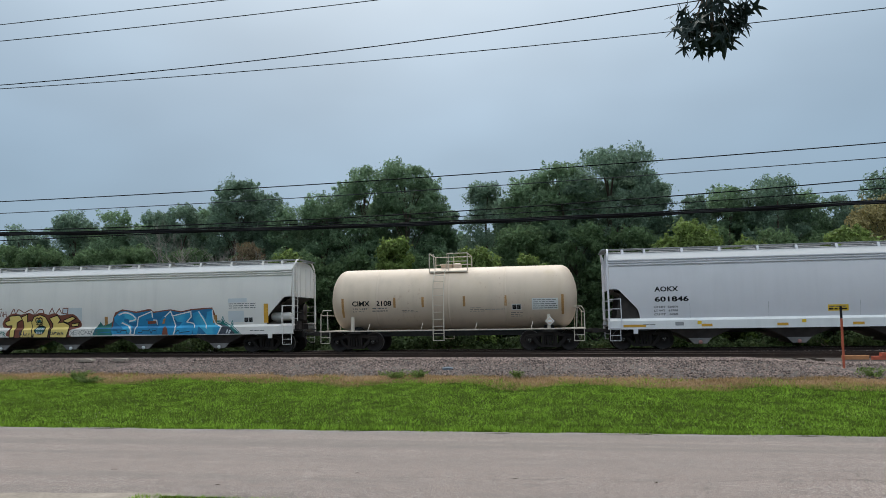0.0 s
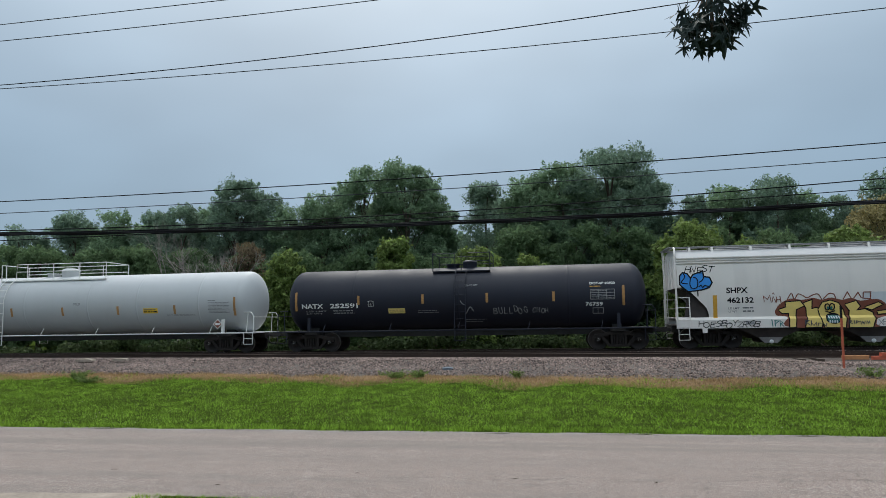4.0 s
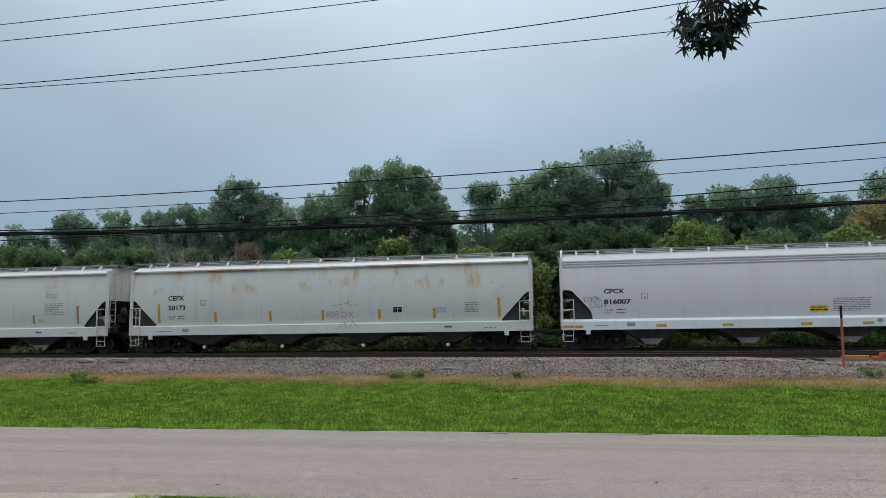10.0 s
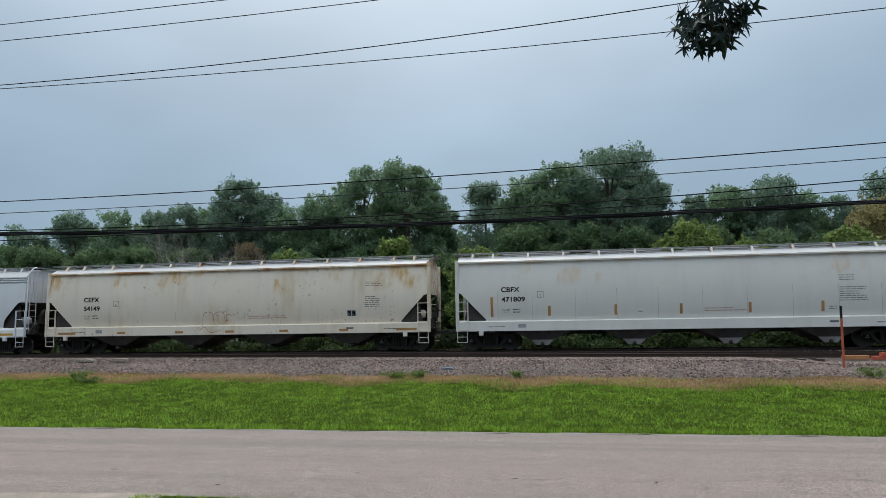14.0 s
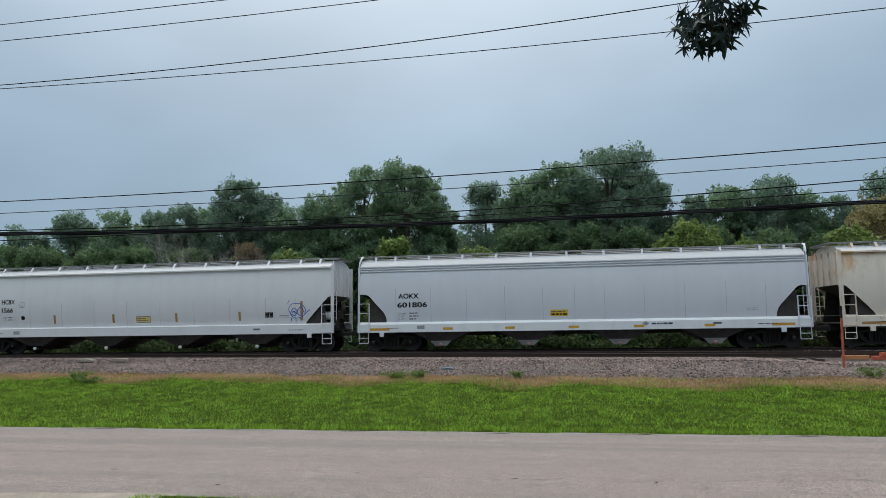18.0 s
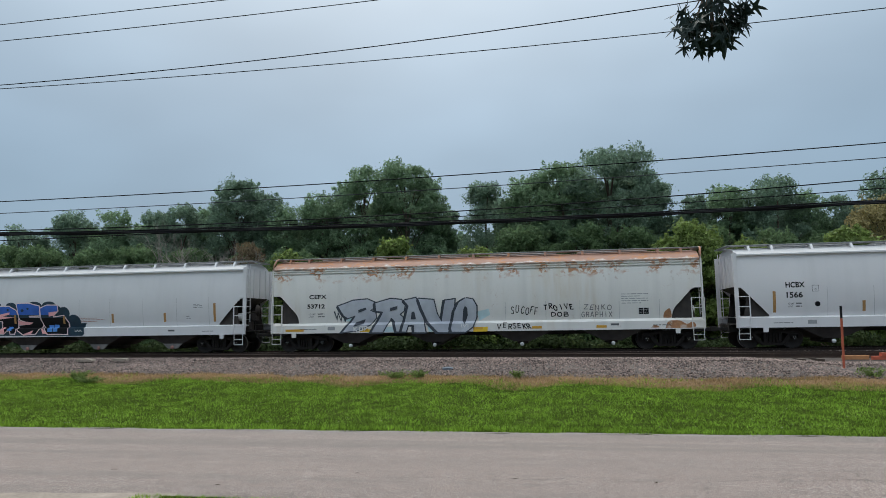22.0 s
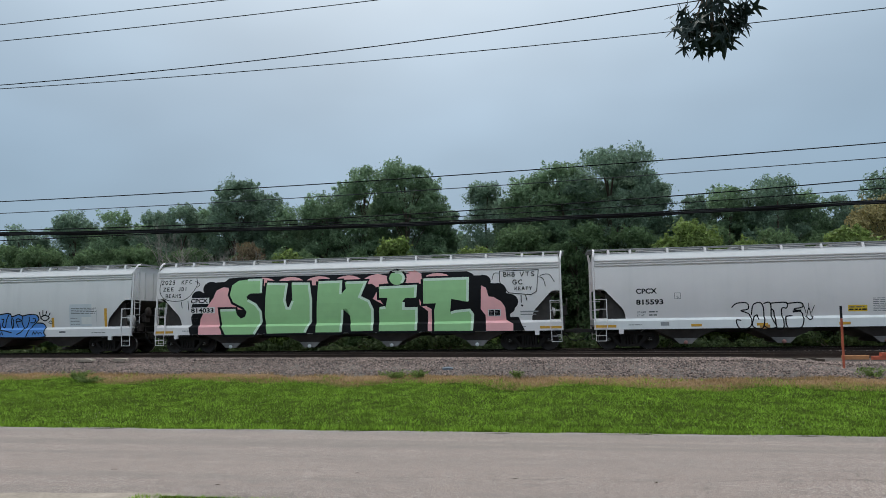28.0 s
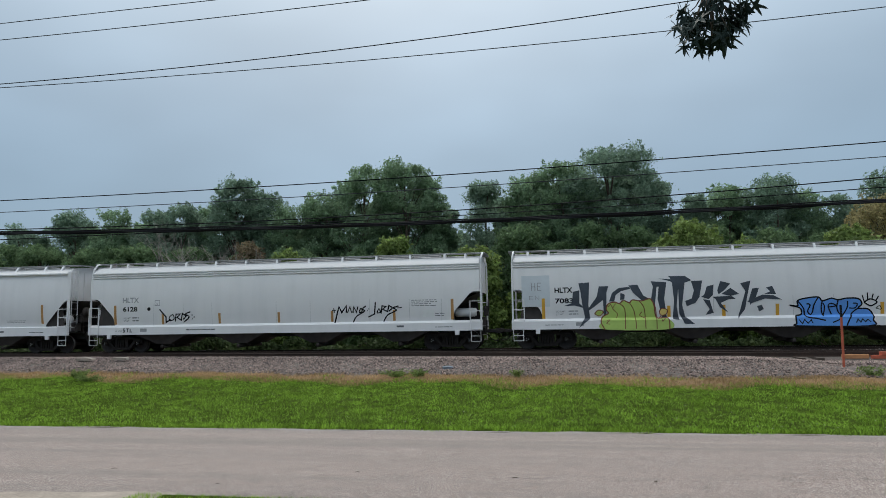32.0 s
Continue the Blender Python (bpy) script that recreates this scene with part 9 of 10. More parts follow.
for x, z, r_ in ((-7.6, 2.72, 0.30), (-6.95, 3.1, 0.36), (6.35, 3.15, 0.30), (7.0, 2.72, 0.34), (7.5, 2.2, 0.36)):
    s15.patch([(x + r_ * 1.15 * math.cos(a), z + r_ * math.sin(a)) for a in np.linspace(0, math.tau, 19)[:-1]], BK, "graffiti_halo", 0.008)
for k in range(7):
    x = -4.3 + k * 1.42
    s15.patch([(x + 0.76 * math.cos(a), 3.16 + 0.43 * math.sin(a)) for a in np.linspace(0, math.pi, 11)], M["pink"], "graffiti_fill", 0.011, "pink graffiti scallop")
s15.patch([(-7.56, 0.9), (-7.57, 1.28), (-7.5, 1.64), (-7.31, 2), (-7.05, 2.36), (-6.81, 2.68), (-6.67, 3.02), (-6.29, 3.18), (-6.04, 3.14), (-5.95, 2.57), (-5.53, 2.22), (-5.23, 2.07), (-6.47, 2.13), (-6.53, 1.7), (-6.37, 1.18), (-6.37, 0.89)], M["pink"], "graffiti_fill", 0.011, "pink graffiti block")
s15.patch([(6.25, 2.96), (6.47, 2.86), (6.58, 2.46), (6.8, 2.43), (7.14, 2.23), (7.32, 1.96), (7.36, 1.39), (7.67, 1.21), (7.66, 0.89), (6.44, 0.91), (6.42, 1.62), (6.21, 1.89)], M["pink"], "graffiti_fill", 0.011, "pink graffiti block")
s15.patch([(2.8, 3.67), (3.16, 3.74), (3.48, 3.57), (3.52, 3.1), (3.01, 3.13), (3.04, 3.49)], M["pink"], "graffiti_fill", 0.012, "pink graffiti scallop")
s15.patch([(0.96, 3.53), (1.38, 3.63), (1.84, 3.52), (1.88, 3.29), (1.41, 2.94), (1, 3.27)], M["pink"], "graffiti_fill", 0.012, "pink graffiti scallop")
s15.patch([(1.41, 2.88), (1.49, 2.43), (1.67, 2.18), (1.17, 2.46)], M["pink"], "graffiti_fill", 0.012)
s15.patch([(3.38, 2.4), (3.48, 2.21), (3.97, 1.92), (3.97, 0.93), (3.76, 0.93), (3.77, 1.85), (3.39, 2.14)], M["pink"], "graffiti_fill", 0.012)
s15.stroke([([(-4.34, 3.53), (-4.34, 2.84), (-4.92, 2.84), (-5.1, 2.7), (-5.05, 2.54), (-4.59, 2.31), (-4.35, 1.99), (-4.3, 1.5), (-4.48, 1.15), (-4.68, 0.88), (-6.18, 0.89), (-6.37, 1.27), (-6.47, 2.1), (-5.66, 2.09), (-5.6, 1.83), (-5.41, 1.65), (-5.19, 1.73), (-5.1, 1.96), (-5.25, 2.17), (-5.79, 2.43), (-5.96, 2.79), (-5.86, 3.25), (-5.53, 3.47), (-5.06, 3.52), (-4.34, 3.53)], 0.22)], BK, 0.014, "graffiti_outline")
s15.patch([(-4.34, 3.53), (-4.34, 2.84), (-4.92, 2.84), (-5.1, 2.7), (-5.05, 2.54), (-4.59, 2.31), (-4.35, 1.99), (-4.3, 1.5), (-4.48, 1.15), (-4.68, 0.88), (-6.18, 0.89), (-6.37, 1.27), (-6.47, 2.1), (-5.66, 2.09), (-5.6, 1.83), (-5.41, 1.65), (-5.19, 1.73), (-5.1, 1.96), (-5.25, 2.17), (-5.79, 2.43), (-5.96, 2.79), (-5.86, 3.25), (-5.53, 3.47), (-5.06, 3.52)], M["green"], "graffiti_fill", 0.017, "green graffiti letter")
s15.stroke([([(-5.06, 3.49), (-4.37, 3.49), (-4.37, 2.87)], 0.12), ([(-5.67, 2.06), (-6.44, 2.06)], 0.12), ([(-5.04, 2.52), (-4.64, 2.3), (-4.39, 1.97), (-4.35, 1.5), (-4.52, 1.17), (-4.7, 0.9)], 0.12)], M["pale_green"], 0.020, "graffiti_rim", "pale green letter rim")
s15.stroke([([(-4.08, 3.34), (-3.02, 3.29), (-3.14, 2.46), (-3.05, 2.13), (-2.93, 2.13), (-2.78, 2.46), (-2.83, 3.31), (-1.93, 3.29), (-1.81, 2.44), (-1.84, 1.47), (-2.11, 0.93), (-4.04, 0.91), (-4.17, 1.68), (-4.14, 2.58), (-4.08, 3.34)], 0.22)], BK, 0.014, "graffiti_outline")
s15.patch([(-4.08, 3.34), (-3.02, 3.29), (-3.14, 2.46), (-3.05, 2.13), (-2.93, 2.13), (-2.78, 2.46), (-2.83, 3.31), (-1.93, 3.29), (-1.81, 2.44), (-1.84, 1.47), (-2.11, 0.93), (-4.04, 0.91), (-4.17, 1.68), (-4.14, 2.58)], M["green"], "graffiti_fill", 0.017, "green graffiti letter")
s15.stroke([([(-4.05, 3.29), (-3.07, 3.25), (-3.18, 2.47), (-3.07, 2.1), (-2.91, 2.09), (-2.76, 2.44)], 0.12), ([(-2.79, 3.26), (-1.97, 3.24), (-1.85, 2.44), (-1.88, 1.47), (-2.15, 0.96)], 0.12)], M["pale_green"], 0.020, "graffiti_rim", "pale green letter rim")
s15.stroke([([(-1.5, 3.34), (-0.34, 3.34), (-0.36, 2.71), (-0.14, 2.97), (-0.19, 3.28), (0.85, 3.29), (0.56, 2.59), (0.98, 2.4), (1.18, 1.98), (1.16, 0.98), (0.12, 0.97), (0.04, 1.71), (-0.08, 2.03), (0.14, 2.05), (-0.28, 2.01), (-0.36, 0.93), (-1.62, 0.94), (-1.56, 2.34), (-1.5, 3.34)], 0.22)], BK, 0.014, "graffiti_outline")
s15.patch([(-1.5, 3.34), (-0.34, 3.34), (-0.36, 2.71), (-0.14, 2.97), (-0.19, 3.28), (0.85, 3.29), (0.56, 2.59), (0.98, 2.4), (1.18, 1.98), (1.16, 0.98), (0.12, 0.97), (0.04, 1.71), (-0.08, 2.03), (0.14, 2.05), (-0.28, 2.01), (-0.36, 0.93), (-1.62, 0.94), (-1.56, 2.34)], M["green"], "graffiti_fill", 0.017, "green graffiti letter")
s15.stroke([([(-1.46, 3.29), (-0.38, 3.3), (-0.4, 2.71)], 0.12), ([(-0.12, 3.24), (0.81, 3.25), (0.52, 2.57), (0.96, 2.36), (1.14, 1.97), (1.12, 1)], 0.12), ([(-0.32, 1.97), (-0.39, 0.96)], 0.12)], M["pale_green"], 0.020, "graffiti_rim", "pale green letter rim")
s15.stroke([([(1.46, 3.02), (3.26, 3.05), (3.22, 2.46), (2.72, 2.47), (2.59, 2.31), (2.58, 2), (3.27, 2.02), (3.24, 0.95), (1.46, 0.96), (1.46, 2.05), (1.78, 2.08), (1.87, 2.49), (1.48, 2.5), (1.46, 3.02)], 0.22)], BK, 0.014, "graffiti_outline")
s15.patch([(1.46, 3.02), (3.26, 3.05), (3.22, 2.46), (2.72, 2.47), (2.59, 2.31), (2.58, 2), (3.27, 2.02), (3.24, 0.95), (1.46, 0.96), (1.46, 2.05), (1.78, 2.08), (1.87, 2.49), (1.48, 2.5)], M["green"], "graffiti_fill", 0.017, "green graffiti letter")
s15.stroke([([(1.5, 2.97), (3.22, 3.01), (3.18, 2.49)], 0.12), ([(2.63, 2.28), (2.62, 1.98), (3.23, 1.98), (3.2, 0.98)], 0.12), ([(1.51, 2.02), (1.77, 2.05)], 0.12)], M["pale_green"], 0.020, "graffiti_rim", "pale green letter rim")
s15.stroke([([(2.68, 3.39), (2.65, 3.27), (2.57, 3.17), (2.45, 3.1), (2.31, 3.08), (2.17, 3.11), (2.05, 3.18), (1.98, 3.29), (1.95, 3.41), (1.98, 3.53), (2.06, 3.64), (2.19, 3.7), (2.33, 3.72), (2.46, 3.69), (2.58, 3.62), (2.66, 3.52), (2.68, 3.39)], 0.22)], BK, 0.014, "graffiti_outline")
s15.patch([(2.68, 3.39), (2.65, 3.27), (2.57, 3.17), (2.45, 3.1), (2.31, 3.08), (2.17, 3.11), (2.05, 3.18), (1.98, 3.29), (1.95, 3.41), (1.98, 3.53), (2.06, 3.64), (2.19, 3.7), (2.33, 3.72), (2.46, 3.69), (2.58, 3.62), (2.66, 3.52)], M["green"], "graffiti_fill", 0.017, "green graffiti letter")
s15.stroke([([(2.22, 3.67), (2.35, 3.68), (2.47, 3.65), (2.57, 3.58), (2.63, 3.48), (2.64, 3.37), (2.6, 3.26), (2.52, 3.18)], 0.12)], M["pale_green"], 0.020, "graffiti_rim", "pale green letter rim")
s15.stroke([([(3.56, 3.33), (5.68, 3.35), (5.64, 2.23), (4.87, 2.38), (4.8, 1.77), (5.03, 1.86), (5.73, 1.9), (5.88, 1.67), (5.83, 0.92), (4.07, 0.93), (4.05, 1.84), (4.15, 2.19), (3.56, 2.19), (3.56, 3.33)], 0.22)], BK, 0.014, "graffiti_outline")
s15.patch([(3.56, 3.33), (5.68, 3.35), (5.64, 2.23), (4.87, 2.38), (4.8, 1.77), (5.03, 1.86), (5.73, 1.9), (5.88, 1.67), (5.83, 0.92), (4.07, 0.93), (4.05, 1.84), (4.15, 2.19), (3.56, 2.19)], M["green"], "graffiti_fill", 0.017, "green graffiti letter")
s15.stroke([([(3.59, 3.29), (5.64, 3.31), (5.61, 2.27)], 0.12), ([(4.83, 1.74), (5.04, 1.81), (5.7, 1.86), (5.84, 1.65), (5.79, 0.94)], 0.12)], M["pale_green"], 0.020, "graffiti_rim", "pale green letter rim")
s15.rect(-8.06, -7.03, 2.39, 2.68, P["c15"], "bare_patch", 0.0135)
s15.rect(-8.06, -6.74, 1.93, 2.22, P["c15"], "bare_patch", 0.0135)
s15.letter("CPCX", -7.99, -7.10, 2.42, 2.64, BK, lift=0.016, bold=0.03)
s15.letter("814033", -7.98, -6.80, 1.96, 2.18, BK, lift=0.016, bold=0.03)
load_data(s15, -7.98, -7.1, 1.5, 1.78, 2, INK)
consolidated(s15, 6.55, 1.56, 0.56, 0.31, up=0.010)
bub = [(curve([(-9.6, 3.62), (-9.65, 3.0), (-9.3, 2.62), (-8.6, 2.55), (-8.1, 2.75), (-7.7, 3.3), (-7.75, 3.66)]), 0.03), (curve([(-7.8, 3.5), (-7.55, 3.35), (-7.7, 3.2)]), 0.03), ([(-8.5, 2.5), (-8.45, 2.2)], 0.035), ([(-8.15, 2.55), (-8.1, 2.1)], 0.035)]
s15.stroke(bub, BK, 0.006, "graffiti_bubble")
tagged(s15.stroke(letters("2023", -9.6, -8.85, 3.35, 3.58, 0.035) + letters("KFC", -8.55, -7.95, 3.35, 3.58, 0.035) + letters("ZEE", -9.5, -8.9, 3.02, 3.24, 0.035) + letters("JDI", -8.7, -8.2, 3.02, 3.24, 0.035) + letters("BEANS", -9.35, -8.5, 2.70, 2.90, 0.03), BK, 0.009, "graffiti_writing"), kind="stuff")
bub = [([(7.1, 3.6), (8.85, 3.62), (8.75, 2.65), (8.5, 2.5), (7.5, 2.6), (7.1, 3.1), (7.1, 3.6)], 0.03), (curve([(6.75, 3.2), (6.85, 3.5), (7.1, 3.5)]), 0.03), (curve([(8.85, 3.3), (9.05, 3.2), (9.15, 2.85)]), 0.03), (curve([(8.9, 3.35), (9.3, 3.4), (9.55, 3.05)]), 0.03), ([(8.05, 2.5), (8.05, 2.15)], 0.04), ([(8.25, 2.5), (8.3, 2.25)], 0.04), ([(8.05, 2.05), (8.12, 2.0)], 0.07)]
s15.stroke(bub, BK, 0.016, "graffiti_bubble")
tagged(s15.stroke(letters("BHB", 7.25, 7.8, 3.32, 3.56, 0.035) + letters("VTS", 8.0, 8.7, 3.32, 3.56, 0.035) + letters("GC", 7.65, 8.15, 2.96, 3.2, 0.035) + letters("MEATY", 7.75, 8.55, 2.70, 2.88, 0.03), BK, 0.016, "graffiti_writing"), kind="stuff")
s15.stroke([([(8.0, 1.75), (8.8, 1.75)], 0.06), ([(8.0, 1.62), (8.7, 1.62)], 0.05)], FA, 0.006, "small_stencil")
sill_reflectors(s15, (-9.36, 9.33), w=0.95)
sill_notes(s15, 152)

# grey hopper with black, lime and blue graffiti
s16 = on_hopper(c16, "ribbed")
s16.rect(-9.4, -8.15, 1.9, 3.3, M["patch"], "cover_patch", 0.003)
s16.letter("HLTX", -7.94, -7.15, 2.50, 2.74, BK)
s16.letter("7083", -7.93, -7.13, 2.03, 2.26, BK)
load_data(s16, -7.9, -6.9, 1.48, 1.74, 2, FA)
reflectors(s16, (-3.06, -0.79, 1.37, 5.45), 1.36, 1.85, "yellow", 0.14)
reflectors(s16, (-8.45, 8.4), 1.36, 2.27, "yellow", 0.14)


s16.patch([(-6.88, 2.91), (-6.41, 2.94), (-6.48, 1.94), (-6.41, 1.34), (-6.92, 0.94), (-6.64, 1.39), (-6.74, 1.94), (-6.8, 2.49)], M["slate"], "graffiti_fill", 0.007, "black flared graffiti stroke")
s16.patch([(-7.14, 2.54), (-6.85, 2.6), (-6.87, 2.03), (-6.64, 1.8), (-7.08, 1.93), (-7.57, 1.91), (-7.18, 2.04)], M["slate"], "graffiti_fill", 0.008, "black flared graffiti stroke")
s16.patch([(-6, 2.75), (-5.59, 2.76), (-5.68, 2.47), (-5.72, 1.33), (-5.82, 1.33), (-5.84, 2.15), (-6.4, 1.73), (-6.59, 1.65), (-6.11, 2.29)], M["slate"], "graffiti_fill", 0.010, "black flared graffiti stroke")
s16.patch([(-5.58, 2.08), (-5.44, 2.46), (-5.16, 2.66), (-4.7, 2.71), (-4.66, 2.62), (-5.06, 2.52), (-5.29, 2.36), (-5.36, 2.08)], M["slate"], "graffiti_fill", 0.011, "black flared graffiti stroke")
s16.patch([(-4.73, 2.77), (-4.35, 2.79), (-4.11, 2.3), (-3.81, 2.14), (-4.2, 2.11), (-4.54, 2.44)], M["slate"], "graffiti_fill", 0.013, "black flared graffiti stroke")
s16.patch([(-5.08, 2.46), (-4.9, 2.36), (-4.93, 2.16), (-5.11, 2.14)], M["slate"], "graffiti_fill", 0.014, "black flared graffiti stroke")
s16.patch([(-3.78, 2.93), (-3.12, 2.87), (-3.24, 2.15), (-3.15, 1.29), (-3.35, 1.34), (-3.52, 2.15), (-3.45, 2.68), (-3.54, 2.68), (-3.64, 1.87), (-3.81, 2.05), (-3.69, 2.7)], M["slate"], "graffiti_fill", 0.007, "black flared graffiti stroke")
s16.patch([(-2.89, 2.91), (-2.61, 2.81), (-2.73, 1.87), (-2.65, 1.23), (-2.91, 1.28), (-2.83, 2.05)], M["slate"], "graffiti_fill", 0.008, "black flared graffiti stroke")
s16.patch([(-3.45, 3.04), (-2.93, 3), (-3.03, 3.14), (-2.33, 3.12), (-2.07, 2.93), (-2.36, 2.83), (-2.5, 1.87), (-2.39, 1.37), (-2.01, 1.04), (-2.44, 1.06), (-2.63, 1.51), (-2.64, 2.68), (-2.98, 2.92)], M["slate"], "graffiti_fill", 0.010, "black flared graffiti stroke")
s16.patch([(-2.09, 2.9), (-1.63, 2.91), (-1.77, 2.21), (-1.94, 1.95), (-2.31, 1.81), (-2.37, 2.04), (-2.1, 2.14), (-1.99, 2.48)], M["slate"], "graffiti_fill", 0.011, "black flared graffiti stroke")
s16.patch([(-1.45, 2.65), (-1.17, 2.72), (-1.22, 2.27), (-1.4, 2.1), (-1.7, 2.21), (-1.57, 2.3)], M["slate"], "graffiti_fill", 0.013, "black flared graffiti stroke")
s16.patch([(-1.63, 2.1), (-1.36, 2.06), (-1.21, 1.51), (-1.55, 1.42), (-1.37, 1.67)], M["slate"], "graffiti_fill", 0.014, "black flared graffiti stroke")
s16.patch([(-1.03, 2.46), (-0.89, 2.87), (-0.48, 2.75), (-0.78, 2.44), (-0.99, 2.3)], M["slate"], "graffiti_fill", 0.007, "black flared graffiti stroke")
s16.patch([(-0.87, 2.31), (-0.49, 2.56), (-0.14, 2.3), (-0.49, 2.22)], M["slate"], "graffiti_fill", 0.008, "black flared graffiti stroke")
s16.patch([(-1.24, 2.2), (-0.47, 2.22), (-0.29, 2.09), (-0.58, 2.08), (-0.91, 1.93), (-0.6, 1.5), (-0.95, 1.75), (-1.11, 2.09)], M["slate"], "graffiti_fill", 0.010, "black flared graffiti stroke")
s16.patch([(-0.08, 2.75), (0.34, 2.86), (0.17, 2.17), (0.07, 1.64), (-0.24, 1.24), (-0.07, 1.82), (0.11, 2.42)], M["slate"], "graffiti_fill", 0.011, "black flared graffiti stroke")
s16.patch([(0.39, 2.52), (0.66, 2.54), (0.53, 2.17), (0.29, 1.82), (0.24, 2.07)], M["slate"], "graffiti_fill", 0.013, "black flared graffiti stroke")
s16.patch([(0.16, 1.98), (0.78, 2.25), (1.23, 2.21), (1.58, 2.02), (0.89, 2.08), (0.32, 1.89)], M["slate"], "graffiti_fill", 0.014, "black flared graffiti stroke")
s16.patch([(0.95, 2.55), (1.2, 2.61), (1.34, 2.26), (0.87, 2.28), (1.11, 2.38)], M["slate"], "graffiti_fill", 0.007, "black flared graffiti stroke")
s16.patch([(0.56, 1.77), (0.74, 1.82), (0.83, 1.63), (0.63, 1.54)], M["slate"], "graffiti_fill", 0.008, "black flared graffiti stroke")
s16.patch(smooth([(-5.96, 1.18), (-5.87, 1.42), (-5.63, 1.56), (-5.72, 1.74), (-5.63, 1.97), (-5.34, 2.05), (-5.15, 1.98), (-4.96, 2.11), (-4.72, 2.01), (-4.58, 2.13), (-4.2, 2.08), (-3.83, 2.16), (-3.68, 1.89), (-3.59, 1.35), (-3.12, 1.32), (-3.07, 0.84), (-5.81, 0.86)]), M["lime"], "graffiti_fill", 0.020, "lime green bubble graffiti")
s16.stroke([(curve([(-5.81, 0.86), (-5.96, 1.18), (-5.87, 1.42), (-5.63, 1.56), (-5.72, 1.74), (-5.63, 1.97), (-5.34, 2.05), (-5.15, 1.98), (-4.96, 2.11), (-4.72, 2.01), (-4.58, 2.13), (-4.2, 2.08), (-3.83, 2.16), (-3.68, 1.89), (-3.59, 1.35), (-3.12, 1.32), (-3.07, 0.84)]), 0.05), (curve([(-5.15, 1.98), (-4.92, 1.71), (-4.93, 0.86)]), 0.035), (curve([(-4.72, 2.01), (-4.52, 1.61), (-4.46, 0.86)]), 0.035), (curve([(-4.3, 2.08), (-4.09, 1.71), (-4.07, 0.85)]), 0.035), (curve([(-3.81, 2.14), (-3.62, 1.75), (-3.6, 0.84)]), 0.035), (curve([(-5.44, 1.74), (-5.24, 1.53), (-5.3, 1.35)]), 0.03), (curve([(-4.2, 1.61), (-4.29, 1.45), (-4.09, 1.34)]), 0.03), (curve([(-5.72, 1.24), (-5.58, 1.27), (-5.72, 1.12), (-5.57, 1.09)]), 0.03), ([(-5.65, 1.83), (-5.52, 1.96), (-5.44, 1.78), (-5.31, 1.99)], 0.03), ([(-3.52, 1.29), (-3.41, 1.4), (-3.35, 1.18), (-3.22, 1.32)], 0.03)], M["rust_red"], 0.024, "graffiti_outline")
s16.patch([(-6.22, 1.55), (-6.06, 1.71), (-5.84, 1.63), (-6.01, 1.45)], M["lime"], "graffiti_fill", 0.016)
s16.patch([(-3.47, 1.61), (-3.34, 1.74), (-3.12, 1.66), (-3.21, 1.47), (-3.4, 1.45)], M["gold"], "graffiti_fill", 0.016)
s16.stroke([(curve([(-6.22, 1.55), (-6.06, 1.71), (-5.84, 1.63), (-6.01, 1.45), (-6.22, 1.55)]), 0.04), (curve([(-3.47, 1.61), (-3.34, 1.74), (-3.12, 1.66), (-3.21, 1.47), (-3.4, 1.45), (-3.47, 1.61)]), 0.04)], M["rust_red"], 0.020, "graffiti_outline")
s16.patch(smooth([(2.07, 1), (2.07, 1.31), (2.3, 1.39), (2.26, 1.65), (1.86, 1.78), (2.17, 1.74), (2.17, 1.96), (2.49, 2.06), (2.99, 2.1), (3.14, 1.94), (3.5, 2.04), (3.76, 1.97), (4.1, 2.03), (4.54, 2), (4.67, 1.78), (4.53, 1.61), (4.89, 1.57), (5.06, 1.37), (5.03, 1.12), (4.89, 0.87), (2.2, 0.9)]), M["blue"], "graffiti_fill", 0.010, "blue bubble graffiti")
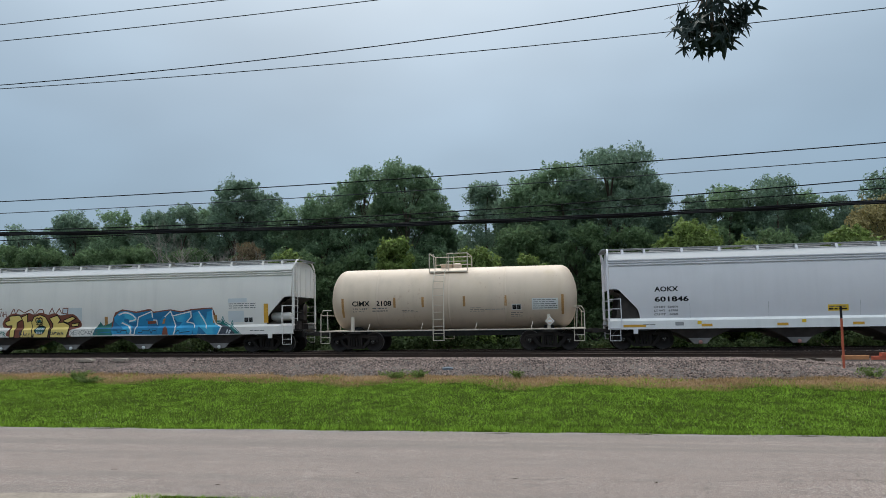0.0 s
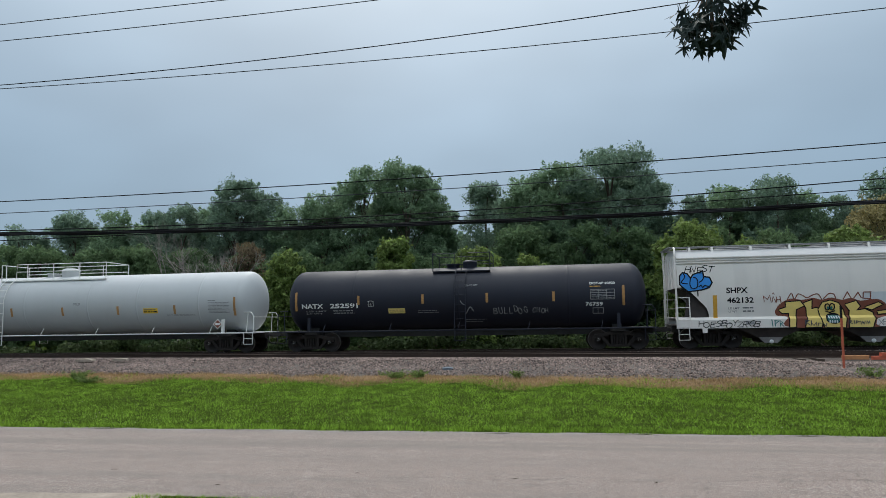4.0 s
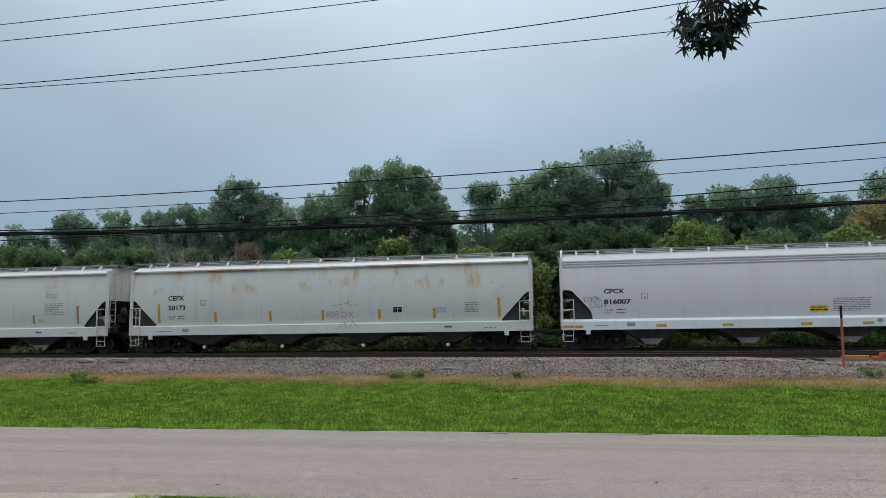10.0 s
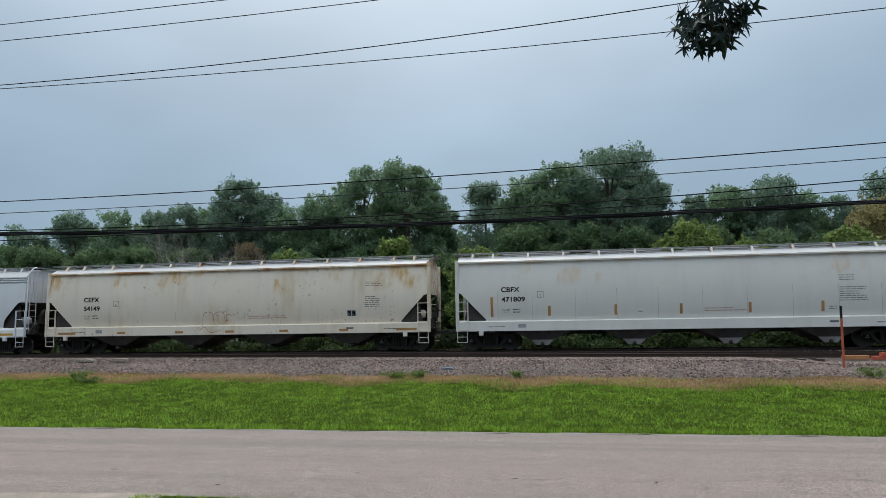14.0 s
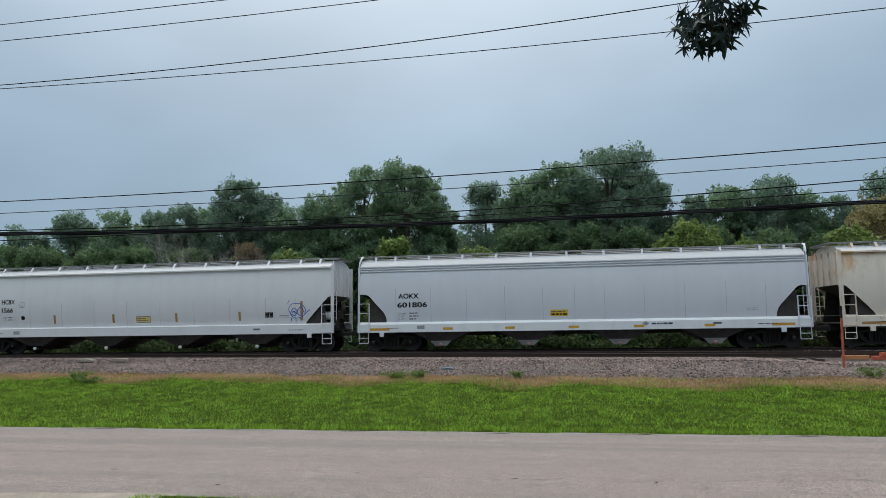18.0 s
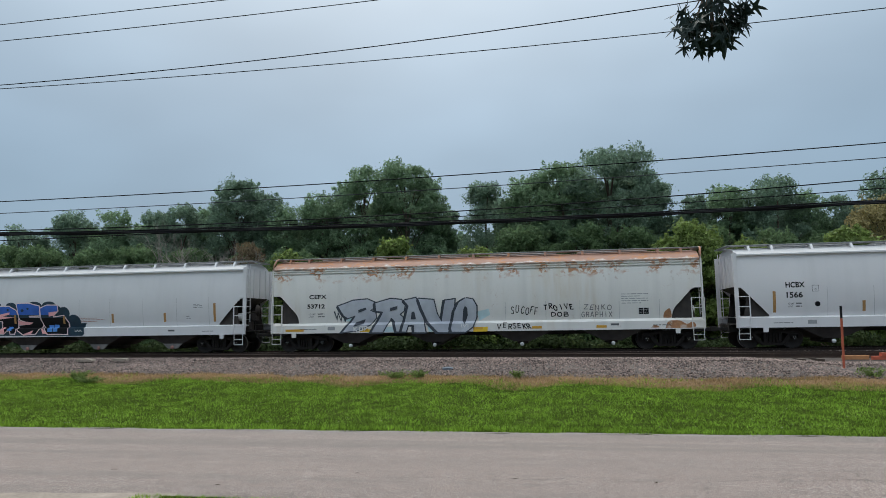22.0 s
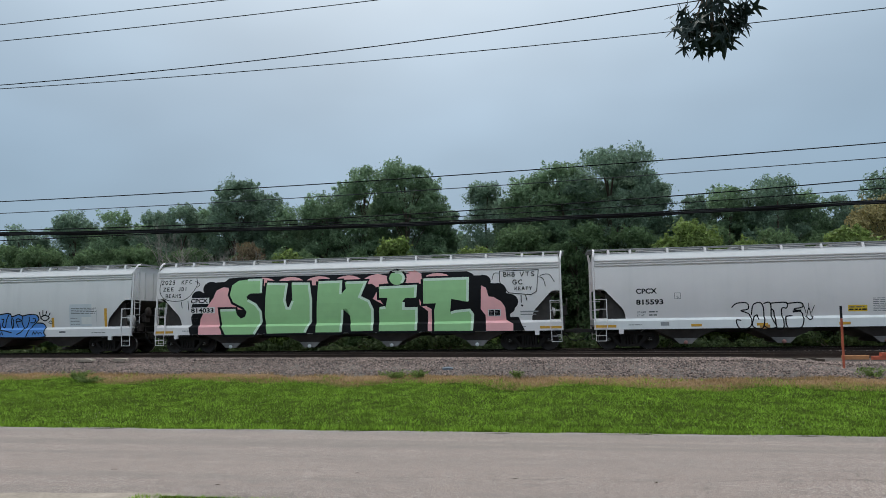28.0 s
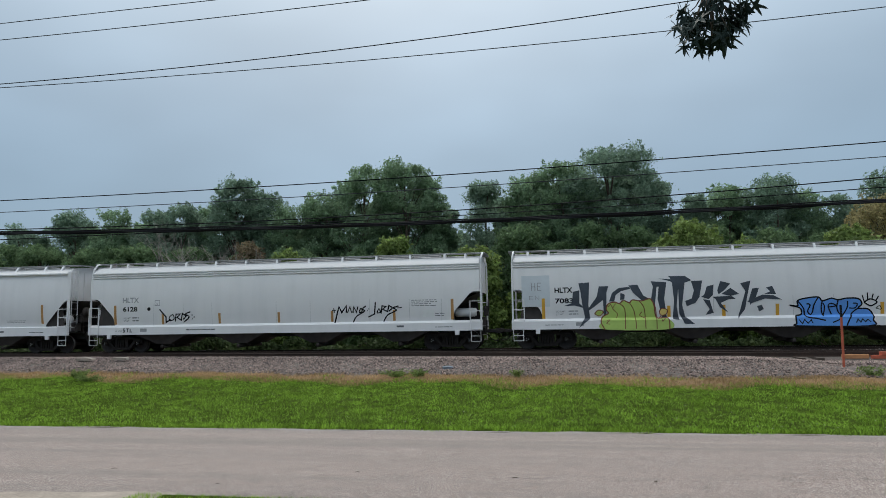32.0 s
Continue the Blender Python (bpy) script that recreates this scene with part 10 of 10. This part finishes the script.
s16.stroke([(curve([(2.07, 1), (2.07, 1.31), (2.3, 1.39), (2.26, 1.65), (1.86, 1.78), (2.17, 1.74), (2.17, 1.96), (2.49, 2.06), (2.99, 2.1), (3.14, 1.94), (3.5, 2.04), (3.76, 1.97), (4.1, 2.03), (4.54, 2), (4.67, 1.78), (4.53, 1.61), (4.89, 1.57), (5.06, 1.37), (5.03, 1.12), (4.89, 0.87), (2.2, 0.9), (2.07, 1)]), 0.06), (curve([(2.99, 2.1), (2.81, 1.77), (2.74, 1.47), (2.65, 1.38), (2.56, 1.52), (2.66, 1.78), (2.52, 1.82)]), 0.055), (curve([(2.17, 1.96), (2.39, 1.65), (2.47, 1.3), (2.86, 1.21), (3.21, 1.12)]), 0.055), (curve([(3.14, 1.94), (3.09, 1.64), (3.15, 1.33), (3.22, 1.68), (3.16, 1.85)]), 0.05), (curve([(3.4, 1.68), (3.66, 1.72), (3.49, 1.83), (3.36, 1.72), (3.48, 1.37)]), 0.05), (curve([(3.76, 1.97), (3.7, 1.63), (3.87, 1.32), (4.09, 1.62), (4.12, 1.92)]), 0.055), (curve([(4.18, 1.62), (4.4, 1.62), (4.49, 1.79), (4.32, 1.82)]), 0.05), (curve([(3.87, 1.32), (3.74, 1.15), (3.47, 1.03)]), 0.05), (curve([(4.53, 1.61), (4.31, 1.45), (4.13, 1.15), (4.01, 0.89)]), 0.055), ([(2.16, 1.17), (2.29, 1), (2.38, 1.17), (2.51, 1.01), (2.64, 1.15), (2.7, 1.01)], 0.04), ([(4.38, 1.01), (4.45, 1.16), (4.55, 1.02), (4.62, 1.16), (4.73, 1.04), (4.82, 1.14), (4.94, 1.03)], 0.04)], BK, 0.014, "graffiti_outline")
s16.stroke([(curve([(4.75, 1.85), (5.0, 1.98), (5.25, 1.85), (5.0, 1.7), (4.75, 1.85)]), 0.06), ([(4.75, 1.9), (4.7, 2.15)], 0.05), ([(4.9, 1.95), (4.9, 2.25)], 0.05), ([(5.05, 1.95), (5.12, 2.2)], 0.05), ([(5.2, 1.9), (5.32, 2.1)], 0.05), (curve([(5.2, 1.6), (5.4, 1.55), (5.35, 1.7), (5.2, 1.6)]), 0.03)], BK, 0.008, "graffiti_tag")
s16.rect(6.39, 7.6, 1.39, 2.5, M["patch"], "cover_patch", 0.003)
s16.bars(6.49, 7.9, 2.0, 2.34, 4, INK, "small_stencil", 0.5, 0.006, 162)
s16.rect(7.06, 7.62, 1.50, 1.86, WH, "stencil_plate", 0.006)
s16.bars(6.45, 7.0, 1.45, 1.9, 3, INK, "small_stencil", 0.25, 0.006, 163)
s16.stroke(letters("HE", -9.0, -8.5, 2.6, 3.0, 0.03) + letters("EN", -9.1, -8.6, 2.2, 2.4, 0.02), FA, 0.006, "chalk_tag")
sill_notes(s16, 164)
seams(s16, (-6.5, -1.2, 2.0, 3.6, 7.9), z1=2.2)

# grey hopper with thin black tags
s17 = on_hopper(c17, "ribbed")
s17.letter("HLTX", -8.05, -7.17, 2.46, 2.72, FA)
s17.letter("6128", -8.04, -7.25, 2.03, 2.27, BK)
load_data(s17, -8.0, -7.15, 1.5, 1.78, 2, INK)
class_mark(s17, -6.3, 2.31, 0.25)
s17.patch([(-6.63 + 0.09 * math.cos(a), 2.14 + 0.09 * math.sin(a)) for a in np.linspace(0, math.tau, 13)[:-1]], BK, "round_mark", 0.005)
reflectors(s17, (-5.89, -2.91, 0.12, 2.77, 5.77), 1.38, 1.88, "amber", 0.12)
reflectors(s17, (-8.46, 8.5), 1.40, 2.34, "amber", 0.13)
s17.stroke([([(-6.06, 2.12), (-5.72, 1.74), (-5.73, 1.47), (-5.48, 1.62)], 0.07), (curve([(-5.56, 1.71), (-5.36, 1.85), (-5.3, 1.64), (-5.52, 1.55), (-5.56, 1.71)]), 0.05), ([(-5.24, 1.51), (-5.18, 1.87), (-4.96, 1.87), (-5.14, 1.71), (-4.93, 1.58)], 0.06), ([(-4.92, 1.54), (-4.85, 1.9), (-4.65, 1.77), (-4.81, 1.6)], 0.06), (curve([(-4.42, 1.97), (-4.69, 1.86), (-4.49, 1.72), (-4.78, 1.48)]), 0.06), ([(-4.36, 1.81), (-4.32, 1.81)], 0.07), ([(-4.25, 1.72), (-4.21, 1.71)], 0.07), ([(-4.35, 1.64), (-4.31, 1.64)], 0.07)], BK, 0.008, "graffiti_tag", "thin black graffiti tag")
s17.stroke([([(2.9, 1.33), (3.03, 1.77), (3.12, 2.07), (3.25, 1.8), (3.48, 2.11), (3.47, 1.79)], 0.07), ([(3.52, 1.78), (3.65, 2.05), (3.73, 1.78)], 0.055), ([(3.79, 1.78), (3.84, 2.07), (3.96, 1.8), (4.04, 2.07)], 0.06), (curve([(4.1, 1.85), (4.19, 1.98), (4.24, 1.85), (4.12, 1.78), (4.1, 1.85)]), 0.05), (curve([(4.43, 2.09), (4.24, 1.94), (4.36, 1.85), (3.96, 1.61), (3.8, 1.34)]), 0.06), ([(4.48, 1.88), (4.51, 1.88)], 0.06), ([(4.55, 1.95), (4.58, 1.95)], 0.06)], BK, 0.008, "graffiti_tag", "thin black graffiti tag")
s17.stroke([([(4.89, 2.26), (4.83, 1.71), (4.53, 1.57)], 0.06), (curve([(4.95, 1.77), (5.05, 1.95), (5.11, 1.79), (4.97, 1.75)]), 0.05), ([(5.15, 1.72), (5.2, 2.08), (5.39, 2.05), (5.23, 1.92), (5.46, 1.81)], 0.06), ([(5.46, 1.78), (5.53, 2.09), (5.71, 1.98), (5.53, 1.83)], 0.06), (curve([(5.99, 2.06), (5.74, 1.98), (5.88, 1.86), (5.46, 1.65), (5.26, 1.35)]), 0.06), ([(2.77, 1.91), (2.98, 1.91)], 0.04), ([(2.86, 2.01), (2.89, 1.8)], 0.04), ([(5.9, 1.97), (6.15, 1.99)], 0.04)], BK, 0.009, "graffiti_tag", "thin black graffiti tag")
s17.stroke([(curve([(-2.85, 1.5), (-2.7, 1.9), (-2.4, 2.0)]), 0.04), (curve([(-1.95, 2.0), (-1.7, 1.9), (-1.65, 1.8)]), 0.04), (curve([(-2.2, 1.8), (-1.9, 1.6), (-1.85, 1.35)]), 0.035), (curve([(-0.9, 1.7), (-0.65, 1.75), (-0.5, 1.5), (-0.3, 1.2)]), 0.035)], WH, 0.006, "chalk_tag")
s17.bars(6.6, 7.9, 2.02, 2.36, 4, INK, "small_stencil", 0.45, 0.005, 172)
s17.rect(7.12, 7.66, 1.53, 1.86, WH, "stencil_plate", 0.006)
s17.bars(7.7, 8.2, 1.55, 1.75, 2, INK, "small_stencil", 0.4, 0.005, 173)
s17.bars(-4.6, -3.1, 1.05, 1.16, 1, INK, "builder_mark", 0.7, 0.006, 174)
s17.stroke(letters("STL", -8.0, -7.45, 1.0, 1.22, 0.04), BK, 0.008, "graffiti_tag")
sill_notes(s17, 175)
seams(s17, (-6.4, -4.8, -3.3, 0.0, 1.7, 4.6, 6.5, 8.0), z1=2.4)

# rear hopper
s18 = on_hopper(c18, "plain")
reflectors(s18, (8.35,), 1.50, 2.45, "amber", 0.13)
s18.bars(6.3, 7.4, 1.55, 1.72, 2, FA, "small_stencil", 0.4, 0.005, 181)
sill_notes(s18, 182)


# ---- motion of the train ----
def motions():
    for car, x in CARS:
        walk(car, [(t, pose(x + s, RAIL_Y, 0)) for t, s in STEPS])
    ts, ws = [t for t, _ in STEPS], [s for _, s in STEPS]
    for q in (-1, 1):
        rows = []
        for k in range(0, 961, 2):
            t = k / 30
            turn = float(np.interp(t, ts, ws)) / WHEEL_R
            rows.append((t, pose(q * 0.875, 0, WHEEL_R, 0, math.degrees(turn) % 360.0, 0)))
        first = WHEELSETS[q][0]
        walk(first, rows)
        for w in WHEELSETS[q][1:]:
            w.rotation_mode = "QUATERNION"
            w.animation_data_create()
            w.animation_data.action = first.animation_data.action
            w.animation_data.action_slot = first.animation_data.action_slot


motions()
